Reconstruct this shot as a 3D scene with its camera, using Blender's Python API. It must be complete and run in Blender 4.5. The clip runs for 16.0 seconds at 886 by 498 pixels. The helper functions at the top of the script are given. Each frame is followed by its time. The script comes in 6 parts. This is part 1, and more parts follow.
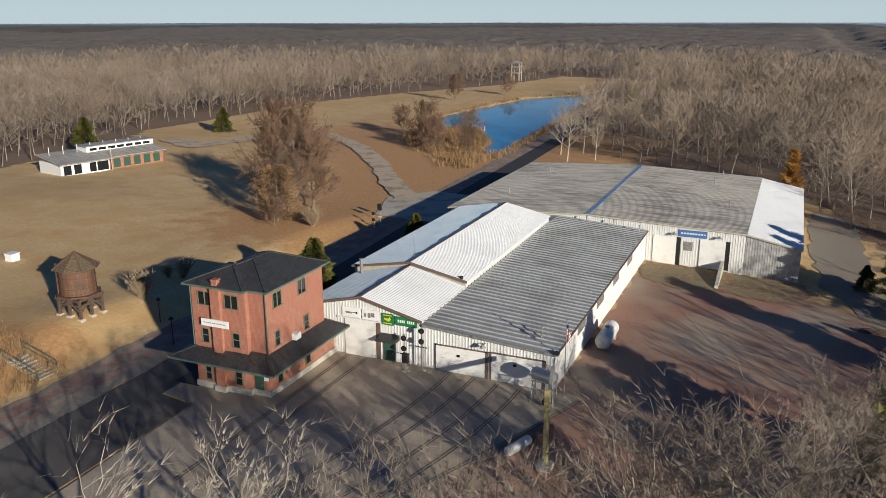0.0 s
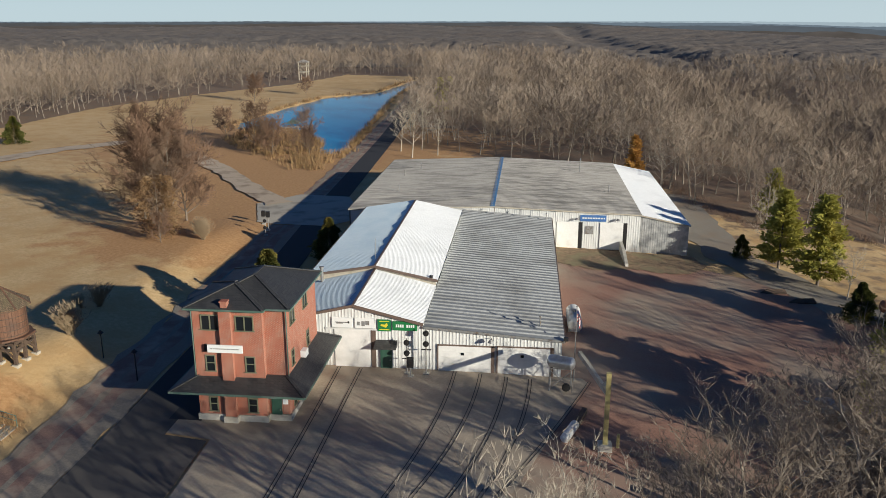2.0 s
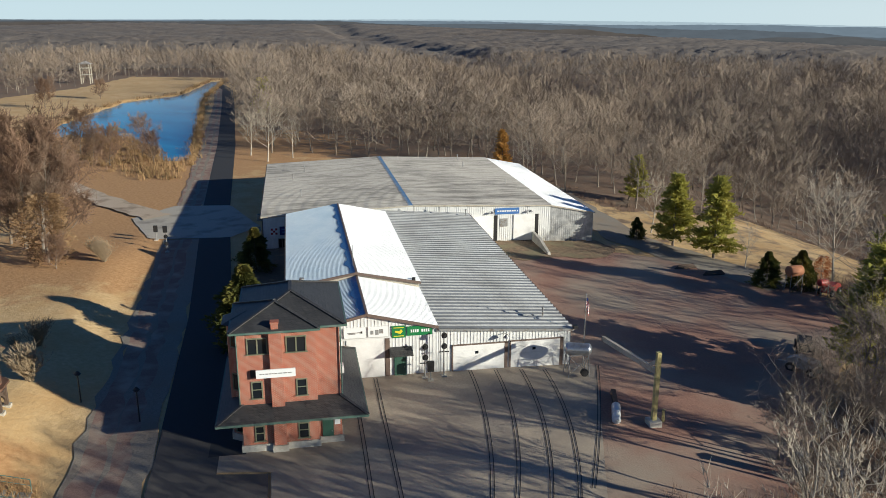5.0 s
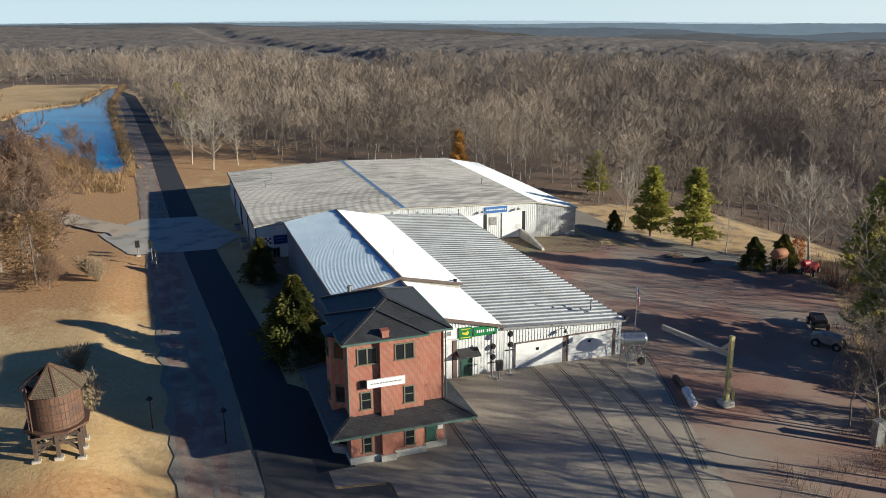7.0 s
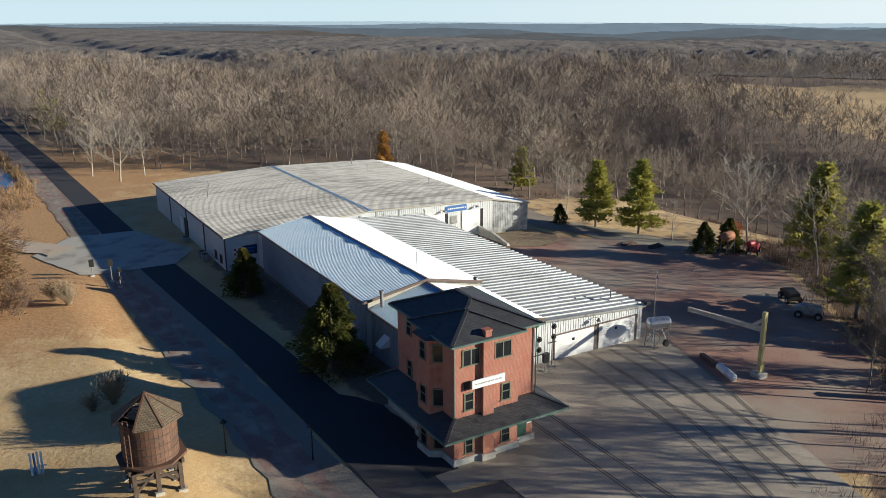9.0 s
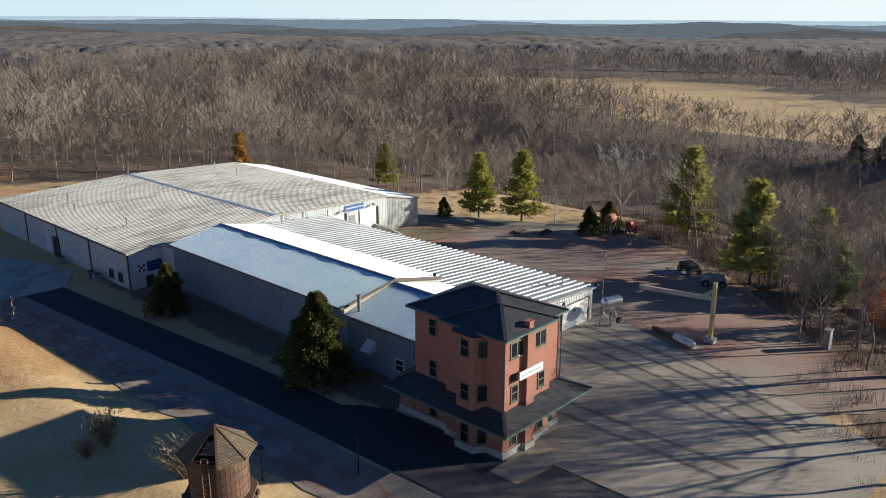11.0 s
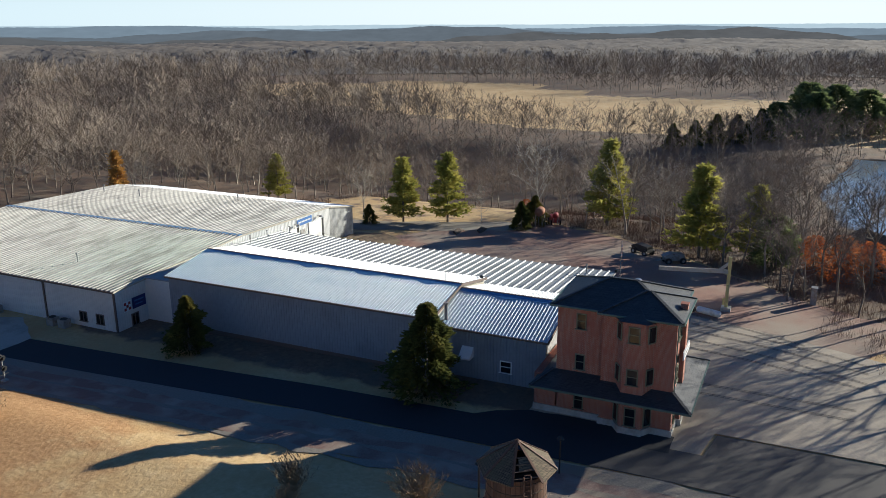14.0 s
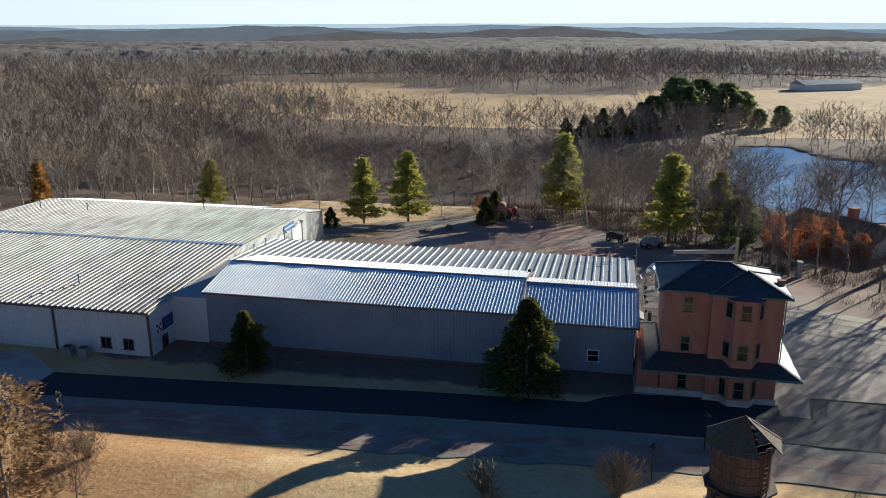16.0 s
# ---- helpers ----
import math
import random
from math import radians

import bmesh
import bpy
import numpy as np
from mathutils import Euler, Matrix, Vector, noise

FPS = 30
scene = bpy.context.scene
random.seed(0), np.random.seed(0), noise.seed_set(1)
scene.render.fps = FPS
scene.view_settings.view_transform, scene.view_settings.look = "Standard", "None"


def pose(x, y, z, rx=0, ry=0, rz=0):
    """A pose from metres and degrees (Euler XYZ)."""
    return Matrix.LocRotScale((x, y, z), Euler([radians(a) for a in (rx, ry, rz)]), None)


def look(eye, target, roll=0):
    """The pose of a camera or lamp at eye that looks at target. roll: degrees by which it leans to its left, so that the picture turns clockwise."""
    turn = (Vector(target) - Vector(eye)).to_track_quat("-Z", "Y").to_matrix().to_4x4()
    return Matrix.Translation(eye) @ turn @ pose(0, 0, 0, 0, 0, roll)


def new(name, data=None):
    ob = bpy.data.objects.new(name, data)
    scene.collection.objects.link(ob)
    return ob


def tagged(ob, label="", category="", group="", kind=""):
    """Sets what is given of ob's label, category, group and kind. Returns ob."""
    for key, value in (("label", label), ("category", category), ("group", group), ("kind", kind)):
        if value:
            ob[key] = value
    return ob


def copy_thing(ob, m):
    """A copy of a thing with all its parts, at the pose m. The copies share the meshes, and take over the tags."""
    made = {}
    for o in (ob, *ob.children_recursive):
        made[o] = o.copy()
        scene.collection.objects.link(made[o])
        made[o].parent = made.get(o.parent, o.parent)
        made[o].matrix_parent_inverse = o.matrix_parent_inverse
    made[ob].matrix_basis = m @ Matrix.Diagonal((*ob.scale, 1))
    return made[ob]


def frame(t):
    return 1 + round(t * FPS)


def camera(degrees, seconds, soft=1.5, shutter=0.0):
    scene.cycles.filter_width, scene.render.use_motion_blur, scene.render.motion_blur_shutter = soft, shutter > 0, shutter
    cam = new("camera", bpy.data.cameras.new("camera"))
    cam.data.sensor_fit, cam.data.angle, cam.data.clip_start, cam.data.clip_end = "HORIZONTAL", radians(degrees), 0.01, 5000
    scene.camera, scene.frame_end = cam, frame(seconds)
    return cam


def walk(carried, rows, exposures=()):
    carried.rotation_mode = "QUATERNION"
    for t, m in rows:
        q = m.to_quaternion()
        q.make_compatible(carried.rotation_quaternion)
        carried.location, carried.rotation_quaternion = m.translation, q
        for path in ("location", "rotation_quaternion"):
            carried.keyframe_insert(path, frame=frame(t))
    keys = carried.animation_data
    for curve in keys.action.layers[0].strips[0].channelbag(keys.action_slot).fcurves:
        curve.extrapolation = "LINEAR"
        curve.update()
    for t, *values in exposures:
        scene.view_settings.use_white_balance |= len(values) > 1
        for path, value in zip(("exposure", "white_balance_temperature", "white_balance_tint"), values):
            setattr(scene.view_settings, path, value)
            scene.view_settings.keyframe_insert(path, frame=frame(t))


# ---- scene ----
cam = camera(57.4, 16.0, 0.85)
PATH = [
    (0, (0.054, -0.069, 30.698), (-0.707, 1.698, 30.15), -0.1),
    (0.5, (-4.665, -1.612, 30.678), (-5.269, 0.213, 30.127), 0.2),
    (1, (-9.722, -2.952, 30.615), (-10.173, -1.084, 30.063), 0.1),
    (1.5, (-15.027, -4.001, 30.581), (-15.341, -2.105, 30.027), 0.2),
    (2, (-20.038, -4.651, 30.567), (-20.235, -2.739, 30.016), 0),
    (2.5, (-24.28, -4.892, 30.546), (-24.341, -2.971, 29.994), -0.2),
    (3, (-27.795, -4.829, 30.522), (-27.72, -2.907, 29.971), 0),
    (3.5, (-30.857, -4.618, 30.492), (-30.672, -2.704, 29.943), -0.1),
    (4, (-33.871, -4.262, 30.503), (-33.629, -2.354, 29.952), 0),
    (6.5, (-51.481, -1.018, 30.789), (-50.926, 0.821, 30.235), -0.2),
    (7, (-55.407, 0.152, 30.844), (-54.781, 1.97, 30.29), -0.4),
    (7.5, (-59.456, 1.612, 30.891), (-58.752, 3.401, 30.336), -0.4),
    (8, (-63.499, 3.247, 30.927), (-62.715, 5.001, 30.371), -0.5),
    (8.5, (-67.51, 5.065, 30.962), (-66.639, 6.777, 30.407), -0.7),
    (9, (-71.427, 7.13, 31.004), (-70.453, 8.786, 30.449), -0.5),
    (9.5, (-75.224, 9.61, 31.073), (-74.122, 11.182, 30.515), -0.7),
    (11.8, (-90.413, 24.031, 31.186), (-88.897, 25.208, 30.623), -0.3),
    (12, (-91.635, 25.483, 31.187), (-90.092, 26.624, 30.626), -0.5),
    (12.5, (-94.543, 29.508, 31.187), (-92.941, 30.568, 30.629), -0.4),
    (13, (-97.257, 33.835, 31.221), (-95.606, 34.816, 30.662), -0.4),
    (13.5, (-99.867, 38.438, 31.234), (-98.168, 39.334, 30.677), -0.4),
    (14, (-102.305, 43.325, 31.213), (-100.56, 44.127, 30.655), -0.4),
    (14.5, (-104.486, 48.437, 31.208), (-102.692, 49.122, 30.649), -0.3),
    (15, (-106.37, 53.735, 31.195), (-104.542, 54.322, 30.635), -0.3),
    (15.5, (-108.018, 59.227, 31.164), (-106.164, 59.725, 30.603), -0.2),
    (16, (-109.357, 64.895, 31.148), (-107.479, 65.29, 30.587), -0.2),
]
walk(cam, [(t, look(eye, target, roll)) for t, eye, target, roll in PATH],
     exposures=[(0.0, 0.2, 6500, 10), (4.0, 0.42, 6350, 6), (9.0, 0.63, 6250, 6), (12.0, 0.7, 6200, 6.5), (16.0, 0.74, 6120, 6.5)])

# ---- light: low winter sun from the south-east, clear sky ----
SUN_DIR = Vector((0.815, -0.58, 0.268)).normalized()
world = bpy.data.worlds.new("world")
scene.world = world
world.use_nodes = True
wn = world.node_tree.nodes
wl = world.node_tree.links
sky = wn.new("ShaderNodeTexSky")
sky.sky_type = "NISHITA"
sky.sun_disc = False
sky.sun_elevation = radians(15.0)
sky.sun_rotation = math.atan2(SUN_DIR.x, SUN_DIR.y)
sky.air_density, sky.dust_density, sky.ozone_density = 1.0, 0.0, 6.0
# the pale haze low over the land, thinning upwards into the blue
co = wn.new("ShaderNodeTexCoord")
sx = wn.new("ShaderNodeSeparateXYZ")
wl.new(co.outputs["Generated"], sx.inputs[0])
hz = wn.new("ShaderNodeMapRange")
hz.interpolation_type = "SMOOTHSTEP"
wl.new(sx.outputs[2], hz.inputs[0])
for k, v in zip((1, 2, 3, 4), (0.0, 0.16, 0.85, 0.0)):
    hz.inputs[k].default_value = v
tint = wn.new("ShaderNodeMix")
tint.data_type, tint.blend_type = "RGBA", "MULTIPLY"
tint.inputs[0].default_value = 1.0
wl.new(sky.outputs[0], tint.inputs[6])
tint.inputs[7].default_value = (0.84, 0.98, 1.18, 1)
hm = wn.new("ShaderNodeMix")
hm.data_type = "RGBA"
wl.new(hz.outputs[0], hm.inputs[0])
wl.new(tint.outputs[2], hm.inputs[6])
glow = wn.new("ShaderNodeVectorMath")
glow.operation = "DOT_PRODUCT"
wl.new(co.outputs["Generated"], glow.inputs[0])
glow.inputs[1].default_value = SUN_DIR
near_sun = wn.new("ShaderNodeMapRange")
near_sun.interpolation_type = "SMOOTHSTEP"
wl.new(glow.outputs["Value"], near_sun.inputs[0])
for k, v in zip((1, 2, 3, 4), (-0.35, 0.75, 0.0, 1.0)):
    near_sun.inputs[k].default_value = v
pale = wn.new("ShaderNodeMix")
pale.data_type = "RGBA"
wl.new(near_sun.outputs[0], pale.inputs[0])
pale.inputs[6].default_value = (10.4, 12.6, 13.6, 1)
pale.inputs[7].default_value = (13.6, 14.4, 14.4, 1)
wl.new(pale.outputs[2], hm.inputs[7])
wl.new(hm.outputs[2], wn["Background"].inputs[0])
wn["Background"].inputs[1].default_value = 0.046
sun = new("sun", bpy.data.lights.new("sun", "SUN"))
sun.data.energy, sun.data.angle, sun.data.color = 5.0, radians(0.53), (1.0, 0.93, 0.80)
sun.matrix_world = look(SUN_DIR * 200, (0, 0, 0))


# ---- materials ----
def node_mat(name):
    m = bpy.data.materials.new(name)
    m.use_nodes = True
    return m, m.node_tree.nodes, m.node_tree.links, m.node_tree.nodes["Principled BSDF"]


def noise_node(n, l, vec, scale, detail=4.0, rough=0.55):
    t = n.new("ShaderNodeTexNoise")
    t.inputs["Scale"].default_value, t.inputs["Detail"].default_value = scale, detail
    t.inputs["Roughness"].default_value = rough
    l.new(vec, t.inputs["Vector"])
    return t.outputs["Fac"]


def ramp(n, l, fac, lo, hi, a=0.0, b=1.0):
    r = n.new("ShaderNodeMapRange")
    l.new(fac, r.inputs[0])
    for k, v in zip((1, 2, 3, 4), (lo, hi, a, b)):
        r.inputs[k].default_value = v
    return r.outputs[0]


def mix(n, l, fac, a, b):
    m = n.new("ShaderNodeMix")
    m.data_type = "RGBA"
    if isinstance(fac, float):
        m.inputs[0].default_value = fac
    else:
        l.new(fac, m.inputs[0])
    for sock, v in ((m.inputs[6], a), (m.inputs[7], b)):
        if isinstance(v, tuple):
            sock.default_value = (*v, 1)
        else:
            l.new(v, sock)
    return m.outputs[2]


def position(n):
    return n.new("ShaderNodeNewGeometry").outputs["Position"]


def bumped(n, l, b, height, strength, dist=0.05):
    k = n.new("ShaderNodeBump")
    k.inputs["Strength"].default_value, k.inputs["Distance"].default_value = strength, dist
    l.new(height, k.inputs["Height"])
    l.new(k.outputs[0], b.inputs["Normal"])


def mat(name, c1, c2, fine=8.0, coarse=0.4, c3=None, rough=0.8, metal=0.0, bump=0.3, dist=0.03, stain=(0.5, 0.7), vary=0.0):
    """A surface with fine grain between c1 and c2 and coarse stains of c3."""
    m, n, l, b = node_mat(name)
    p = position(n)
    f = noise_node(n, l, p, fine, 5)
    col = mix(n, l, ramp(n, l, f, 0.3, 0.7), c1, c2)
    if c3:
        col = mix(n, l, ramp(n, l, noise_node(n, l, p, coarse, 5), *stain), col, c3)
    if vary:
        info = n.new("ShaderNodeObjectInfo")
        h = n.new("ShaderNodeHueSaturation")
        l.new(ramp(n, l, info.outputs["Random"], 0, 1, 1 - vary, 1 + vary), h.inputs["Value"])
        l.new(col, h.inputs["Color"])
        col = h.outputs[0]
    l.new(col, b.inputs["Base Color"])
    b.inputs["Roughness"].default_value, b.inputs["Metallic"].default_value = rough, metal
    if bump:
        bumped(n, l, b, f, bump, dist)
    return m


def bricks(name, c1, c2, mortar, w, h, zscale=1.0, gap=0.012, rough=0.85, stain=None):
    """Courses running level round upright or sloping faces."""
    m, n, l, b = node_mat(name)
    sep = n.new("ShaderNodeSeparateXYZ")
    p = position(n)
    l.new(p, sep.inputs[0])
    add = n.new("ShaderNodeMath")
    l.new(sep.outputs[0], add.inputs[0]), l.new(sep.outputs[1], add.inputs[1])
    mul = n.new("ShaderNodeMath")
    mul.operation = "MULTIPLY"
    l.new(sep.outputs[2], mul.inputs[0])
    mul.inputs[1].default_value = zscale
    com = n.new("ShaderNodeCombineXYZ")
    l.new(add.outputs[0], com.inputs[0]), l.new(mul.outputs[0], com.inputs[1])
    t = n.new("ShaderNodeTexBrick")
    l.new(com.outputs[0], t.inputs["Vector"])
    for k, v in (("Scale", 1.0), ("Mortar Size", gap), ("Brick Width", w), ("Row Height", h), ("Bias", 0.0)):
        t.inputs[k].default_value = v
    for k, v in (("Color1", c1), ("Color2", c2), ("Mortar", mortar)):
        t.inputs[k].default_value = (*v, 1)
    col = mix(n, l, ramp(n, l, noise_node(n, l, p, 1.2, 5), 0.45, 0.75), t.outputs[0], stain or tuple(0.7 * v for v in c1))
    l.new(col, b.inputs["Base Color"])
    b.inputs["Roughness"].default_value = rough
    inv = n.new("ShaderNodeMath")
    inv.operation = "SUBTRACT"
    inv.inputs[0].default_value = 1
    l.new(t.outputs["Fac"], inv.inputs[1])
    bumped(n, l, b, inv.outputs[0], 0.5, 0.02)
    return m


BRICK = bricks("brick_wall", (0.41, 0.125, 0.07), (0.30, 0.085, 0.05), (0.42, 0.27, 0.2), 0.24, 0.085, gap=0.015, stain=(0.36, 0.12, 0.075))
SHINGLE = bricks("shingle", (0.035, 0.035, 0.036), (0.06, 0.058, 0.055), (0.014, 0.014, 0.015), 0.34, 0.32, 3.2, 0.02, 0.52, (0.05, 0.05, 0.05))
SHAKE = bricks("old_shake", (0.20, 0.14, 0.085), (0.11, 0.08, 0.05), (0.03, 0.022, 0.016), 0.16, 0.2, 2.0, 0.015, 0.9, (0.12, 0.10, 0.055))
LIMESTONE = mat("pale_stone", (0.55, 0.52, 0.45), (0.45, 0.42, 0.36), 6, 0.8, (0.34, 0.31, 0.26))
WINDOW_GREEN = mat("olive_window_paint", (0.17, 0.17, 0.11), (0.13, 0.14, 0.09), 12, 1, (0.21, 0.2, 0.14), 0.5, bump=0.1)
GREEN_PAINT = mat("green_paint", (0.07, 0.125, 0.10), (0.09, 0.15, 0.12), 12, 1, (0.15, 0.19, 0.165), 0.5, bump=0.1)
DARK_GREEN = mat("door_green", (0.03, 0.085, 0.06), (0.045, 0.105, 0.075), 12, 1, None, 0.45, bump=0.1)
GLASS, gn, gl, gb = node_mat("window_glass")
gb.inputs["Base Color"].default_value = (0.012, 0.015, 0.018, 1)
gb.inputs["Roughness"].default_value = 0.06
WHITE_STEEL = mat("white_steel_wall", (0.71, 0.71, 0.68), (0.64, 0.645, 0.63), 3, 0.35, (0.59, 0.60, 0.585), 0.42, bump=0.08)
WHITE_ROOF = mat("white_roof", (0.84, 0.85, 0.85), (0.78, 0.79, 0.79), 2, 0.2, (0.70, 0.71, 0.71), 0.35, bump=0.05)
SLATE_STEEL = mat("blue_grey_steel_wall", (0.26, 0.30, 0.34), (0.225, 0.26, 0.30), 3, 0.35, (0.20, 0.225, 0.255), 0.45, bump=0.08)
# bluer sheet for the barn's west slopes; the east slopes take white_roof
WEST_ROOF = mat("pale_blue_roof", (0.56, 0.65, 0.71), (0.49, 0.59, 0.66), 2, 0.2, (0.42, 0.54, 0.63), 0.42, 0.0, bump=0.05)
BLUE_STEEL = mat("blue_trim", (0.10, 0.27, 0.50), (0.07, 0.2, 0.40), 6, 1, (0.18, 0.32, 0.48), 0.4, bump=0.05)
GALV = mat("galvanised_roof", (0.38, 0.39, 0.39), (0.30, 0.31, 0.31), 3, 0.22, (0.20, 0.20, 0.195), 0.58, 0.2, 0.08, stain=(0.45, 0.75))
GREY_ROOF, n, l, b = node_mat("weathered_roof")
p = position(n)
run = n.new("ShaderNodeMapping")
run.inputs["Scale"].default_value = (0.22, 2.6, 1.0)
l.new(p, run.inputs["Vector"])
streak, patch = noise_node(n, l, run.outputs[0], 1.0, 5, 0.6), noise_node(n, l, p, 0.11, 5)
col = mix(n, l, ramp(n, l, noise_node(n, l, p, 3.0, 5), 0.3, 0.7), (0.46, 0.435, 0.395), (0.38, 0.36, 0.325))
col = mix(n, l, ramp(n, l, patch, 0.45, 0.7, 0, 0.7), col, (0.28, 0.27, 0.25))
grime = n.new("ShaderNodeMath")
grime.operation = "MULTIPLY"
l.new(ramp(n, l, streak, 0.44, 0.60, 0, 0.9), grime.inputs[0])
l.new(ramp(n, l, patch, 0.36, 0.6, 0.35, 1.0), grime.inputs[1])
col = mix(n, l, grime.outputs[0], col, (0.15, 0.14, 0.125))
l.new(col, b.inputs["Base Color"])
b.inputs["Roughness"].default_value, b.inputs["Metallic"].default_value = 0.6, 0.15
ANNEX_STEEL = mat("blotched_steel", (0.62, 0.62, 0.6), (0.52, 0.53, 0.52), 3, 0.9, (0.36, 0.37, 0.37), 0.35, 0.4, 0.1, stain=(0.42, 0.62))
BROWN_TRIM = mat("brown_trim", (0.16, 0.11, 0.085), (0.12, 0.085, 0.07), 8, 1, None, 0.6, bump=0.1)
DOOR_WHITE = mat("door_white", (0.80, 0.79, 0.76), (0.74, 0.73, 0.70), 4, 0.6, (0.66, 0.65, 0.61), 0.5, bump=0.05)
SIGN_WHITE = mat("sign_white", (0.80, 0.80, 0.78), (0.74, 0.76, 0.75), 6, 1.5, None, 0.45, bump=0)
SIGN_GREEN = mat("sign_green", (0.015, 0.16, 0.05), (0.02, 0.19, 0.06), 6, 1.5, None, 0.4, bump=0)
SIGN_YELLOW = mat("sign_yellow", (0.75, 0.6, 0.05), (0.7, 0.55, 0.04), 6, 1.5, None, 0.4, bump=0)
SIGN_BLUE = mat("sign_blue", (0.05, 0.14, 0.36), (0.07, 0.18, 0.42), 6, 1.5, None, 0.4, bump=0)
SIGN_NAVY = mat("sign_navy", (0.01, 0.02, 0.12), (0.012, 0.025, 0.15), 6, 1.5, None, 0.4, bump=0)
RED_PAINT = mat("red_paint", (0.42, 0.035, 0.03), (0.3, 0.03, 0.025), 8, 2, (0.25, 0.06, 0.04), 0.5, bump=0.1)
BLACK_METAL = mat("black_metal", (0.02, 0.02, 0.022), (0.035, 0.033, 0.03), 10, 2, None, 0.5, 0.3, 0.1)
SILVER = mat("silver_tank", (0.6, 0.61, 0.62), (0.52, 0.53, 0.54), 4, 1.2, (0.4, 0.38, 0.36), 0.3, 0.8, 0.05)
GREY_STEEL = mat("grey_steel", (0.38, 0.38, 0.37), (0.3, 0.3, 0.29), 8, 2, (0.22, 0.17, 0.13), 0.5, 0.5, 0.1)
TANK_WHITE = mat("tank_white", (0.74, 0.73, 0.70), (0.66, 0.65, 0.62), 5, 1.0, (0.5, 0.45, 0.38), 0.4, bump=0.05)
OLD_WOOD = mat("dark_timber", (0.075, 0.05, 0.035), (0.12, 0.08, 0.055), 14, 2, (0.05, 0.036, 0.028), 0.85, bump=0.5)
TANK_WOOD = mat("brown_staves", (0.17, 0.085, 0.048), (0.11, 0.055, 0.034), 6, 0.7, (0.085, 0.05, 0.036), 0.75, bump=0.4, vary=0.22)
YELLOW_STEEL = mat("faded_yellow_timber", (0.55, 0.47, 0.2), (0.46, 0.39, 0.16), 10, 1.5, (0.36, 0.31, 0.16), 0.65, bump=0.2)
PALE_WOOD = mat("pale_timber", (0.5, 0.46, 0.38), (0.4, 0.36, 0.29), 10, 1.5, (0.33, 0.29, 0.22), 0.8, bump=0.3)
CONCRETE = mat("concrete_apron", (0.50, 0.415, 0.31), (0.40, 0.33, 0.245), 5, 0.13, (0.29, 0.24, 0.185), 0.85, bump=0.25, stain=(0.42, 0.7))
LIGHT_CONCRETE = mat("pale_concrete", (0.5, 0.455, 0.38), (0.42, 0.38, 0.31), 5, 0.3, (0.26, 0.23, 0.19), 0.85, bump=0.25)
ASPHALT = mat("fresh_asphalt", (0.028, 0.029, 0.032), (0.04, 0.041, 0.044), 30, 0.3, (0.034, 0.034, 0.037), 0.85, bump=0.4, dist=0.01)
PATCH_ASPHALT = mat("worn_asphalt", (0.075, 0.068, 0.062), (0.10, 0.09, 0.082), 20, 0.3, (0.13, 0.115, 0.10), 0.9, bump=0.4, dist=0.01)
TRAIL = mat("red_gravel_trail", (0.30, 0.185, 0.145), (0.21, 0.13, 0.10), 9, 0.35, (0.37, 0.30, 0.23), 0.95, bump=0.5, dist=0.04, stain=(0.45, 0.65))
LOT = mat("red_gravel_lot", (0.37, 0.20, 0.142), (0.26, 0.14, 0.098), 6, 0.085, (0.35, 0.275, 0.205), 0.95, bump=0.5, dist=0.05, stain=(0.42, 0.64))
DIRT = mat("weedy_dirt", (0.30, 0.20, 0.115), (0.15, 0.105, 0.062), 1.6, 0.3, (0.22, 0.185, 0.10), 0.95, bump=0.6, dist=0.08, stain=(0.45, 0.6))
GREY_GRAVEL = mat("grey_gravel", (0.31, 0.27, 0.215), (0.22, 0.19, 0.15), 7, 0.2, (0.27, 0.205, 0.145), 0.95, bump=0.5, dist=0.05)
PALE_GRAVEL = mat("pale_gravel", (0.58, 0.46, 0.33), (0.47, 0.37, 0.27), 7, 0.3, (0.26, 0.19, 0.13), 0.95, bump=0.5, dist=0.05)
RAIL_STEEL = mat("dark_rail", (0.045, 0.04, 0.035), (0.06, 0.05, 0.042), 10, 1, None, 0.6, 0.5, 0.1)
REED = mat("reeds", (0.34, 0.22, 0.10), (0.25, 0.155, 0.07), 3, 0.5, (0.20, 0.11, 0.055), 0.9, bump=0)
# paler copy of grey_bark: sunlight on the woods' limbs is put into the colour
LIT_BARK = mat("lit_grey_bark", (0.36, 0.31, 0.25), (0.25, 0.21, 0.165), 0.9, 0.12, (0.17, 0.135, 0.105), 0.9, bump=0, stain=(0.42, 0.6))
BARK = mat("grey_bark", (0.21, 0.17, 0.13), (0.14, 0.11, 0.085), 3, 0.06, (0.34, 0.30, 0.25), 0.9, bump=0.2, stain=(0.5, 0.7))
PALE_BARK = mat("pale_bark", (0.48, 0.42, 0.335), (0.37, 0.32, 0.255), 4, 0.5, (0.28, 0.24, 0.19), 0.85, bump=0.2)
GREY_TWIG = mat("grey_twigs", (0.22, 0.175, 0.135), (0.13, 0.10, 0.078), 3, 0.3, (0.27, 0.225, 0.18), 0.9, bump=0, vary=0.25)
TWIG = mat("twigs", (0.315, 0.245, 0.182), (0.168, 0.124, 0.09), 0.16, 0.03, (0.31, 0.25, 0.195), 0.9, bump=0, stain=(0.48, 0.68), vary=0.22)
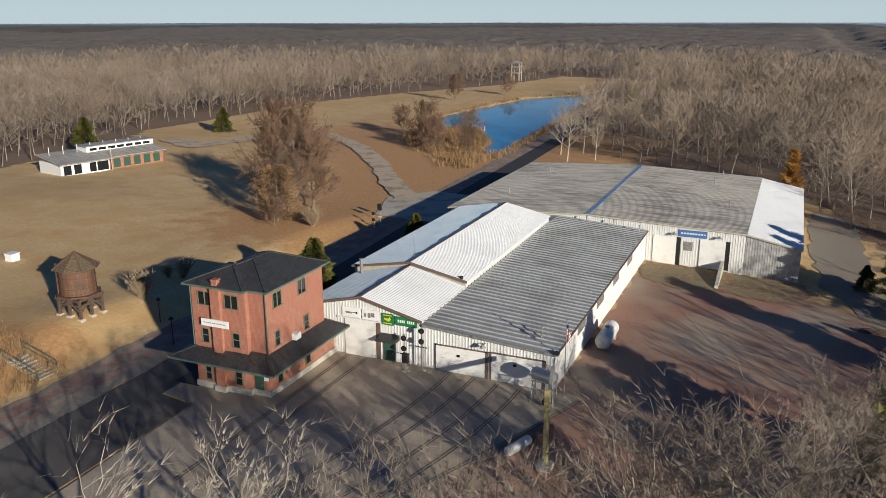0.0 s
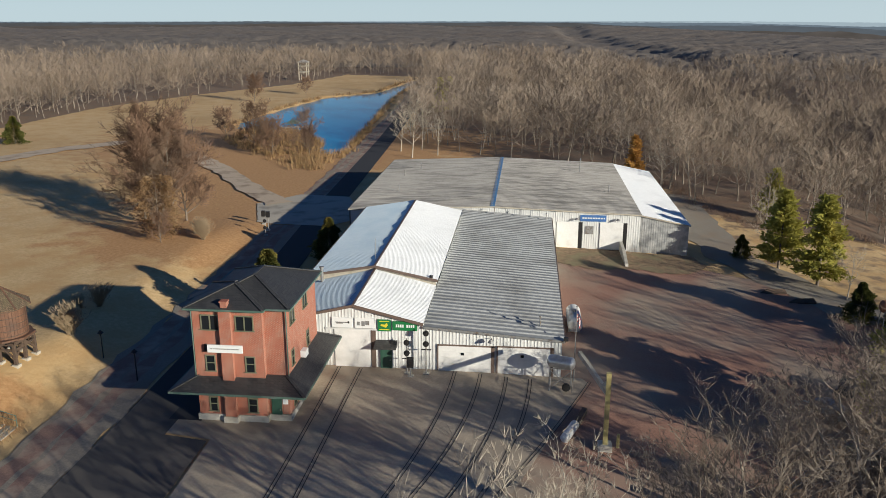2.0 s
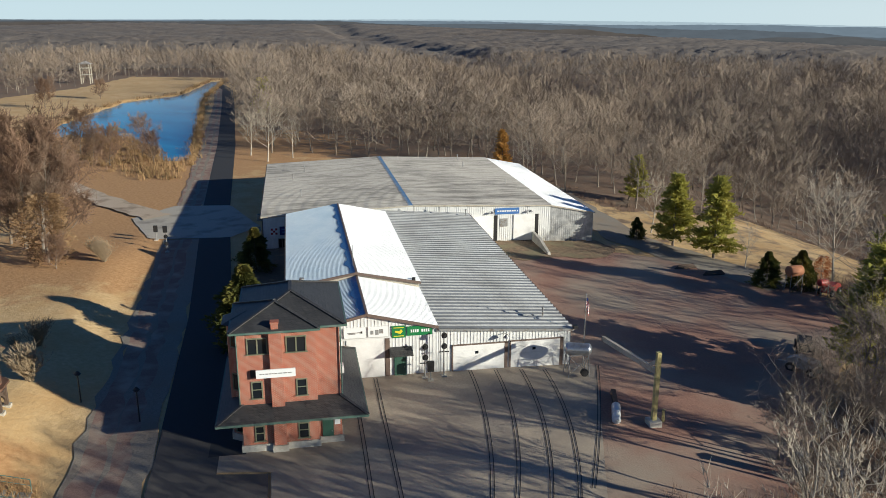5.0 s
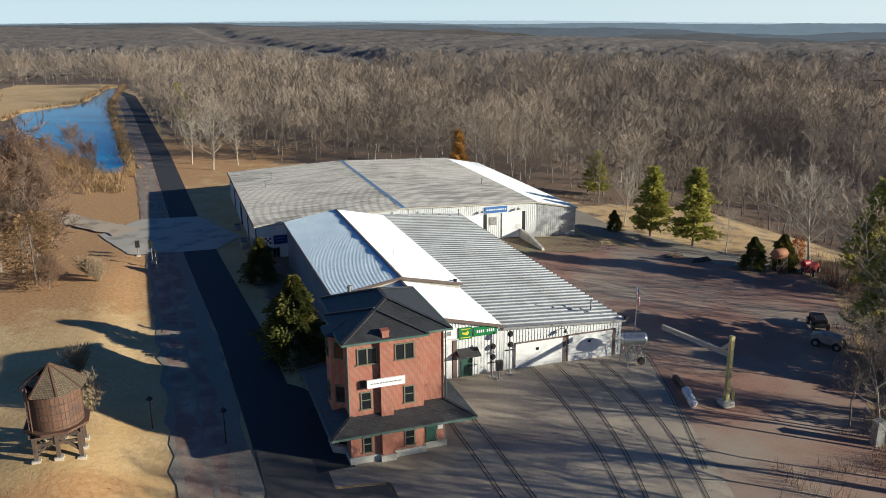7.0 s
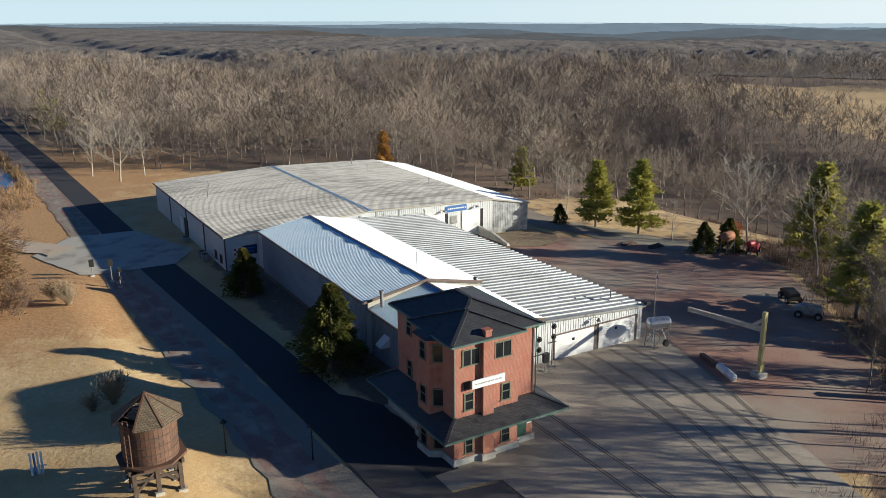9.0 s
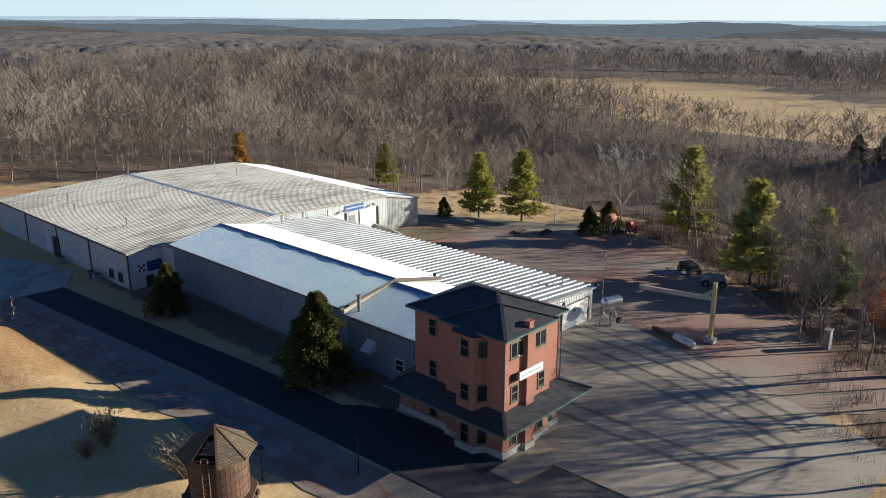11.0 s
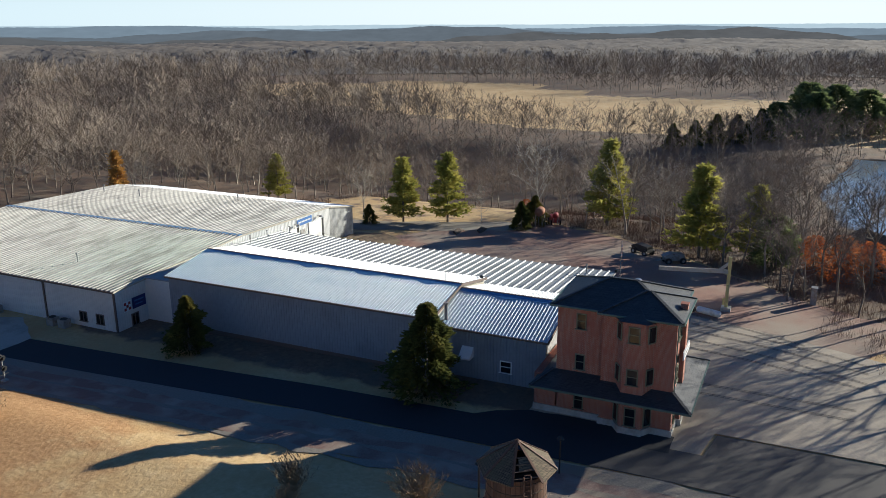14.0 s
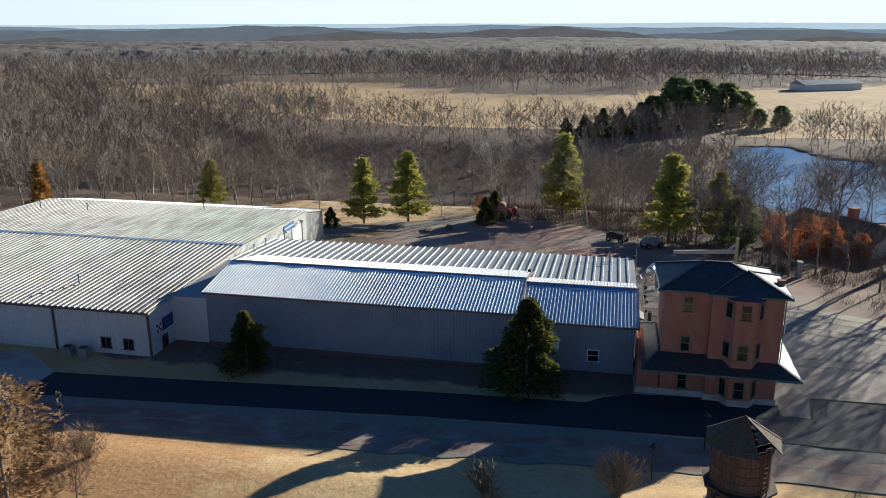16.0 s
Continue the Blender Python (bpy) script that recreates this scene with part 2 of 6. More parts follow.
BROWN_TWIG = mat("brown_twigs", (0.225, 0.135, 0.085), (0.15, 0.09, 0.058), 1.2, 0.1, (0.19, 0.135, 0.095), 0.9, bump=0)


def leaf_mat(name, c1, c2, c3, through_=0.4):
    m, n, l, b = node_mat(name)
    p = position(n)
    col = mix(n, l, ramp(n, l, noise_node(n, l, p, 1.4, 5), 0.3, 0.7), c1, c2)
    col = mix(n, l, ramp(n, l, noise_node(n, l, p, 0.4, 4), 0.48, 0.68), col, c3)
    n.remove(b)
    d, t, ms = n.new("ShaderNodeBsdfDiffuse"), n.new("ShaderNodeBsdfTranslucent"), n.new("ShaderNodeMixShader")
    ms.inputs[0].default_value = through_
    l.new(col, d.inputs[0]), l.new(col, t.inputs[0])
    l.new(d.outputs[0], ms.inputs[1]), l.new(t.outputs[0], ms.inputs[2])
    l.new(ms.outputs[0], n["Material Output"].inputs[0])
    return m


CEDAR = leaf_mat("cedar_green", (0.125, 0.13, 0.038), (0.075, 0.085, 0.028), (0.23, 0.19, 0.052), 0.35)
PINE = leaf_mat("pine_green", (0.43, 0.40, 0.10), (0.31, 0.30, 0.075), (0.54, 0.47, 0.13), 0.45)
DARK_PINE = leaf_mat("dark_pine", (0.20, 0.24, 0.10), (0.12, 0.155, 0.07), (0.30, 0.32, 0.14), 0.45)
LARCH = leaf_mat("rust_needles", (0.58, 0.33, 0.10), (0.45, 0.24, 0.07), (0.62, 0.38, 0.13), 0.45)
RED_LEAF = leaf_mat("rust_red_leaves", (0.50, 0.17, 0.06), (0.36, 0.115, 0.045), (0.56, 0.23, 0.09), 0.45)
# the sky's blue reflection is painted into the base colour, under weak gloss
SKY_BLUE_WATER, wn2, wl2, wb = node_mat("pond_water")
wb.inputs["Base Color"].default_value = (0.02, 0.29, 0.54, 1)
wb.inputs["Roughness"].default_value = 0.04
wb.inputs["IOR"].default_value = 1.2
bumped(wn2, wl2, wb, noise_node(wn2, wl2, position(wn2), 1.5, 3), 0.06, 0.05)

# the pale sky this pond would mirror is put into its base colour
SKY_PALE_WATER, wn3, wl3, wb3 = node_mat("sky_pale_pond")
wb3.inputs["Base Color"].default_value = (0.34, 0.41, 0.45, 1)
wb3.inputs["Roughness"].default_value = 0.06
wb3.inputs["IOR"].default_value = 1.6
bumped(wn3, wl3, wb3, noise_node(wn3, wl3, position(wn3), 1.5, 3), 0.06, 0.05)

# ground: dry grass where mown, leaf litter under the woods, mixed by the cover of the land
GROUND, n, l, b = node_mat("ground_cover")
p = position(n)
at = n.new("ShaderNodeAttribute")
at.attribute_name = "cover"
fine, mid, big = noise_node(n, l, p, 2.2, 6, 0.65), noise_node(n, l, p, 0.22, 5), noise_node(n, l, p, 0.035, 4)
grass = mix(n, l, ramp(n, l, fine, 0.3, 0.7), (0.52, 0.35, 0.16), (0.71, 0.51, 0.27))
grass = mix(n, l, ramp(n, l, mid, 0.42, 0.7), grass, (0.55, 0.335, 0.14))
grass = mix(n, l, ramp(n, l, big, 0.45, 0.7, 0, 0.7), grass, (0.47, 0.30, 0.13))
litter = mix(n, l, ramp(n, l, fine, 0.3, 0.7), (0.16, 0.098, 0.06), (0.27, 0.17, 0.105))
litter = mix(n, l, ramp(n, l, mid, 0.4, 0.7), litter, (0.17, 0.13, 0.09))
sepc = n.new("ShaderNodeSeparateColor")
l.new(at.outputs["Color"], sepc.inputs[0])
edge = n.new("ShaderNodeMath")
l.new(sepc.outputs[0], edge.inputs[0])
l.new(ramp(n, l, noise_node(n, l, p, 0.35, 5), 0.3, 0.7, -0.3, 0.3), edge.inputs[1])
col = mix(n, l, ramp(n, l, edge.outputs[0], 0.35, 0.65), litter, grass)
edge2 = n.new("ShaderNodeMath")
l.new(sepc.outputs[1], edge2.inputs[0])
l.new(ramp(n, l, noise_node(n, l, p, 0.3, 5), 0.3, 0.7, -0.35, 0.35), edge2.inputs[1])
rusty = mix(n, l, ramp(n, l, fine, 0.3, 0.7), (0.40, 0.205, 0.08), (0.57, 0.335, 0.15))
col = mix(n, l, ramp(n, l, edge2.outputs[0], 0.3, 0.7), col, rusty)
l.new(col, b.inputs["Base Color"])
b.inputs["Roughness"].default_value = 0.95
bumped(n, l, b, fine, 0.6, 0.12)


# ---- mesh building ----
class Build:
    """A list of vertices and faces that grows piece by piece."""

    def __init__(self):
        self.v, self.f = [], []

    def face(self, *pts):
        k = len(self.v)
        self.v += [tuple(q) for q in pts]
        self.f.append(tuple(range(k, k + len(pts))))
        return self

    def box(self, x0, y0, z0, x1, y1, z1):
        k = len(self.v)
        self.v += [(x, y, z) for z in (z0, z1) for y in (y0, y1) for x in (x0, x1)]
        self.f += [tuple(k + i for i in q) for q in ((0, 2, 3, 1), (4, 5, 7, 6), (0, 1, 5, 4), (2, 6, 7, 3), (0, 4, 6, 2), (1, 3, 7, 5))]
        return self

    def tube(self, a, c, r0, r1=None, n=6, caps=True):
        a, c = Vector(a), Vector(c)
        r1 = r0 if r1 is None else r1
        q = (c - a).to_track_quat("Z", "Y")
        k = len(self.v)
        for base, r in ((a, r0), (c, r1)):
            for i in range(n):
                w = 2 * math.pi * (i + 0.5) / n
                self.v.append(tuple(base + q @ Vector((r * math.cos(w), r * math.sin(w), 0))))
        for i in range(n):
            j = (i + 1) % n
            self.f.append((k + i, k + j, k + n + j, k + n + i))
        if caps:
            self.f += [tuple(k + n - 1 - i for i in range(n)), tuple(k + n + i for i in range(n))]
        return self

    def beam(self, a, c, w, h=None):
        a, c = Vector(a), Vector(c)
        h = h or w
        q = (c - a).to_track_quat("Y", "Z")
        k = len(self.v)
        for base in (a, c):
            for sx, sz in ((-1, -1), (1, -1), (1, 1), (-1, 1)):
                self.v.append(tuple(base + q @ Vector((sx * w / 2, 0, sz * h / 2))))
        self.f += [tuple(k + i for i in t) for t in ((0, 1, 5, 4), (1, 2, 6, 5), (2, 3, 7, 6), (3, 0, 4, 7), (3, 2, 1, 0), (4, 5, 6, 7))]
        return self

    def prism(self, poly, axis, a, c):
        """poly in the plane across the axis ('x': y, z; 'y': x, z; 'z': x, y), from a to c."""
        def at(p, d):
            return {"x": (d, p[0], p[1]), "y": (p[0], d, p[1]), "z": (p[0], p[1], d)}[axis]
        k, m = len(self.v), len(poly)
        self.v += [at(p, a) for p in poly] + [at(p, c) for p in poly]
        self.f += [tuple(range(k, k + m)), tuple(range(k + 2 * m - 1, k + m - 1, -1))]
        for i in range(m):
            j = (i + 1) % m
            self.f.append((k + i, k + m + i, k + m + j, k + j))
        return self

    def ribbed(self, o, u, length, top, nrm, pitch, depth, flat=0.72):
        """A ribbed sheet: from o along u, its far edge at top(s) for s along it, ribs proud along nrm."""
        o, u, nrm = Vector(o), Vector(u).normalized(), Vector(nrm)
        steps = []
        s = 0.0
        while s < length - 0.02:
            for d, h in ((0, 0), (flat, 0), (flat + 0.06, 1), (0.94, 1)):
                if s + d * pitch < length:
                    steps.append((s + d * pitch, h * depth))
            s += pitch
        steps.append((length, 0))
        k = len(self.v)
        for s, h in steps:
            q = o + u * s + nrm * h
            self.v += [tuple(q), tuple(Vector(top(s)) + nrm * h)]
        for i in range(len(steps) - 1):
            self.f.append((k + 2 * i, k + 2 * i + 2, k + 2 * i + 3, k + 2 * i + 1))
        return self


ORIGIN = {}


def thing(name, loc, label, category, group="", kind=""):
    ob = new(name)
    ob.location = loc
    ob.empty_display_size = 0.3
    ORIGIN[ob.name] = Vector(loc)
    return tagged(ob, label, category, group, kind)


def mesh_of(name, bd, material, off=Vector((0, 0, 0)), smooth=False):
    me = bpy.data.meshes.new(name)
    me.from_pydata([tuple(Vector(q) - off) for q in bd.v] if off.length else bd.v, [], bd.f)
    bm = bmesh.new()
    bm.from_mesh(me)
    bmesh.ops.recalc_face_normals(bm, faces=bm.faces)
    bm.to_mesh(me)
    bm.free()
    me.materials.append(material)
    if smooth:
        me.shade_smooth()
    return me


def part(name, bd, material, parent=None, label="", smooth=False):
    """Links a build, given in world metres, as one mesh under a thing or part."""
    off = ORIGIN.get(parent.name, Vector((0, 0, 0))) if parent else Vector((0, 0, 0))
    ob = new(name, mesh_of(name, bd, material, off, smooth))
    if parent:
        ob.parent = parent
        ORIGIN[ob.name] = off
    if label:
        ob["label"] = label
    return ob


def single(name, bd, material, loc, label, category, group="", kind="", smooth=False):
    """A thing of one mesh, its origin at loc."""
    ob = new(name, mesh_of(name, bd, material, Vector(loc), smooth))
    ob.location = loc
    ORIGIN[ob.name] = Vector(loc)
    return tagged(ob, label, category, group, kind)


def fast_mesh(name, verts, tris, material):
    me = bpy.data.meshes.new(name)
    verts, tris = np.asarray(verts, dtype=np.float32), np.asarray(tris, dtype=np.int32)
    me.vertices.add(len(verts))
    me.vertices.foreach_set("co", verts.ravel())
    me.loops.add(tris.size)
    me.loops.foreach_set("vertex_index", tris.ravel())
    me.polygons.add(len(tris))
    me.polygons.foreach_set("loop_start", np.arange(0, tris.size, tris.shape[1], dtype=np.int32))
    me.update(calc_edges=True)
    me.materials.append(material)
    return me


# ---- the lie of the land ----
def smooth(a, c, x):
    t = np.clip((x - a) / (c - a), 0, 1)
    return t * t * (3 - 2 * t)


def inside(poly, x, y):
    """Even-odd test for arrays."""
    x, y = np.asarray(x, float), np.asarray(y, float)
    res = np.zeros(x.shape, bool)
    for (xa, ya), (xb, yb) in zip(poly, poly[1:] + poly[:1]):
        if ya != yb:
            res ^= ((ya > y) != (yb > y)) & (x < (xb - xa) * (y - ya) / (yb - ya) + xa)
    return res


POND = [(-107, 223), (-108, 252), (-106, 279), (-101, 322), (-84, 346), (-78, 418), (-72, 423), (-74, 328), (-70, 275), (-66, 216), (-63, 184), (-69, 182), (-73, 201), (-83, 219), (-89, 223)]
POND_EAST = [(117, 33), (118, 20), (100, 13), (96, 0), (92, -32), (44, -20), (36, 5), (37, 22), (44, 37), (70, 41), (92, 38)]
CLEAR = [(-71, 18), (-122, 66), (-152, 113), (-157, 155), (-173, 185), (-171, 275), (-158, 321), (-132, 382), (-121, 452), (-76, 438), (-64, 378), (-53, 208), (-46, 187),
         (5, 163), (11, 140), (17, 128), (40, 124), (56, 96), (44, 80), (27, 86), (21, 72), (10, 58), (0, 47), (-8, 40), (-25, 33), (-45, 12)]
FIELD_EAST = [(146, 122), (172, 190), (205, 262), (228, 304), (252, 322), (280, 305), (312, 228), (300, 175), (270, 140), (266, 60), (312, 12), (345, -70), (330, -115), (163, -85), (140, -20), (138, 20), (150, 60), (148, 95)]
WATER_Z, WATER_EAST_Z = -1.0, -3.6


def rolling(x, y):
    """Long low hills, higher far off."""
    d = np.hypot(x + 50, y - 60)
    w = np.sin(x * 0.0031 + 1.3) * np.cos(y * 0.0027 + 0.4) + 0.6 * np.sin(x * 0.0071 - y * 0.0049 + 2.0) + 0.3 * np.sin(x * 0.017 + y * 0.013)
    return w * (1.5 * smooth(300, 800, d) + 3.0 * smooth(900, 2600, d)) + 1.5 * np.sin(x * 0.0062 + y * 0.0035 + 1.0) * np.sin(y * 0.0068 - x * 0.0027 + 0.6) * smooth(560, 1000, d) * (0.35 + 0.65 * smooth(-0.2, 0.7, x / (d + 1))) - 9.0 * smooth(300, 1100, d) * smooth(-0.3, 1.0, x / (d + 1)) - 7 * smooth(350, 1500, d)


def land(x, y):
    x, y = np.asarray(x, float), np.asarray(y, float)
    z = -0.5 * smooth(55, 110, y)
    z = z - 0.05 * np.logaddexp(0, (x + 20) / 3) * 3 * (1 - smooth(30, 60, x)) - 4.0 * smooth(30, 60, x) - 5.0 * smooth(30, 62, x) * smooth(38, 62, y) + 5.0 * smooth(88, 122, x) * smooth(38, 62, y)
    w = 1 - smooth(0.9, 1.35, np.hypot((x - 76) / 48, (y - 2) / 42))
    z = z * (1 - w) - 3.35 * w
    z = z + 1.35 * smooth(-58.5, -64, x) * (1 - smooth(95, 125, y)) * smooth(25, 45, y) + 0.8 * smooth(-75, -120, x) * (1 - smooth(150, 200, y))
    z = z + 0.85 * np.exp(-((x + 64.6) ** 2 + (y - 56.4) ** 2) / 40)
    for poly, depth in ((POND, 1.4), (POND_EAST, 1.5)):
        z = np.where(inside(poly, x, y), z - depth, z)
    return z + rolling(x, y)


def ground_z(x, y):
    return float(land(np.array([x]), np.array([y]))[0])


def steps_out(lo, hi, step, far_lo, far_hi):
    mids = list(np.arange(lo, hi + 0.1, step))
    a, c, s = [lo], [hi], step
    while a[-1] > far_lo:
        s *= 1.16
        a.append(a[-1] - s)
    s = step
    while c[-1] < far_hi:
        s *= 1.16
        c.append(c[-1] + s)
    return np.array(a[:0:-1] + mids + c[1:])


gx, gy = steps_out(-175, 130, 2.0, -4700, 4800), steps_out(18, 440, 2.0, -3500, 4800)
X, Y = np.meshgrid(gx, gy)
Z = land(X, Y) - 150 * smooth(760, 2400, np.hypot(X + 45, Y - 60))
clear = (inside(CLEAR, X, Y) | inside(FIELD_EAST, X, Y)).astype(float)
clear = np.where((X > 10) & (X < 70) & (Y < 145) & (Y > 40), 0.62 * clear, clear)
clear = np.where((X > -47) & (X < -40) & (Y < 113) & (Y > 58), 0.2 * clear, clear)
rust = np.clip(smooth(-100, -66, X) * (1 - smooth(-60, -57, X)) * smooth(76, 100, Y) * (1 - smooth(165, 185, Y)) + smooth(70, 20, np.hypot((X + 80) / 1.1, Y - 195)) + 0.9 * smooth(58, 48, Y) * smooth(-57.5, -60, X) * smooth(-80, -72, X), 0, 1)
nx, ny = len(gx), len(gy)
ii = np.arange(nx * ny).reshape(ny, nx)
quads = np.stack([ii[:-1, :-1], ii[:-1, 1:], ii[1:, 1:], ii[1:, :-1]], -1).reshape(-1, 4)
me = fast_mesh("ground", np.stack([X, Y, Z], -1).reshape(-1, 3), quads, GROUND)
ca = me.color_attributes.new("cover", "FLOAT_COLOR", "POINT")
ca.data.foreach_set("color", np.stack([clear, rust, 0 * clear, 1 + 0 * clear], -1).astype(np.float32).ravel())
me.shade_smooth()
tagged(new("ground", me), "rolling ground of dry tan grass and brown leaf litter", "ground", kind="structure")


def drape(name, outline, material, lift, label, jitter=0.0, step=1.5, rings=8, seed=1, level=None, kind="structure"):
    """A sheet laid over the land inside an outline that its middle can see."""
    rnd = random.Random(seed)
    pts = []
    for (xa, ya), (xb, yb) in zip(outline, outline[1:] + outline[:1]):
        k = max(1, int(math.hypot(xb - xa, yb - ya) / step))
        for i in range(k):
            pts.append((xa + (xb - xa) * i / k + rnd.uniform(-jitter, jitter), ya + (yb - ya) * i / k + rnd.uniform(-jitter, jitter)))
    mx, my = sum(q[0] for q in outline) / len(outline), sum(q[1] for q in outline) / len(outline)
    m = len(pts)
    P = np.array([(mx + (q[0] - mx) * r / rings, my + (q[1] - my) * r / rings) for r in range(1, rings + 1) for q in pts] + [(mx, my)])
    zz = land(P[:, 0], P[:, 1]) + lift if level is None else np.full(len(P), level)
    bd = Build()
    bd.v = [(float(a), float(c), float(e)) for (a, c), e in zip(P, zz)]
    for i in range(m):
        j = (i + 1) % m
        bd.f.append((len(P) - 1, i, j))
        for r in range(rings - 1):
            bd.f.append((r * m + i, (r + 1) * m + i, (r + 1) * m + j, r * m + j))
    ob = new(name, mesh_of(name, bd, material))
    if ob.data.polygons[0].normal.z < 0:
        ob.data.flip_normals()
    return tagged(ob, label, name.replace("_", " "), kind=kind)


def ribbon(name, line, width, material, lift, label, thick=0.05, ragged=0.0, seed=2):
    """A road or path along a line, following the land."""
    rnd = random.Random(seed)
    pts = []
    for (xa, ya), (xb, yb) in zip(line, line[1:]):
        k = max(1, int(math.hypot(xb - xa, yb - ya) / 2.0))
        pts += [(xa + (xb - xa) * i / k, ya + (yb - ya) * i / k) for i in range(k)]
    pts.append(line[-1])
    bd = Build()
    for i, (x, y) in enumerate(pts):
        xa, ya = pts[max(0, i - 1)]
        xb, yb = pts[min(len(pts) - 1, i + 1)]
        d = math.hypot(xb - xa, yb - ya)
        ux, uy = -(yb - ya) / d, (xb - xa) / d
        w0, w1 = width / 2 + rnd.uniform(-ragged, ragged), width / 2 + rnd.uniform(-ragged, ragged)
        for s in (-w0, -w0 / 3, w1 / 3, w1):
            px, py = x + ux * s, y + uy * s
            bd.v.append((px, py, ground_z(px, py) + lift))
    for i in range(len(pts) - 1):
        for j in range(3):
            bd.f.append((4 * i + j, 4 * i + 4 + j, 4 * i + 5 + j, 4 * i + 1 + j))
    ob = new(name, mesh_of(name, bd, material))
    if ob.data.polygons[0].normal.z < 0:
        ob.data.flip_normals()
    return tagged(ob, label, name.replace("_", " "), kind="structure")



def pool(outline, level, label, seed, water):
    rnd = random.Random(seed)
    pts = []
    for (xa, ya), (xb, yb) in zip(outline, outline[1:] + outline[:1]):
        k = max(1, int(math.hypot(xb - xa, yb - ya) / 4))
        pts += [(xa + (xb - xa) * i / k + rnd.uniform(-0.7, 0.7), ya + (yb - ya) * i / k + rnd.uniform(-0.7, 0.7), level) for i in range(k)]
    ob = new("pond_water", mesh_of("pond_water", Build().face(*pts), water))
    if ob.data.polygons[0].normal.z < 0:
        ob.data.flip_normals()
    tagged(ob, label, "pond", kind="structure")


pool(POND, WATER_Z, "still pond ringed by reeds, sky blue put into its colour", 1, SKY_BLUE_WATER)
pool(POND_EAST, WATER_EAST_Z, "still pond beyond bare trees, pale sky put into its colour", 2, SKY_PALE_WATER)
drape("gravel_lot", [(-16.2, 106), (-16.2, 66), (-17.0, 60), (-25, 38), (-14, 30), (-6, 42), (3, 52), (12, 62), (20, 74), (24, 84), (17, 92), (11, 97), (2, 101), (-6, 104)], LOT, 0.05, "red gravel yard with grey worn tracks", 0.5, 1.0, 24, 5)
drape("weedy_patch", [(-16.0, 106.6), (-15.6, 99), (-11, 96.5), (-6, 98), (0, 97), (4.5, 101), (4, 106.6)], DIRT, 0.12, "scruffy brown weeds and dirt before the warehouse doors", 0.5, 0.8, 8, 7)
ribbon("gravel_road", [(20, 84), (14, 96), (9, 108), (8, 125), (8, 150)], 7.0, GREY_GRAVEL, 0.08, "grey gravel track round the warehouse", ragged=0.5)
ribbon("trail", [(-54.5, 8), (-54.3, 40), (-55.1, 70), (-57.0, 114)], 3.9, TRAIL, 0.05, "reddish gravel rail trail beside the asphalt", ragged=0.3)
ribbon("trail", [(-58.0, 134), (-60.0, 190), (-65.5, 300), (-70, 360), (-80, 410)], 4.2, TRAIL, 0.05, "reddish gravel rail trail beside the pond", ragged=0.25)
for off, wide in ((-1.6, 0.7), (0.55, 0.45), (2.85, 1.7)):
    ribbon("gravel_verge", [(-55 + off, 8), (-54.8 + off, 40), (-55.6 + off, 70), (-57.4 + off, 114)], wide, GREY_GRAVEL, 0.06, "pale gravel verge of the rail trail", ragged=0.3, seed=9)
    ribbon("gravel_verge", [(-58.0 + 0.8 * off, 134), (-60.0 + 0.8 * off, 190), (-65.5 + 0.8 * off, 300), (-70 + 0.8 * off, 360)], 0.6, GREY_GRAVEL, 0.06, "pale gravel verge of the rail trail", ragged=0.25, seed=10)
ribbon("asphalt_road", [(-49.0, 12), (-49.0, 50), (-49.9, 80), (-52.2, 114.5)], 4.4, ASPHALT, 0.07, "fresh black asphalt lane")
ribbon("asphalt_road", [(-53.5, 134.5), (-56.6, 204), (-62.5, 300), (-67, 365), (-78, 412)], 4.4, ASPHALT, 0.07, "fresh black asphalt lane running to the woods")
drape("asphalt_forecourt", [(-47.4, 66), (-46.2, 64.5), (-45.0, 61.8), (-44.7, 55), (-44.7, 50.5), (-47.4, 50.5)], ASPHALT, 0.11, "fresh black asphalt between the lane and the tower", 0.1, 1.0, 6)
drape("crossing", [(-61.5, 114.5), (-49.8, 113.9), (-46, 120), (-51.3, 135), (-60.5, 136), (-66, 128)], LIGHT_CONCRETE, 0.09, "pale concrete road crossing", 0.1, 1.5, 5)
ribbon("driveway", [(-62, 128), (-70, 138), (-82, 156), (-98, 176), (-120, 196)], 4.5, PALE_GRAVEL, 0.22, "pale gravel drive curving uphill", ragged=0.4)
ribbon("driveway", [(-120, 196), (-132, 178), (-136, 160), (-150, 168)], 7.0, PALE_GRAVEL, 0.2, "pale gravel drive beside the long house", ragged=0.6)
drape("concrete_apron", [(-46.7, 62), (-46.7, 48.3), (-43.0, 47.7), (-42.6, 30), (-25, 30), (-21.8, 38.6), (-14.0, 61.2), (-14.6, 62)], CONCRETE, 0.10, "stained concrete apron with inlaid tracks", 0.0, 1.5, 10)
drape("asphalt_patch", [(-51.2, 55), (-46.7, 52), (-46.7, 48.1), (-43.2, 47.5), (-43, 30), (-51.2, 30)], PATCH_ASPHALT, 0.085, "worn grey asphalt beside the apron", 0.0, 1.5, 6)
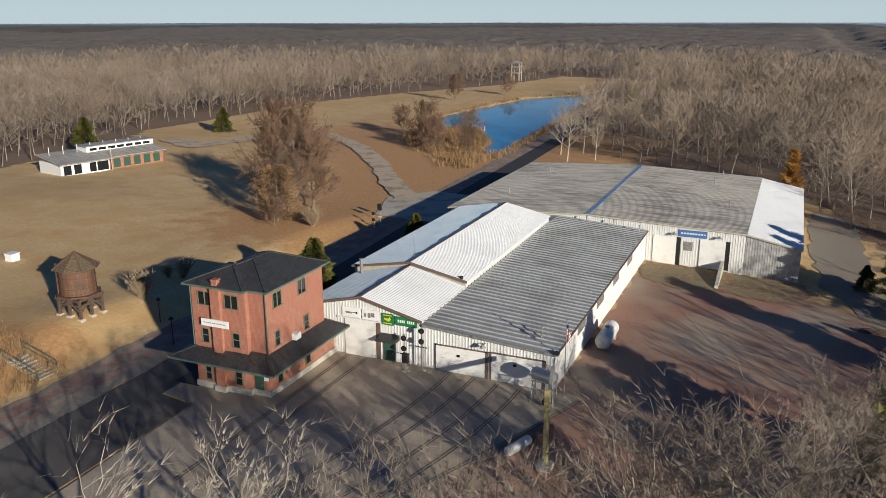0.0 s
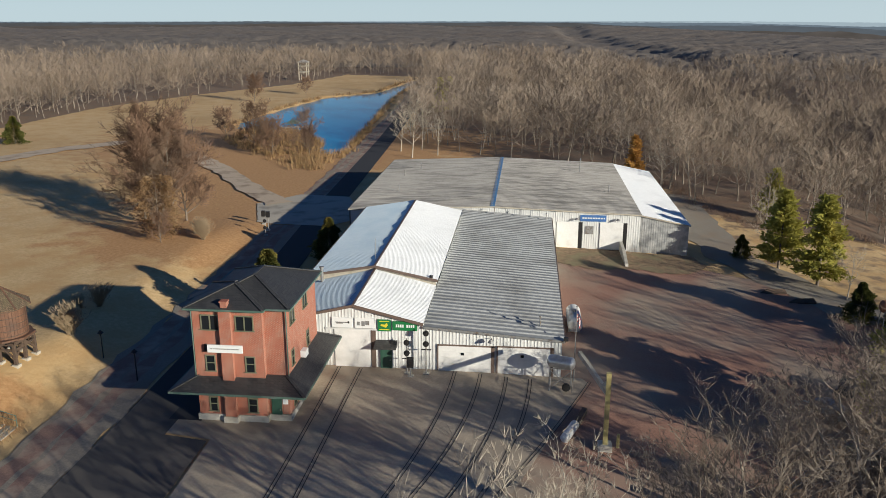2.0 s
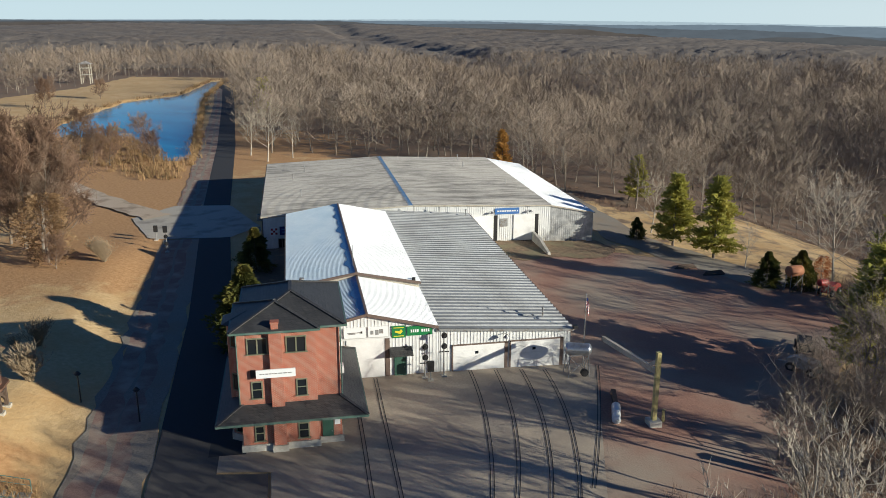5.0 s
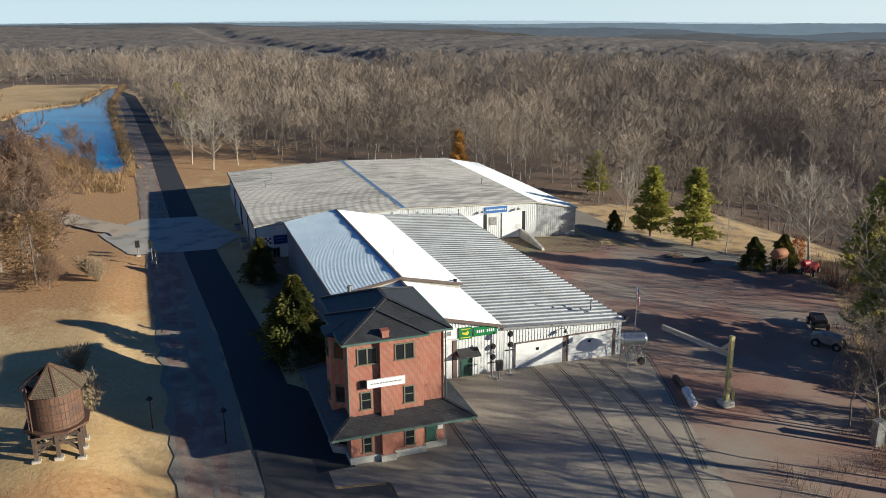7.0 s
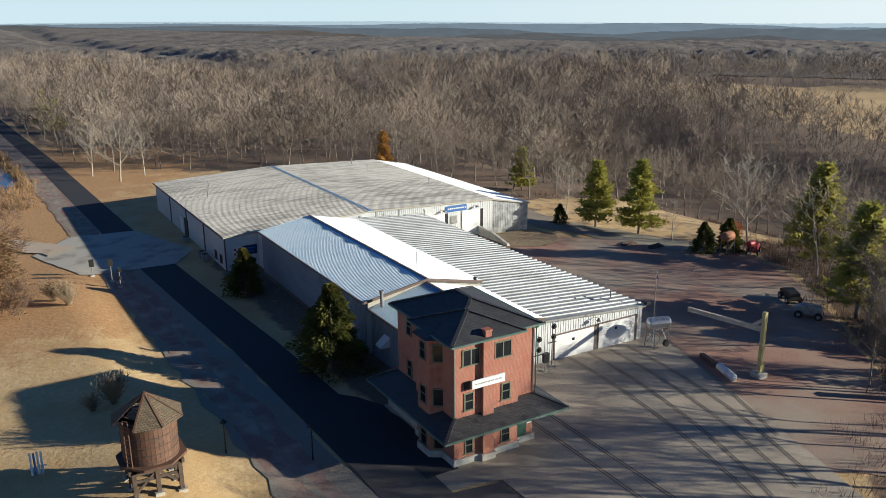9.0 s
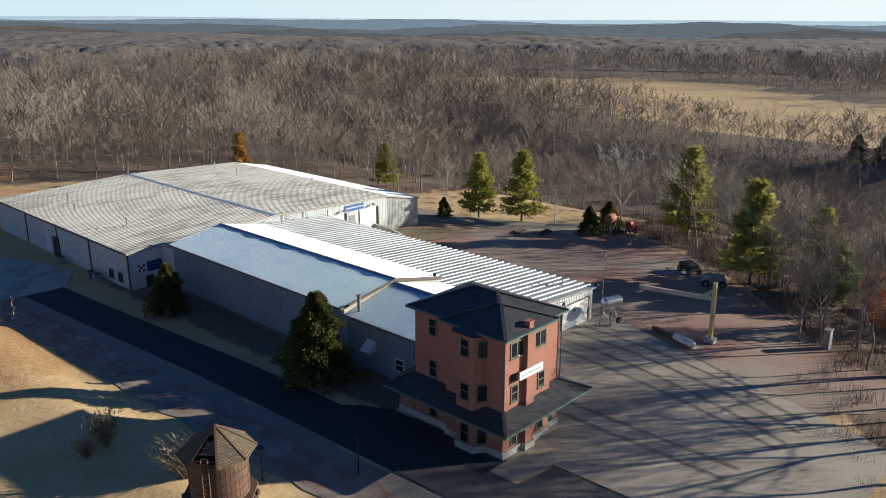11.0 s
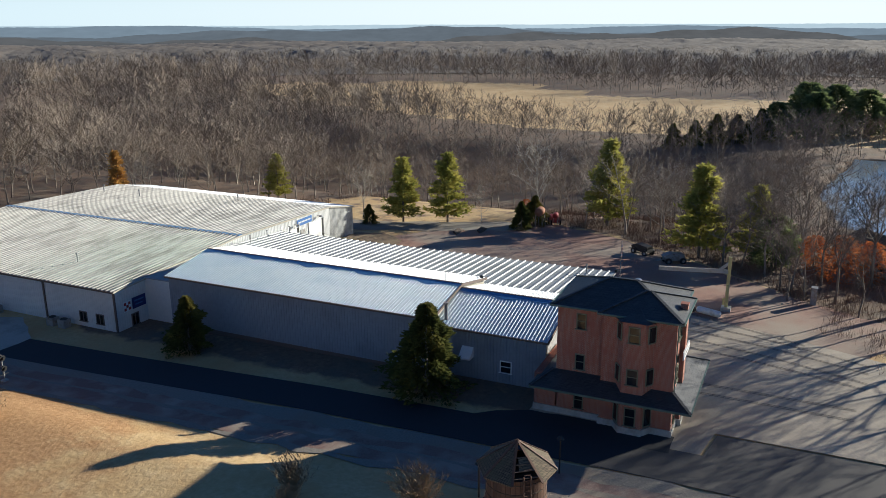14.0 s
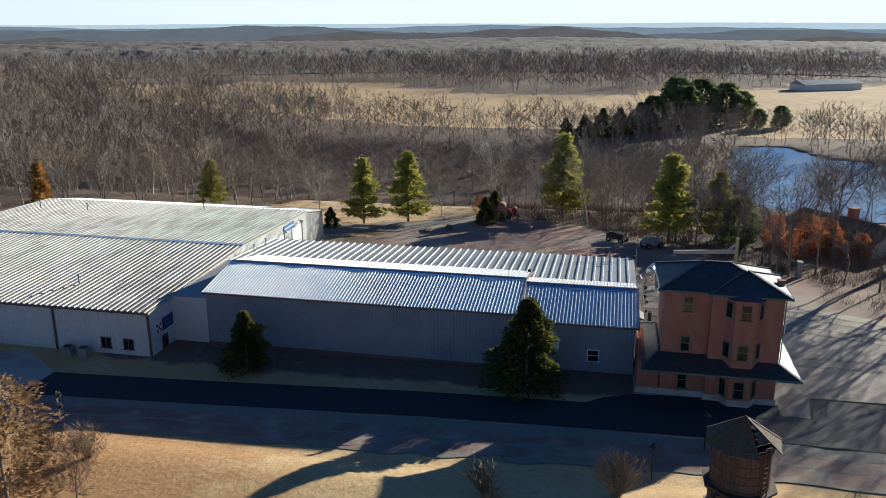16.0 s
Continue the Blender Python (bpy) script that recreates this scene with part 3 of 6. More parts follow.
for k, line in enumerate((((-36.3, 61.7), (-36.3, 51.2), (-36.4, 43.2)), ((-34.3, 61.5), (-34.4, 51.1), (-34.5, 43.0)), ((-25.8, 61.7), (-26.8, 50.6), (-28.5, 42.4)), ((-23.5, 61.5), (-24.7, 50.3), (-26.8, 42.2)),
                          ((-21.2, 61.2), (-22.4, 50.1), (-24.5, 42.0)), ((-19.1, 61.0), (-19.9, 52.5), (-22.6, 41.8)), ((-13.9, 61.4), (-16.7, 53.6), (-19.7, 46.2)))):
    (xa, ya), (xm, ym), (xb, yb) = line
    track = thing("embedded_rail", (xa, ya, ground_z(xa, ya)), "dark steel rail and flangeway sunk in the concrete apron", "rail", "rails to the shed")
    for e in (-0.13, 0.13):
        bd = Build()
        for i in range(19):
            q = i / 14
            # a parabola through the three points, carried on a little
            u = (ya - ym) / (ya - yb)
            y = ya + (yb - ya) * q
            x = xa * (q - u) * (q - 1) / (u) + xm * q * (q - 1) / (u * (u - 1)) + xb * q * (q - u) / (1 - u) + e
            z = ground_z(x, y) + 0.125
            bd.v += [(x - 0.034, y, z), (x + 0.034, y, z)]
        bd.f = [(2 * i, 2 * i + 1, 2 * i + 3, 2 * i + 2) for i in range(18)]
        part("rail_head" if e < 0 else "flangeway", bd, RAIL_STEEL, track)


# ---- buildings ----
def window(parent, face, a, c, z0, z1, plane, out, mullion=True, frame_mat=None):
    """A window on a wall that faces along x or y ('x': spans y from a to c at x = plane)."""
    frame_mat = frame_mat or WINDOW_GREEN
    fr, gl_, w = Build(), Build(), 0.09

    def put(bd, p, q, zb, zt, d0, d1):
        lo, hi = plane + min(d0 * out, d1 * out), plane + max(d0 * out, d1 * out)
        if face == "x":
            bd.box(lo, p, zb, hi, q, zt)
        else:
            bd.box(p, lo, zb, q, hi, zt)
    put(fr, a, a + w, z0, z1, -0.05, 0.06)
    put(fr, c - w, c, z0, z1, -0.05, 0.06)
    put(fr, a + w, c - w, z1 - w, z1, -0.05, 0.06)
    put(fr, a - 0.08, c + 0.08, z0 - 0.06, z0, -0.05, 0.12)
    if mullion:
        put(fr, (a + c) / 2 - 0.05, (a + c) / 2 + 0.05, z0, z1 - w, -0.05, 0.05)
    else:
        put(fr, a + w, c - w, (z0 + z1) / 2 - 0.03, (z0 + z1) / 2 + 0.03, -0.05, 0.05)
    put(gl_, a + w, c - w, z0, z1 - w, -0.03, 0.012)
    win = part("window", fr, frame_mat, parent, "olive painted frame round dark glass" if frame_mat == WINDOW_GREEN else "framed dark window")
    part("pane", gl_, GLASS, win)
    return win


def hip(bd, x0, y0, x1, y1, z, rx0, ry0, rx1, ry1, rz):
    """A hip roof over a rectangle, with its ridge from (rx0, ry0) to (rx1, ry1)."""
    A, B, C, D = (x0, y0, z), (x1, y0, z), (x1, y1, z), (x0, y1, z)
    R, S = (rx0, ry0, rz), (rx1, ry1, rz)
    bd.face(A, B, R), bd.face(B, C, S, R), bd.face(C, D, S), bd.face(D, A, R, S)
    bd.face(A, D, C, B)


def brick_tower():
    T = thing("brick_tower", (-41.3, 55.5, 0), "three-storey red brick depot tower with a dark hipped roof", "building")
    part("wall", Build().box(-44.5, 51.25, -0.2, -37.8, 60.0, 9.45), BRICK, T, "red brick main walls")
    part("wall", Build().box(-44.95, 50.8, -0.2, -39.5, 56.3, 9.45), BRICK, T, "red brick corner wing")
    part("pilaster", Build().box(-42.75, 50.45, -0.2, -41.85, 50.9, 9.4), BRICK, T, "brick pilaster up the front")
    part("bay", Build().prism([(-44.6, 55.35), (-45.75, 54.55), (-45.75, 52.95), (-44.6, 52.15)], "z", -0.2, 9.2), BRICK, T, "polygonal brick bay")
    part("wall", Build().box(-44.5, 59.9, -0.2, -37.9, 61.8, 3.3), BRICK, T, "single-storey brick link")
    part("plinth", Build().box(-45.07, 50.68, -0.2, -39.4, 56.4, 0.62), LIMESTONE, T, "pale stone base course")
    part("plinth", Build().box(-44.62, 51.1, -0.2, -37.68, 61.85, 0.6), LIMESTONE, T, "pale stone base course")
    part("plinth", Build().box(-42.87, 50.33, -0.2, -41.73, 50.7, 0.6), LIMESTONE, T, "pale stone base course")
    part("plinth", Build().prism([(-44.6, 55.5), (-45.88, 54.62), (-45.88, 52.88), (-44.6, 52.0)], "z", -0.2, 0.64), LIMESTONE, T, "pale stone base course")
    roof = Build()
    hip(roof, -44.95, 50.85, -37.35, 60.45, 9.5, -41.15, 54.6, -41.15, 56.8, 11.0)
    hip(roof, -45.4, 50.35, -39.25, 56.6, 9.52, -42.3, 53.3, -42.3, 53.6, 10.66)
    part("roof", roof, SHINGLE, T, "dark shingled hip roof")
    bay = Build()
    ap = (-44.3, 53.75, 9.95)
    ring = [(-44.6, 55.75, 9.3), (-46.1, 54.75, 9.3), (-46.1, 52.75, 9.3), (-44.6, 51.75, 9.3)]
    for q, r in zip(ring, ring[1:]):
        bay.face(q, r, ap)
    bay.face(*ring[::-1])
    part("bay_roof", bay, SHINGLE, T)
    for a, c in (((-44.95, 50.85, 9.53), (-41.15, 54.6, 11.03)), ((-37.35, 50.85, 9.53), (-41.15, 54.6, 11.03)), ((-37.35, 60.45, 9.53), (-41.15, 56.8, 11.03)), ((-44.95, 60.45, 9.53), (-41.15, 56.8, 11.03)),
                 ((-41.15, 54.6, 11.03), (-41.15, 56.8, 11.03)), ((-45.4, 50.35, 9.55), (-42.3, 53.3, 10.7)), ((-39.25, 50.35, 9.55), (-42.3, 53.3, 10.7)), ((-45.4, 56.6, 9.55), (-42.3, 53.6, 10.7))):
        part("ridge_cap", Build().beam(a, c, 0.26, 0.07), SHINGLE, T)
    for x0, y0, x1, y1 in ((-45.45, 50.3, -39.2, 56.65), (-45.0, 50.8, -37.3, 60.5)):
        for a, c in (((x0, y0), (x1, y0)), ((x1, y0), (x1, y1)), ((x1, y1), (x0, y1)), ((x0, y1), (x0, y0))):
            part("gutter", Build().beam((*a, 9.44), (*c, 9.44), 0.12, 0.14), GREEN_PAINT, T, "green painted eave gutter")
    sk = Build()
    O = [(-46.65, 49.2), (-36.0, 49.2), (-36.0, 61.5), (-46.65, 61.5)]
    I = [(-44.6, 51.1), (-37.9, 51.1), (-37.9, 60.2), (-44.6, 60.2)]
    for i in range(4):
        j = (i + 1) % 4
        sk.face((*O[i], 3.1), (*O[j], 3.1), (*I[j], 3.95), (*I[i], 3.95))
    sk.face(*[(*q, 3.02) for q in O[::-1]])
    for i in range(4):
        j = (i + 1) % 4
        sk.face((*O[i], 3.02), (*O[j], 3.02), (*O[j], 3.1), (*O[i], 3.1))
    sk.face(*[(*q, 3.95) for q in I])
    part("skirt_roof", sk, SHINGLE, T, "dark shingled skirt roof above the ground floor")
    for i in range(4):
        j = (i + 1) % 4
        part("ridge_cap", Build().beam((*O[i], 3.13), (*I[i], 3.98), 0.24, 0.06), SHINGLE, T)
        part("fascia", Build().beam((*O[i], 3.04), (*O[j], 3.04), 0.1, 0.16), GREEN_PAINT, T, "green fascia board")
    ch = Build().box(-42.55, 50.5, 9.3, -42.05, 51.0, 10.0).box(-42.6, 50.45, 10.0, -42.0, 51.05, 10.1)
    part("chimney", ch, BRICK, T, "short red brick chimney stub")
    for a, c, z0, z1, m in ((-44.3, -42.85, 7.7, 8.9, True), (-41.6, -40.15, 7.7, 8.9, True), (-44.15, -43.35, 4.3, 5.6, False), (-41.0, -40.2, 4.3, 5.6, False), (-44.1, -43.4, 0.9, 2.1, False), (-41.0, -40.2, 0.9, 2.1, False)):
        window(T, "y", a, c, z0, z1, 50.8, -1, m)
    for a, c, z0, z1, m in ((52.2, 53.5, 7.7, 9.0, True), (55.9, 57.2, 7.7, 9.0, True), (52.25, 53.0, 4.3, 5.6, False), (56.6, 57.4, 4.2, 5.5, False), (52.3, 53.1, 0.9, 2.3, False), (56.6, 57.5, 0.9, 2.3, False)):
        window(T, "x", a, c, z0, z1, -37.8, 1, m)
    for z0, z1 in ((7.6, 8.9), (4.2, 5.5), (0.8, 2.3)):
        window(T, "x", 57.7, 58.5, z0, z1, -44.5, -1, False)
        window(T, "x", 53.3, 54.2, z0, z1, -45.75, -1, False)
        for sy in (-1, 1):
            # the slanting sides of the bay
            mid = Vector((-45.2, 53.75 + sy * 1.2, 0))
            d = Vector((0.82, sy * 0.57, 0)).normalized()
            nrm = Vector((-0.57, sy * 0.82, 0)) * 0.03
            fr = Build()
            p0, p1 = mid - d * 0.38 + nrm, mid + d * 0.38 + nrm
            for q in (p0, p1):
                fr.beam((q.x, q.y, z0), (q.x, q.y, z1), 0.09)
            fr.beam((p0.x, p0.y, z0), (p1.x, p1.y, z0), 0.09), fr.beam((p0.x, p0.y, z1), (p1.x, p1.y, z1), 0.09)
            w = part("window", fr, WINDOW_GREEN, T)
            g = Build().face((p0.x, p0.y, z0), (p1.x, p1.y, z0), (p1.x, p1.y, z1), (p0.x, p0.y, z1))
            part("pane", g, GLASS, w)
    unit = Build().box(-37.85, 54.7, 3.75 + 0.2, -37.35, 55.5, 4.5)
    part("air_conditioner", unit, SIGN_WHITE, T, "white window air conditioner")
    d = Build().box(-39.25, 51.15, 0.0, -38.45, 51.3, 2.1)
    door = part("door", d, DARK_GREEN, T, "dark green panelled door")
    part("door_handle", Build().box(-38.6, 51.08, 0.98, -38.54, 51.16, 1.1), GREY_STEEL, door)
    notice = Build().box(-38.35, 51.17, 1.5, -37.95, 51.25, 2.0)
    part("notice", notice, SIGN_WHITE, T, "small white notice")
    for x, y in ((-37.72, 51.1), (-44.42, 59.9), (-45.0, 50.72)):
        part("downpipe", Build().tube((x, y, 3.9), (x, y, 9.4), 0.05, n=6), GREEN_PAINT, T)
    sg = thing("wall_sign", (-42.3, 50.36, 6.0), "long white board sign on the brick front", "sign")
    part("board", Build().box(-43.75, 50.33, 6.0, -41.0, 50.44, 6.62), SIGN_WHITE, sg)
    bars = Build()
    x = -43.5
    rnd = random.Random(4)
    while x < -41.3:
        w = rnd.uniform(0.1, 0.3)
        bars.box(x, 50.315, 6.28, min(x + w, -41.2), 50.325, 6.36)
        x += w + 0.07
    part("lettering", bars, GREY_STEEL, sg)
    part("board", Build().box(-44.15, 50.68, 5.95, -43.76, 50.8, 6.5), BLACK_METAL, sg, "small dark plate")


brick_tower()


def roof_plane(bd, x0, z0, x1, z1, y0, y1, pitch, depth, flat=0.72):
    """A ribbed roof slope between two levels lines along y, ribs running from eave to ridge."""
    v = Vector((x1 - x0, 0, z1 - z0)).normalized()
    nrm = Vector((-v.z, 0, v.x))
    if nrm.z < 0:
        nrm = -nrm
    bd.ribbed((x0, y0, z0), (0, 1, 0), y1 - y0, lambda s: (x1, y0 + s, z1), nrm, pitch, depth, flat)


def gable_top(xw, zw, xr, zr, xe, ze):
    return lambda x: zw + (zr - zw) * (x - xw) / (xr - xw) if x < xr else zr + (ze - zr) * (x - xr) / (xe - xr)


def blue_strip(parent, xr, zr, slope, y0, y1, width, seed):
    """A blue strip on the west slope beside the ridge, its lower edge wavy."""
    rnd = random.Random(seed)
    bd = Build()
    k = int((y1 - y0) / 0.5)
    for i in range(k + 1):
        w = width * (0.75 + 0.35 * math.sin(i * 0.7) * math.sin(i * 0.23 + seed) + rnd.uniform(-0.1, 0.1))
        y = y0 + (y1 - y0) * i / k
        bd.v += [(xr, y, zr + 0.045), (xr - w, y, zr + 0.045 - slope * w)]
    bd.f = [(2 * i, 2 * i + 2, 2 * i + 3, 2 * i + 1) for i in range(k)]
    part("blue_strip", bd, BLUE_STEEL, parent, "blue strip with a wavy edge beside the ridge")


def metal_barn():
    B = thing("metal_barn", (-35, 62, 0), "long white steel barn with a low gabled front", "building")
    core = Build()
    core.prism([(-40.9, -1), (-28.7, -1), (-28.7, 4.42), (-34.9, 5.9), (-40.9, 4.5)], "y", 62.0, 72.6)
    core.prism([(-41.4, -1), (-28.75, -1), (-28.75, 5.0), (-34.95, 6.28), (-41.4, 5.2)], "y", 72.6, 102.8)
    part("core", core, WHITE_STEEL, B)
    part("link", Build().box(-40.6, 102.7, -1, -28.7, 107.0, 4.25), WHITE_STEEL, B, "flat-roofed link to the warehouse")
    part("link_roof", Build().box(-40.8, 102.9, 4.25, -28.5, 106.75, 4.34), GALV, B)
    top = gable_top(-41.0, 4.56, -34.9, 5.98, -28.6, 4.5)
    fw = Build()
    fw.ribbed((-41.0, 61.97, -0.6), (1, 0, 0), 12.4, lambda s: (-41.0 + s, 61.97, top(-41.0 + s)), (0, -1, 0), 0.3, 0.03, 0.6)
    part("front_wall", fw, WHITE_STEEL, B, "cream ribbed steel gable wall")
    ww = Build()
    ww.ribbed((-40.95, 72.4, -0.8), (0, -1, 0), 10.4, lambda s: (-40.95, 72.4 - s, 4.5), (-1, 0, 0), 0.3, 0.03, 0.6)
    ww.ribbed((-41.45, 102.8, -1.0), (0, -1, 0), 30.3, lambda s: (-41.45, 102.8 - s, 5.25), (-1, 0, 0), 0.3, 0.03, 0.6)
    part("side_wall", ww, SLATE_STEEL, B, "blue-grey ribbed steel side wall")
    gable = Build().face((-41.5, 72.52, 4.4), (-28.7, 72.52, 4.2), (-28.7, 72.52, 5.05), (-34.95, 72.52, 6.35), (-41.5, 72.52, 5.25))
    part("gable_step", gable, PALE_WOOD, B, "tan gable strip where the roof steps up")
    for xw, zw, xe, ze, zr, y0, y1 in ((-41.25, 4.55, -28.65, 4.5, 6.03, 61.7, 72.5), (-41.75, 5.28, -28.5, 5.1, 6.42, 72.3, 103.0)):
        west, east = Build(), Build()
        roof_plane(west, xw, zw, -34.93, zr, y0, y1, 0.32, 0.035)
        roof_plane(east, xe, ze, -34.9, zr, y0, y1, 0.32, 0.035)
        part("roof_sheet", west, WEST_ROOF, B, "pale blue-white ribbed roof sheet")
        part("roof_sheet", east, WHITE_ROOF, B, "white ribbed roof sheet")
        cap = Build().beam((-34.9, y0, zr + 0.05), (-34.9, y1, zr + 0.05), 0.22, 0.05)
        part("ridge_cap", cap, BROWN_TRIM, B, "dark ridge cap")
        blue_strip(B, -34.95, zr, (zr - zw) / 6.3, y0, y1, 0.85, y0)
        trim = Build()
        for a, c in (((xw, y0, zw - 0.08), (-34.93, y0, zr - 0.08)), ((-34.93, y0, zr - 0.08), (xe, y0, ze - 0.08))):
            trim.beam(a, c, 0.08, 0.26)
        part("bargeboard", trim, BROWN_TRIM, B, "brown edge trim")
        gut = Build().beam((xw - 0.05, y0, zw - 0.08), (xw - 0.05, y1, zw - 0.08), 0.14, 0.16)
        part("gutter", gut, BROWN_TRIM, B)
    d = Build().box(-36.7, 61.85, -0.25, -33.4, 61.94, 3.65)
    part("door", d, DOOR_WHITE, B, "large white sliding door")
    part("door_edge", Build().box(-33.35, 61.8, -0.25, -32.95, 61.93, 3.65), BROWN_TRIM, B)
    part("door_rail", Build().box(-37.5, 61.82, 3.66, -32.8, 61.93, 3.78), WHITE_STEEL, B)
    d2 = part("door", Build().box(-32.55, 61.8, -0.25, -31.5, 61.93, 1.85), DARK_GREEN, B, "dark green entrance door")
    part("door_handle", Build().box(-31.7, 61.75, 0.8, -31.63, 61.81, 0.95), GREY_STEEL, d2)
    aw = Build()
    aw.face((-33.0, 61.93, 2.75), (-31.0, 61.93, 2.75), (-31.0, 60.9, 2.3), (-33.0, 60.9, 2.3))
    aw.face((-33.0, 60.9, 2.22), (-31.0, 60.9, 2.22), (-31.0, 61.93, 2.22), (-33.0, 61.93, 2.22))
    aw.face((-33.0, 60.9, 2.22), (-33.0, 60.9, 2.3), (-31.0, 60.9, 2.3), (-31.0, 60.9, 2.22))
    aw.face((-33.0, 61.93, 2.22), (-33.0, 61.93, 2.75), (-33.0, 60.9, 2.3), (-33.0, 60.9, 2.22))
    aw.face((-31.0, 61.93, 2.22), (-31.0, 60.9, 2.22), (-31.0, 60.9, 2.3), (-31.0, 61.93, 2.75))
    part("awning", aw, SHINGLE, B, "small shingled awning over the door")
    window(B, "x", 65.0, 66.1, 1.0, 2.1, -40.98, -1, False, SIGN_WHITE)
    flue = Build().tube((-40.2, 71.6, 4.6), (-40.2, 71.6, 6.3), 0.16, n=10).tube((-40.2, 71.6, 6.25), (-40.2, 71.6, 6.4), 0.24, n=10)
    part("flue", flue, GREY_STEEL, B, "steel flue pipe")
    part("roof_cap", Build().tube((-29.2, 72.6, 5.1), (-29.2, 72.6, 5.5), 0.18, n=8), BLACK_METAL, B)
    hood = Build().prism([(-40.95, 2.9), (-41.9, 2.1), (-41.9, 1.95), (-40.95, 1.95)], "y", 68.6, 69.7)
    part("vent_hood", hood, SIGN_WHITE, B, "white slanted vent hood")
    kick = Build().box(-41.5, 72.6, -1.0, -41.47, 102.8, 0.1)
    part("kick_board", kick, BROWN_TRIM, B)
    aer = Build().tube((-35.1, 74.0, 6.6), (-35.1, 74.0, 8.8), 0.025, n=5)
    part("aerial", aer, GREY_STEEL, B)


metal_barn()


def lean_to_shed():
    S = thing("lean_to_shed", (-22.5, 62, 0), "white steel lean-to shed with a ribbed galvanised roof", "building")
    part("core", Build().prism([(-28.6, -1), (-16.45, -1.3), (-16.45, 3.35), (-28.6, 4.2)], "y", 62.0, 106.8), WHITE_STEEL, S)
    top = lambda x: 4.22 + (3.38 - 4.22) * (x + 28.6) / 12.2
    fw = Build().ribbed((-28.6, 61.95, -0.7), (1, 0, 0), 12.2, lambda s: (-28.6 + s, 61.95, top(-28.6 + s)), (0, -1, 0), 0.3, 0.035, 0.6)
    part("front_wall", fw, WHITE_STEEL, S, "ribbed white steel front wall")
    ew = Build().ribbed((-16.42, 62.0, -1.4), (0, 1, 0), 44.8, lambda s: (-16.42, 62.0 + s, 3.36), (1, 0, 0), 0.3, 0.035, 0.6)
    part("side_wall", ew, WHITE_STEEL, S, "ribbed white steel side wall")
    y = 61.7
    while y < 106.5:
        w = min(0.9, 106.8 - y)
        sheet = Build().ribbed((-16.2, y, 3.42), (0, 1, 0), w, lambda s, y=y: (-28.65, y + s, 4.3), (0.07, 0, 1), 0.9, 0.12, 0.70)
        part("roof_panel", sheet, GALV, S)
        y += 0.9
    part("gutter", Build().beam((-16.15, 61.7, 3.34), (-16.15, 106.8, 3.34), 0.14, 0.16), BROWN_TRIM, S)
    part("bargeboard", Build().beam((-28.6, 61.7, 4.16), (-16.2, 61.7, 3.3), 0.08, 0.22), GREY_STEEL, S)
    for a, c, z1 in ((-27.3, -22.6, 2.45), (-22.0, -17.4, 2.5)):
        dr = Build()
        for i in range(5):
            z0 = -0.35 + i * (z1 + 0.35) / 5
            dr.box(a, 61.84, z0 + 0.01, c, 61.9, z0 + (z1 + 0.35) / 5)
        door = part("overhead_door", dr, DOOR_WHITE, S, "white sectional overhead door")
        part("frame", Build().box(a - 0.12, 61.82, -0.35, a, 61.92, z1 + 0.1).box(c, 61.82, -0.35, c + 0.3, 61.92, z1 + 0.1).box(a - 0.12, 61.82, z1, c + 0.3, 61.92, z1 + 0.12), BROWN_TRIM, door)
        part("window", Build().box(a + 2.0, 61.82, 1.6, a + 2.3, 61.845, 1.85), GLASS, door)
    lamp = Build().tube((-22.6, 61.9, 3.35), (-22.6, 61.2, 3.45), 0.03, n=5).tube((-22.6, 61.2, 3.5), (-22.6, 61.2, 3.2), 0.1, 0.3, 10)
    part("wall_lamp", lamp, GREY_STEEL, S, "grey barn lamp on a bracket")
    for x, yy in ((-18.3, 64.5), (-17.0, 104.8), (-24.2, 105.6), (-20.6, 105.7)):
        zt = top(x)
        part("vent_pipe", Build().tube((x, yy, zt), (x, yy, zt + 1.0), 0.07, n=8).tube((x, yy, zt + 1.0), (x, yy, zt + 1.1), 0.12, n=8), GREY_STEEL, S)
    for yy in (70.0, 78.0, 86.0, 94.0):
        part("vent_panel", Build().box(-16.4, yy, 2.0, -16.33, yy + 3.0, 2.9), GREY_STEEL, S, "dark louvre panel under the eave")
    part("floodlight", Build().box(-16.3, 61.5, 3.45, -15.9, 61.8, 3.75).tube((-16.5, 61.7, 3.3), (-16.1, 61.65, 3.5), 0.04, n=5), BLACK_METAL, S)


lean_to_shed()


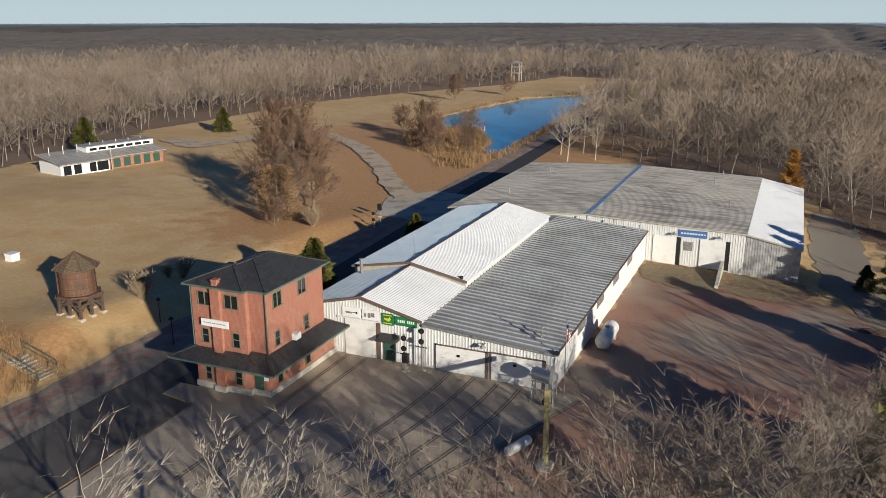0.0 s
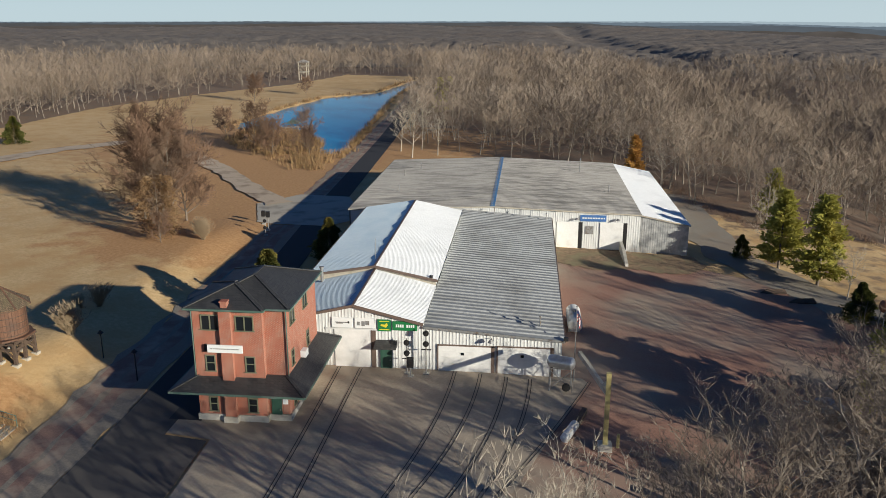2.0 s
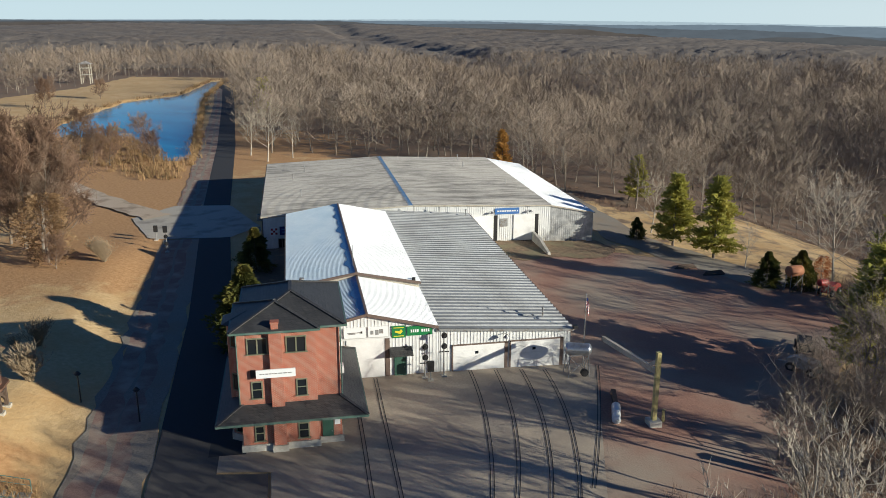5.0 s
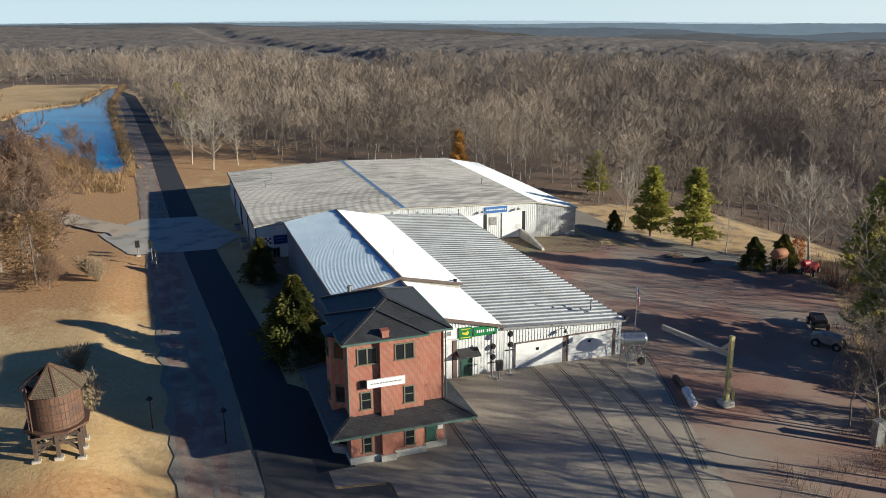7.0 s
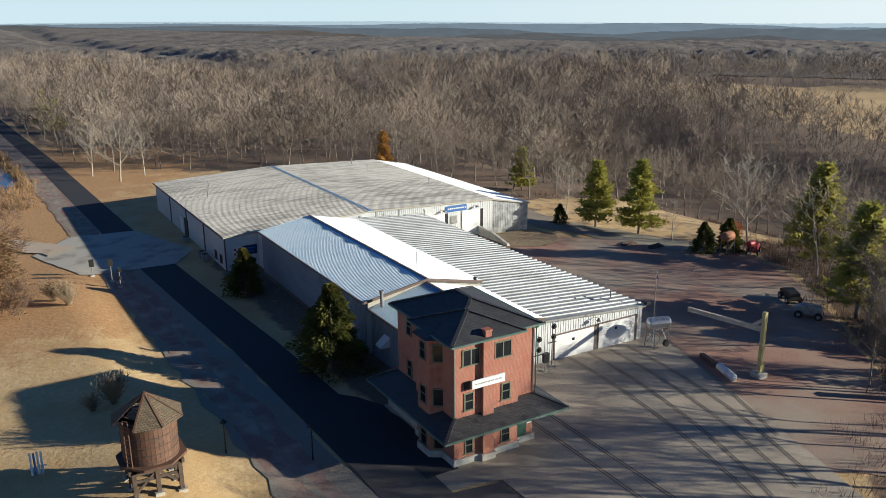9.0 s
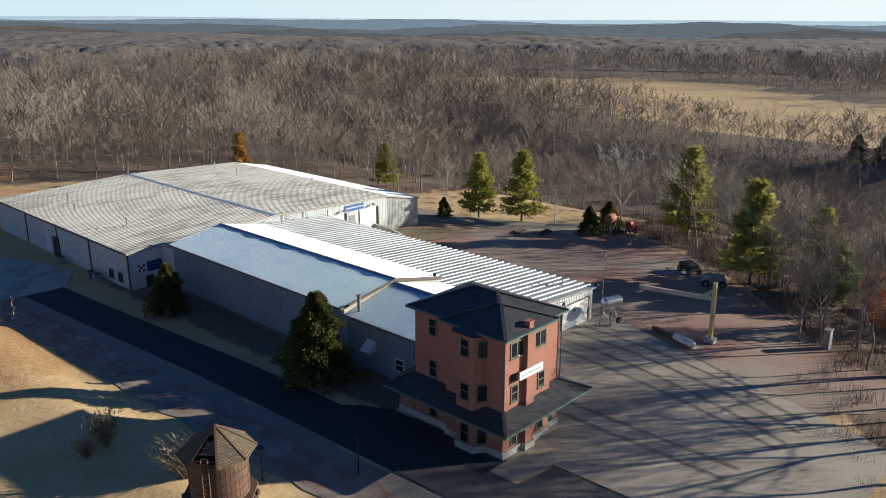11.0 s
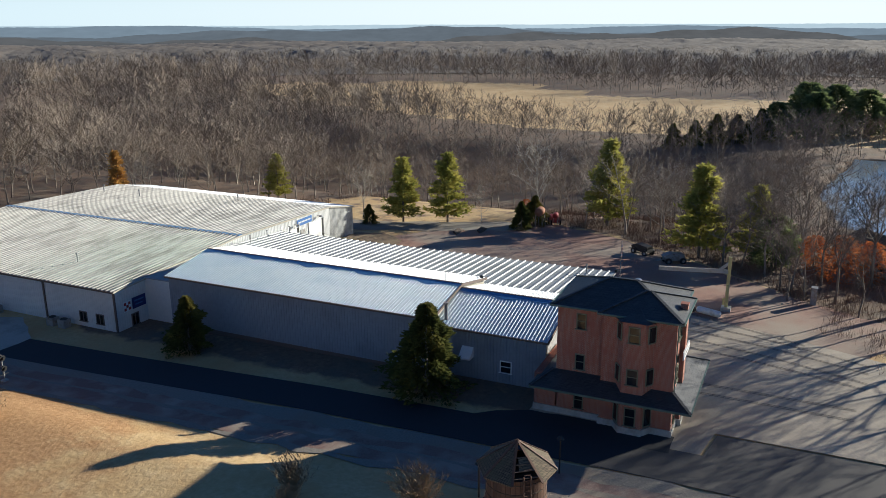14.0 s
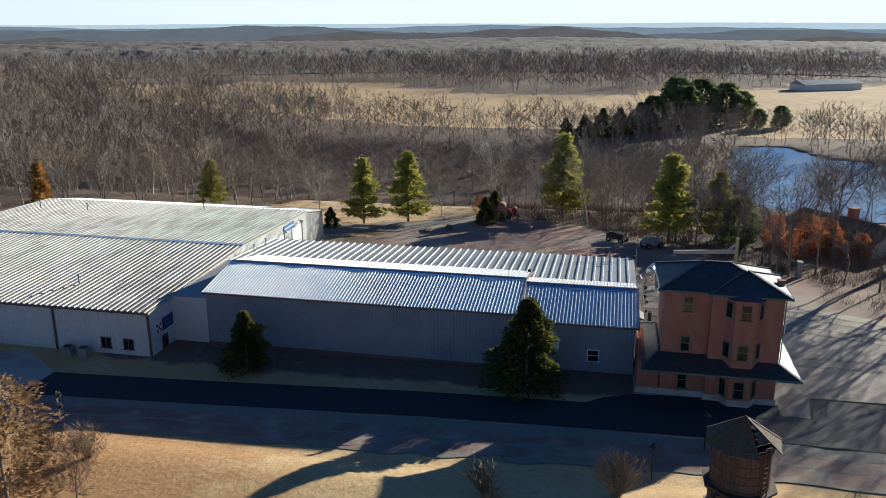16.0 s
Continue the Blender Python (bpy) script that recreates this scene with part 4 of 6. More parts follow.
def warehouse():
    W = thing("warehouse", (-22, 127, -1), "large low steel warehouse with a weathered grey roof", "building")
    part("core", Build().prism([(-44.9, -2), (-3.9, -2.4), (-3.9, 4.05), (-24.5, 4.75), (-44.9, 3.95)], "y", 107.05, 148.3), WHITE_STEEL, W)
    part("core", Build().prism([(-3.85, -2.4), (2.75, -2.6), (2.75, 2.7), (-3.85, 4.0)], "y", 107.08, 147.9), ANNEX_STEEL, W)
    top = gable_top(-45.0, 4.02, -24.5, 4.82, -3.8, 4.1)
    fw = Build().ribbed((-44.95, 107.0, -2.0), (1, 0, 0), 41.1, lambda s: (-44.95 + s, 107.0, top(-44.95 + s)), (0, -1, 0), 0.32, 0.035, 0.6)
    part("front_wall", fw, WHITE_STEEL, W, "cream ribbed steel wall")
    aw = Build().ribbed((-3.8, 107.03, -2.4), (1, 0, 0), 6.6, lambda s: (-3.8 + s, 107.03, 4.02 - 1.3 * s / 6.6), (0, -1, 0), 0.32, 0.03, 0.6)
    part("annex_wall", aw, ANNEX_STEEL, W, "blotched galvanised end wall")
    ww = Build().ribbed((-44.95, 148.3, -1.8), (0, -1, 0), 41.3, lambda s: (-44.95, 148.3 - s, 4.0), (-1, 0, 0), 0.32, 0.035, 0.6)
    part("side_wall", ww, WHITE_STEEL, W, "white ribbed steel side wall")
    west, east, annex = Build(), Build(), Build()
    roof_plane(west, -45.2, 4.05, -24.5, 4.9, 106.8, 148.6, 0.62, 0.10, 0.52)
    roof_plane(east, -3.75, 4.15, -24.5, 4.9, 106.8, 148.6, 0.62, 0.07, 0.6)
    roof_plane(annex, 3.0, 2.78, -3.72, 4.12, 106.8, 148.2, 0.42, 0.03)
    part("roof_sheet", west, GREY_ROOF, W, "weathered grey ribbed roof")
    part("roof_sheet", east, GREY_ROOF, W, "weathered grey ribbed roof")
    part("roof_sheet", annex, WHITE_ROOF, W, "white lower roof")
    part("ridge_cap", Build().beam((-24.5, 106.8, 4.95), (-24.5, 148.6, 4.95), 0.62, 0.06), BLUE_STEEL, W, "blue ridge cap")
    part("gutter", Build().beam((-45.25, 106.8, 3.97), (-45.25, 148.6, 3.97), 0.14, 0.18), BROWN_TRIM, W)
    part("bargeboard", Build().beam((-45.2, 106.78, 3.98), (-24.5, 106.78, 4.83), 0.07, 0.2).beam((-24.5, 106.78, 4.83), (-3.75, 106.78, 4.08), 0.07, 0.2).beam((-3.75, 106.78, 4.03), (3.0, 106.78, 2.7), 0.07, 0.18), PALE_WOOD, W)
    for x0, x1 in ((-15.4, -12.4), (-9.4, -6.2)):
        dr = part("door", Build().box(x0, 106.85, -0.95, x1, 106.95, 2.9), DOOR_WHITE, W, "tall white sliding door")
        part("door_gap", Build().box(x1, 106.88, -0.95, x1 + 0.55, 106.96, 2.9), BLACK_METAL, dr)
        part("rust_stain", Build().box(x0, 106.8, -1.25, x1, 106.95, -0.95), BROWN_TRIM, dr)
    part("vent_panel", Build().box(-11.4, 106.9, 1.2, -10.3, 106.96, 2.4), GREY_STEEL, W)
    for x in (-12.7, -7.0):
        part("wall_lamp", Build().tube((x, 106.95, 3.5), (x, 106.4, 3.55), 0.04, n=5).tube((x, 106.4, 3.6), (x, 106.4, 3.35), 0.12, 0.34, 10), GREY_STEEL, W)
    for y in (117.2, 127.0, 137.5):
        part("downpipe", Build().box(-45.12, y - 0.09, -1.4, -44.98, y + 0.09, 3.9), BROWN_TRIM, W)
    part("downpipe", Build().box(-45.1, 106.9, -1.4, -44.95, 107.1, 3.9), BROWN_TRIM, W)
    for a, c in ((108.8, 109.9), (111.2, 112.3)):
        window(W, "x", a, c, 0.1, 1.2, -44.98, -1, True, BROWN_TRIM)
    window(W, "y", -43.0, -42.0, -0.4, 0.9, 106.97, -1, True, BROWN_TRIM)
    for y0, y1, m in ((126.6, 128.6, BLACK_METAL), (129.4, 131.0, DOOR_WHITE)):
        part("door", Build().box(-45.08, y0, -1.4, -44.98, y1, 2.2), m, W)
    for x, y in ((-39.5, 118), (-40.6, 131), (-38.6, 138), (-10.6, 137), (-10.0, 145), (-7.0, 121)):
        zt = top(x) + 0.05
        part("vent_pipe", Build().tube((x, y, zt), (x, y, zt + 1.0), 0.08, n=8).tube((x, y, zt + 1.0), (x, y, zt + 1.15), 0.14, n=8), GREY_STEEL, W)
    for y in (113.5, 115.2, 124.0):
        ac = thing("condenser_unit", (-46, y, -1), "grey air-conditioning condenser beside the warehouse", "condenser", "condensers by the wall")
        gz = ground_z(-46, y)
        part("casing", Build().box(-46.5, y - 0.5, gz, -45.6, y + 0.5, gz + 0.9), GREY_STEEL, ac)
        part("fan_grille", Build().tube((-46.05, y, gz + 0.9), (-46.05, y, gz + 0.94), 0.38, n=14), BLACK_METAL, ac)


warehouse()


def board(name, x0, x1, z0, z1, y, material, label, bars=None, emblem=None):
    s = thing(name, ((x0 + x1) / 2, y, z0), label, "sign")
    part("board", Build().box(x0, y - 0.04, z0, x1, y + 0.04, z1), material, s)
    for bx0, bx1, bz0, bz1, m in bars or ():
        part("lettering", Build().box(bx0, y - 0.055, bz0, bx1, y - 0.042, bz1), m, s)
    if emblem:
        bd = Build()
        for q in emblem:
            bd.prism(q, "y", y - 0.056, y - 0.042)
        part("emblem", bd, SIGN_YELLOW, s)
    return s


board("wall_sign", -32.75, -31.55, 3.62, 4.72, 61.86, SIGN_GREEN, "green square sign with a yellow emblem", emblem=[[(-32.6, 3.75), (-31.7, 3.75), (-31.7, 3.83), (-32.6, 3.83)], [(-32.6, 4.53), (-31.7, 4.53), (-31.7, 4.6), (-32.6, 4.6)], [(-32.5, 4.15), (-32.0, 3.98), (-31.8, 4.2), (-31.95, 4.42), (-32.1, 4.25), (-32.45, 4.3)]])
board("wall_sign", -31.4, -29.2, 3.75, 4.6, 61.86, SIGN_GREEN, "wide green sign with a white line of lettering", [(-31.1 + 0.19 * i, -30.97 + 0.19 * i, 4.05, 4.32, SIGN_WHITE) for i in range(9) if i != 4])
board("wall_sign", -36.9, -35.05, 3.85, 4.8, 61.86, SIGN_WHITE, "white sign with a dark grey tool outline", [(-36.6, -35.4, 4.3, 4.38, GREY_STEEL), (-36.5, -35.9, 4.2, 4.3, GREY_STEEL), (-35.45, -35.3, 4.25, 4.45, BLACK_METAL)])
board("wall_sign", -34.8, -33.05, 3.85, 4.8, 61.86, SIGN_WHITE, "white sign with a dark grey outline figure", [(-34.6, -34.35, 4.1, 4.45, GREY_STEEL), (-34.2, -33.9, 4.05, 4.5, GREY_STEEL), (-33.85, -33.5, 4.15, 4.55, GREY_STEEL)])
board("wall_sign", -12.2, -8.6, 3.05, 3.95, 106.9, SIGN_BLUE, "faded blue sign with pale lettering on the warehouse", [(-11.9 + 0.36 * i, -11.62 + 0.36 * i, 3.42, 3.62, TANK_WHITE) for i in range(8)] + [(-8.95, -8.8, 3.4, 3.6, SIGN_WHITE)])
board("wall_sign", -42.75, -40.9, 1.4, 2.6, 106.9, SIGN_NAVY, "navy sign with pale lettering on the warehouse", [(-42.5, -41.2, 2.15, 2.3, SIGN_BLUE), (-42.4, -41.4, 1.75, 1.88, SIGN_BLUE)])
chk = board("wall_sign", -44.0, -43.0, 1.4, 2.5, 106.9, SIGN_WHITE, "white sign checked with red squares on the warehouse")
for i in range(3):
    for j in range(3):
        if (i + j) % 2 == 0:
            part("check", Build().box(-43.95 + 0.3 * i, 106.845, 1.5 + 0.3 * j, -43.65 + 0.3 * i, 106.858, 1.8 + 0.3 * j), RED_PAINT, chk)


# ---- yard things ----
def water_tower():
    x, y = -64.2, 56.4
    g = ground_z(x, y)
    T = thing("water_tower", (x, y, g), "old brown wooden railway water tank on timber legs", "water tower")
    z0, z1, r = g + 2.1, g + 4.75, 1.72
    for i in range(40):
        w0, w1 = 2 * math.pi * i / 40, 2 * math.pi * (i + 0.94) / 40
        st = Build()
        k = [(x + rr * math.cos(w), y + rr * math.sin(w)) for rr, w in ((r, w0), (r, w1), (r - 0.08, w1), (r - 0.08, w0))]
        st.prism(k, "z", z0, z1)
        part("stave", st, TANK_WOOD, T)
    part("tank_core", Build().tube((x, y, z0), (x, y, z1 - 0.05), r - 0.06, n=32), OLD_WOOD, T)
    for zz in (2.3, 2.8, 3.3, 3.9, 4.5):
        hoop = Build()
        pts = [(x + (r + 0.02) * math.cos(2 * math.pi * i / 32), y + (r + 0.02) * math.sin(2 * math.pi * i / 32), g + zz) for i in range(33)]
        for a, c in zip(pts, pts[1:]):
            hoop.beam(a, c, 0.02, 0.06)
        part("hoop", hoop, OLD_WOOD, T)
    ring = [(x + 2.28 * math.cos(math.pi * (i + 0.3) / 4), y + 2.28 * math.sin(math.pi * (i + 0.3) / 4), z1 + 0.03) for i in range(8)]
    apex = (x, y, g + 6.35)
    # one roof slope has lost its boards towards the path
    for i in range(8):
        a, c = ring[i], ring[(i + 1) % 8]
        if i == 4:
            lath = Build()
            for k in (0.15, 0.3, 0.45, 0.6):
                p_, q_ = Vector(a).lerp(Vector(apex), k), Vector(c).lerp(Vector(apex), k)
                lath.beam(p_, q_, 0.1, 0.03)
            part("lath", lath, OLD_WOOD, T)
            bd = Build()
            p_, q_ = Vector(a).lerp(Vector(c), 0.25), Vector(a).lerp(Vector(c), 0.95)
            bd.face(p_.lerp(Vector(apex), 0.3), q_.lerp(Vector(apex), 0.28), q_.lerp(Vector(apex), 0.6), p_.lerp(Vector(apex), 0.6))
            part("loose_board", bd, SHAKE, T)
        else:
            dn = Vector((0, 0, -0.07))
            va, vc, vp = Vector(a), Vector(c), Vector(apex)
            sl = Build()
            sl.face(va, vc, vp), sl.face(va + dn, vp + dn, vc + dn), sl.face(va, va + dn, vc + dn, vc)
            part("roof_slope", sl, SHAKE, T, "mossy weathered shake roof slope")
        part("hip_board", Build().beam(a, apex, 0.14, 0.06), TANK_WOOD, T)
    deck = Build()
    oct8 = [(x + 2.2 * math.cos(math.pi * (i + 0.5) / 4), y + 2.2 * math.sin(math.pi * (i + 0.5) / 4)) for i in range(8)]
    deck.prism(oct8, "z", z0 - 0.16, z0)
    part("deck", deck, TANK_WOOD, T, "weathered plank deck under the tank")
    for k in range(5):
        dx = -1.6 + 0.8 * k
        part("joist", Build().beam((x + dx, y - 1.5, z0 - 0.3), (x + dx, y + 1.5, z0 - 0.3), 0.18, 0.28), OLD_WOOD, T)
    legs = [(x + sx * 1.4, y + sy * 1.4) for sx in (-1, 0, 1) for sy in (-1, 0, 1) if (sx, sy) != (0, 0)]
    for a in legs:
        gz = ground_z(*a)
        part("leg", Build().beam((*a, gz - 0.1), (*a, z0 - 0.4), 0.26, 0.26), OLD_WOOD, T)
        part("footing", Build().box(a[0] - 0.28, a[1] - 0.28, gz - 0.2, a[0] + 0.28, a[1] + 0.28, gz + 0.12), PALE_WOOD, T)
    for sx, sy, ex, ey in ((-1, -1, 1, -1), (1, -1, 1, 1), (1, 1, -1, 1), (-1, 1, -1, -1)):
        a, c = (x + 1.4 * sx, y + 1.4 * sy), (x + 1.4 * ex, y + 1.4 * ey)
        mid = ((a[0] + c[0]) / 2, (a[1] + c[1]) / 2)
        part("brace", Build().beam((*a, g + 0.3), (*mid, z0 - 0.5), 0.1, 0.16).beam((*c, g + 0.3), (*mid, z0 - 0.5), 0.1, 0.16), OLD_WOOD, T)
        part("girt", Build().beam((*a, g + 1.1), (*c, g + 1.1), 0.12, 0.2), OLD_WOOD, T)
        part("girt", Build().beam((*a, z0 - 0.45), (*c, z0 - 0.45), 0.2, 0.24), OLD_WOOD, T)
    lad = Build()
    ax, ay = x - 1.5, y - 1.15
    for s in (-0.2, 0.2):
        lad.beam((ax + s * 0.6, ay - s * 0.8, z0), (ax + s * 0.6, ay - s * 0.8, z1 + 0.4), 0.06)
    for k in range(11):
        zz = z0 + 0.25 + 0.32 * k
        lad.beam((ax - 0.12, ay + 0.16, zz), (ax + 0.12, ay - 0.16, zz), 0.04)
    part("ladder", lad, TANK_WOOD, T, "wooden ladder up the tank")


water_tower()


def gallows_post():
    x, y = -13.6, 50.0
    g = ground_z(x, y)
    T = thing("timber_post", (x, y, g), "faded yellow timber post with a long pale arm", "post")
    part("post", Build().box(x - 0.17, y - 0.17, g - 0.2, x + 0.17, y + 0.17, g + 6.2), YELLOW_STEEL, T)
    part("footing", Build().box(x - 0.5, y - 0.5, g - 0.2, x + 0.5, y + 0.5, g + 0.5), LIMESTONE, T)
    a = Vector((x, y, g + 4.55))
    c = Vector((x - 1.6, y + 7.2, g + 4.55))
    part("arm", Build().beam(a, c, 0.28, 0.42), PALE_WOOD, T, "weathered pale timber arm")
    part("knee_brace", Build().beam(a + Vector((0, 0, 1.0)), a.lerp(c, 0.16), 0.16, 0.3), PALE_WOOD, T)
    b2 = thing("bollard", (x + 1.0, y + 0.4, ground_z(x + 1, y)), "short yellow steel bollard beside the post", "bollard")
    part("shaft", Build().tube((x + 1.0, y + 0.4, g - 0.1), (x + 1.0, y + 0.4, g + 1.1), 0.12, n=10), YELLOW_STEEL, b2)


gallows_post()


def tank_along(name, a, c, r, material, label, legs=None):
    a, c = Vector(a), Vector(c)
    u = (c - a).normalized()
    T = thing(name, tuple((a + c) / 2 - Vector((0, 0, r))), label, "tank")
    bd = Build()
    prof = [(0, 0.25), (0.12, 0.62), (0.3, 0.88), (0.5, 1.0)]
    L = (c - a).length
    st = [(s * r, k * r) for s, k in prof] + [(L - s * r, k * r) for s, k in reversed(prof)]
    for (s0, r0), (s1, r1) in zip(st, st[1:]):
        bd.tube(a + u * s0, a + u * s1, r0, r1, 20, caps=False)
    bd.tube(a + u * 0.001, a + u * 0.002, 0.25 * r, n=20), bd.tube(c - u * 0.002, c - u * 0.001, 0.25 * r, n=20)
    part("shell", bd, material, T, smooth=True)
    return T


g = ground_z(-14.7, 75)
t1 = tank_along("propane_tank", (-14.6, 72.6, g + 1.0), (-14.6, 77.6, g + 1.0), 0.75, TANK_WHITE, "large white propane tank beside the shed")
for y in (73.6, 76.6):
    part("saddle", Build().box(-15.2, y - 0.15, g - 0.1, -14.0, y + 0.15, g + 0.5), LIMESTONE, t1)
part("valve_dome", Build().tube((-14.6, 75, g + 1.7), (-14.6, 75, g + 1.95), 0.2, n=10), GREY_STEEL, t1)
g = ground_z(-16, 51.4)
tank_along("culvert_tank", (-16.6, 50.2, g + 0.45), (-15.6, 52.8, g + 0.45), 0.36, TANK_WHITE, "white steel cylinder lying on the gravel")
single("timber_beam", Build().beam((-15.5, 53.0, g + 0.25), (-14.7, 55.6, g + 0.25), 0.4, 0.4), OLD_WOOD, (-15.1, 54.2, g), "dark timber beam lying at the apron edge", "beam")


def tank_stand():
    x, y = -16.6, 59.6
    g = ground_z(x, y)
    T = tank_along("fuel_tank", (x - 1.1, y + 0.3, g + 2.6), (x + 1.2, y - 0.5, g + 2.6), 0.55, SILVER, "silver fuel tank on a steel stand")
    for sx in (-0.8, 0.9):
        for sy in (-0.5, 0.5):
            part("leg", Build().beam((x + sx * 1.15, y + sy * 1.3, g), (x + sx, y + sy, g + 2.2), 0.07), GREY_STEEL, T)
        part("brace", Build().beam((x + sx, y - 0.55, g + 0.5), (x + sx, y + 0.55, g + 2.0), 0.05).beam((x + sx, y + 0.55, g + 0.5), (x + sx, y - 0.55, g + 2.0), 0.05), GREY_STEEL, T)
    part("brace", Build().beam((x - 0.85, y - 0.6, g + 0.4), (x + 0.95, y - 0.55, g + 2.0), 0.05).beam((x + 0.95, y - 0.55, g + 0.4), (x - 0.85, y - 0.6, g + 2.0), 0.05), GREY_STEEL, T)
    part("cradle", Build().beam((x - 0.9, y - 0.5, g + 2.15), (x + 0.95, y - 0.5, g + 2.15), 0.08).beam((x - 0.9, y + 0.5, g + 2.15), (x + 0.95, y + 0.5, g + 2.15), 0.08), GREY_STEEL, T)
    part("hose_reel", Build().tube((x + 0.5, y - 0.9, g + 0.6), (x + 0.5, y - 0.65, g + 0.6), 0.35, n=12), BLACK_METAL, T)


tank_stand()


def flag_pole():
    x, y = -15.3, 61.4
    g = ground_z(x, y)
    T = thing("flag_pole", (x, y, g), "steel flag pole with a limp striped flag", "flag pole")
    part("pole", Build().tube((x, y, g), (x, y, 6.7), 0.06, 0.035, 8).tube((x, y, 6.68), (x, y, 6.8), 0.07, n=8), GREY_STEEL, T)
    for i in range(7):
        fl = Build()
        for k in range(5):
            w0, w1 = 0.07 * math.sin(k * 1.7), 0.07 * math.sin((k + 1) * 1.7)
            xa, xb, za, zb = x + 0.06 * k + 0.05, x + 0.06 * (k + 1) + 0.05, 6.4 - 0.16 * k - 0.14 * i, 6.4 - 0.16 * (k + 1) - 0.14 * i
            fl.face((xa, y + w0, za), (xb, y + w1, zb), (xb, y + w1, zb - 0.14), (xa, y + w0, za - 0.14))
        part("stripe", fl, SIGN_WHITE if i % 2 else RED_PAINT, T)
    part("canton", Build().box(x + 0.05, y - 0.06, 6.12, x + 0.15, y + 0.06, 6.38), SIGN_NAVY, T)


flag_pole()


def rail_signal(x, y, h, kind, label):
    g = ground_z(x, y)
    T = thing("railway_signal", (x, y, g), label, "signal", "railway signals")
    part("mast", Build().tube((x, y, g), (x, y, g + h), 0.06, n=8), GREY_STEEL, T)
    part("foot", Build().box(x - 0.25, y - 0.25, g, x + 0.25, y + 0.25, g + 0.18), LIMESTONE, T)
    if kind == "cross":
        for s in (-1, 1):
            part("blade", Build().beam((x - 0.55, y - 0.08, g + h - 0.25 - 0.35 * s), (x + 0.55, y - 0.08, g + h - 0.25 + 0.35 * s), 0.04, 0.2), SIGN_WHITE, T)
        part("crossbar", Build().beam((x - 0.5, y, g + h - 1.3), (x + 0.5, y, g + h - 1.3), 0.08), BLACK_METAL, T)
        for s in (-0.45, 0.45):
            lamp = part("lamp", Build().tube((x + s, y - 0.2, g + h - 1.3), (x + s, y - 0.12, g + h - 1.3), 0.26, n=14), BLACK_METAL, T)
            part("lens", Build().tube((x + s, y - 0.24, g + h - 1.3), (x + s, y - 0.2, g + h - 1.3), 0.12, n=12), RED_PAINT, lamp)
    elif kind == "heads":
        for k in range(2):
            zz = g + h - 0.3 - 1.0 * k
            head = part("signal_head", Build().tube((x, y - 0.22, zz), (x, y - 0.14, zz), 0.27, n=16), BLACK_METAL, T)
            part("hood", Build().tube((x, y - 0.4, zz), (x, y - 0.22, zz), 0.13, n=10), BLACK_METAL, head)
        part("crossbar", Build().beam((x - 0.45, y, g + h - 1.9), (x + 0.45, y, g + h - 1.9), 0.08), BLACK_METAL, T)
    else:
        part("signal_head", Build().box(x - 0.28, y - 0.25, g + h - 0.9, x + 0.28, y + 0.1, g + h), BLACK_METAL, T)


rail_signal(-28.3, 61.0, 4.3, "heads", "tall black railway signal by the shed")
rail_signal(-30.0, 60.9, 3.4, "heads", "railway signal with round black heads")
rail_signal(-29.6, 60.3, 1.9, "box", "short post with a black lamp box")
rail_signal(-57.9, 107.5, 2.6, "heads", "railway signal with round heads beside the trail")
rail_signal(-58.4, 110.5, 3.0, "box", "short signal post beside the trail")
rail_signal(-60.2, 113.8, 2.2, "box", "small signal post at the road crossing")


def street_lamp(x, y, h):
    g = ground_z(x, y)
    T = thing("lamp_post", (x, y, g), "slim black lamp post beside the trail", "lamp post", "lamp posts")
    part("pole", Build().tube((x, y, g), (x, y, g + h), 0.06, 0.045, 8), BLACK_METAL, T)
    part("head", Build().tube((x, y, g + h), (x, y, g + h + 0.15), 0.12, 0.28, 10).tube((x, y, g + h + 0.15), (x, y, g + h + 0.4), 0.28, 0.06, 10), BLACK_METAL, T)


street_lamp(-53.2, 57.0, 2.6)
street_lamp(-58.4, 61.0, 2.4)


def garden_steps():
    x, y = -60.8, 47.0
    T = thing("garden_steps", (x, y, ground_z(x, y)), "concrete garden steps with green handrails", "steps")
    for k in range(8):
        xx = x + 2.0 - 0.5 * k
        z = ground_z(xx, y)
        part("tread", Build().box(xx - 0.28, y - 1.0, z - 0.2, xx + 0.28, y + 1.0, z + 0.08), LIGHT_CONCRETE, T)
    for s in (-1.1, 1.1):
        a, c = (x + 2.2, y + s), (x - 2.0, y + s)
        za, zc = ground_z(*a), ground_z(*c)
        part("handrail", Build().tube((*a, za + 0.95), (*c, zc + 0.95), 0.035, n=6).tube((*a, za), (*a, za + 0.95), 0.035, n=6).tube((*c, zc), (*c, zc + 0.95), 0.035, n=6).tube((*a, za + 0.5), (*c, zc + 0.5), 0.025, n=6), GREEN_PAINT, T)


garden_steps()
g = ground_z(-88.4, 68.3)
single("utility_box", Build().box(-89.1, 67.7, g - 0.1, -87.9, 68.9, g + 0.9).box(-89.2, 67.6, g + 0.9, -87.8, 69.0, g + 0.98), SIGN_WHITE, (-88.5, 68.3, g), "white utility box on the grass", "utility box")
g = ground_z(-70.6, 62.7)
bx = thing("picket_gate", (-70.6, 62.7, g), "blue-white painted short picket gate", "gate")
for k in range(4):
    part("picket", Build().box(-71.0 + 0.22 * k, 62.66, g, -70.86 + 0.22 * k, 62.72, g + 1.7 - 0.06 * (k % 2)), BLUE_STEEL if k == 1 else SIGN_WHITE, bx)
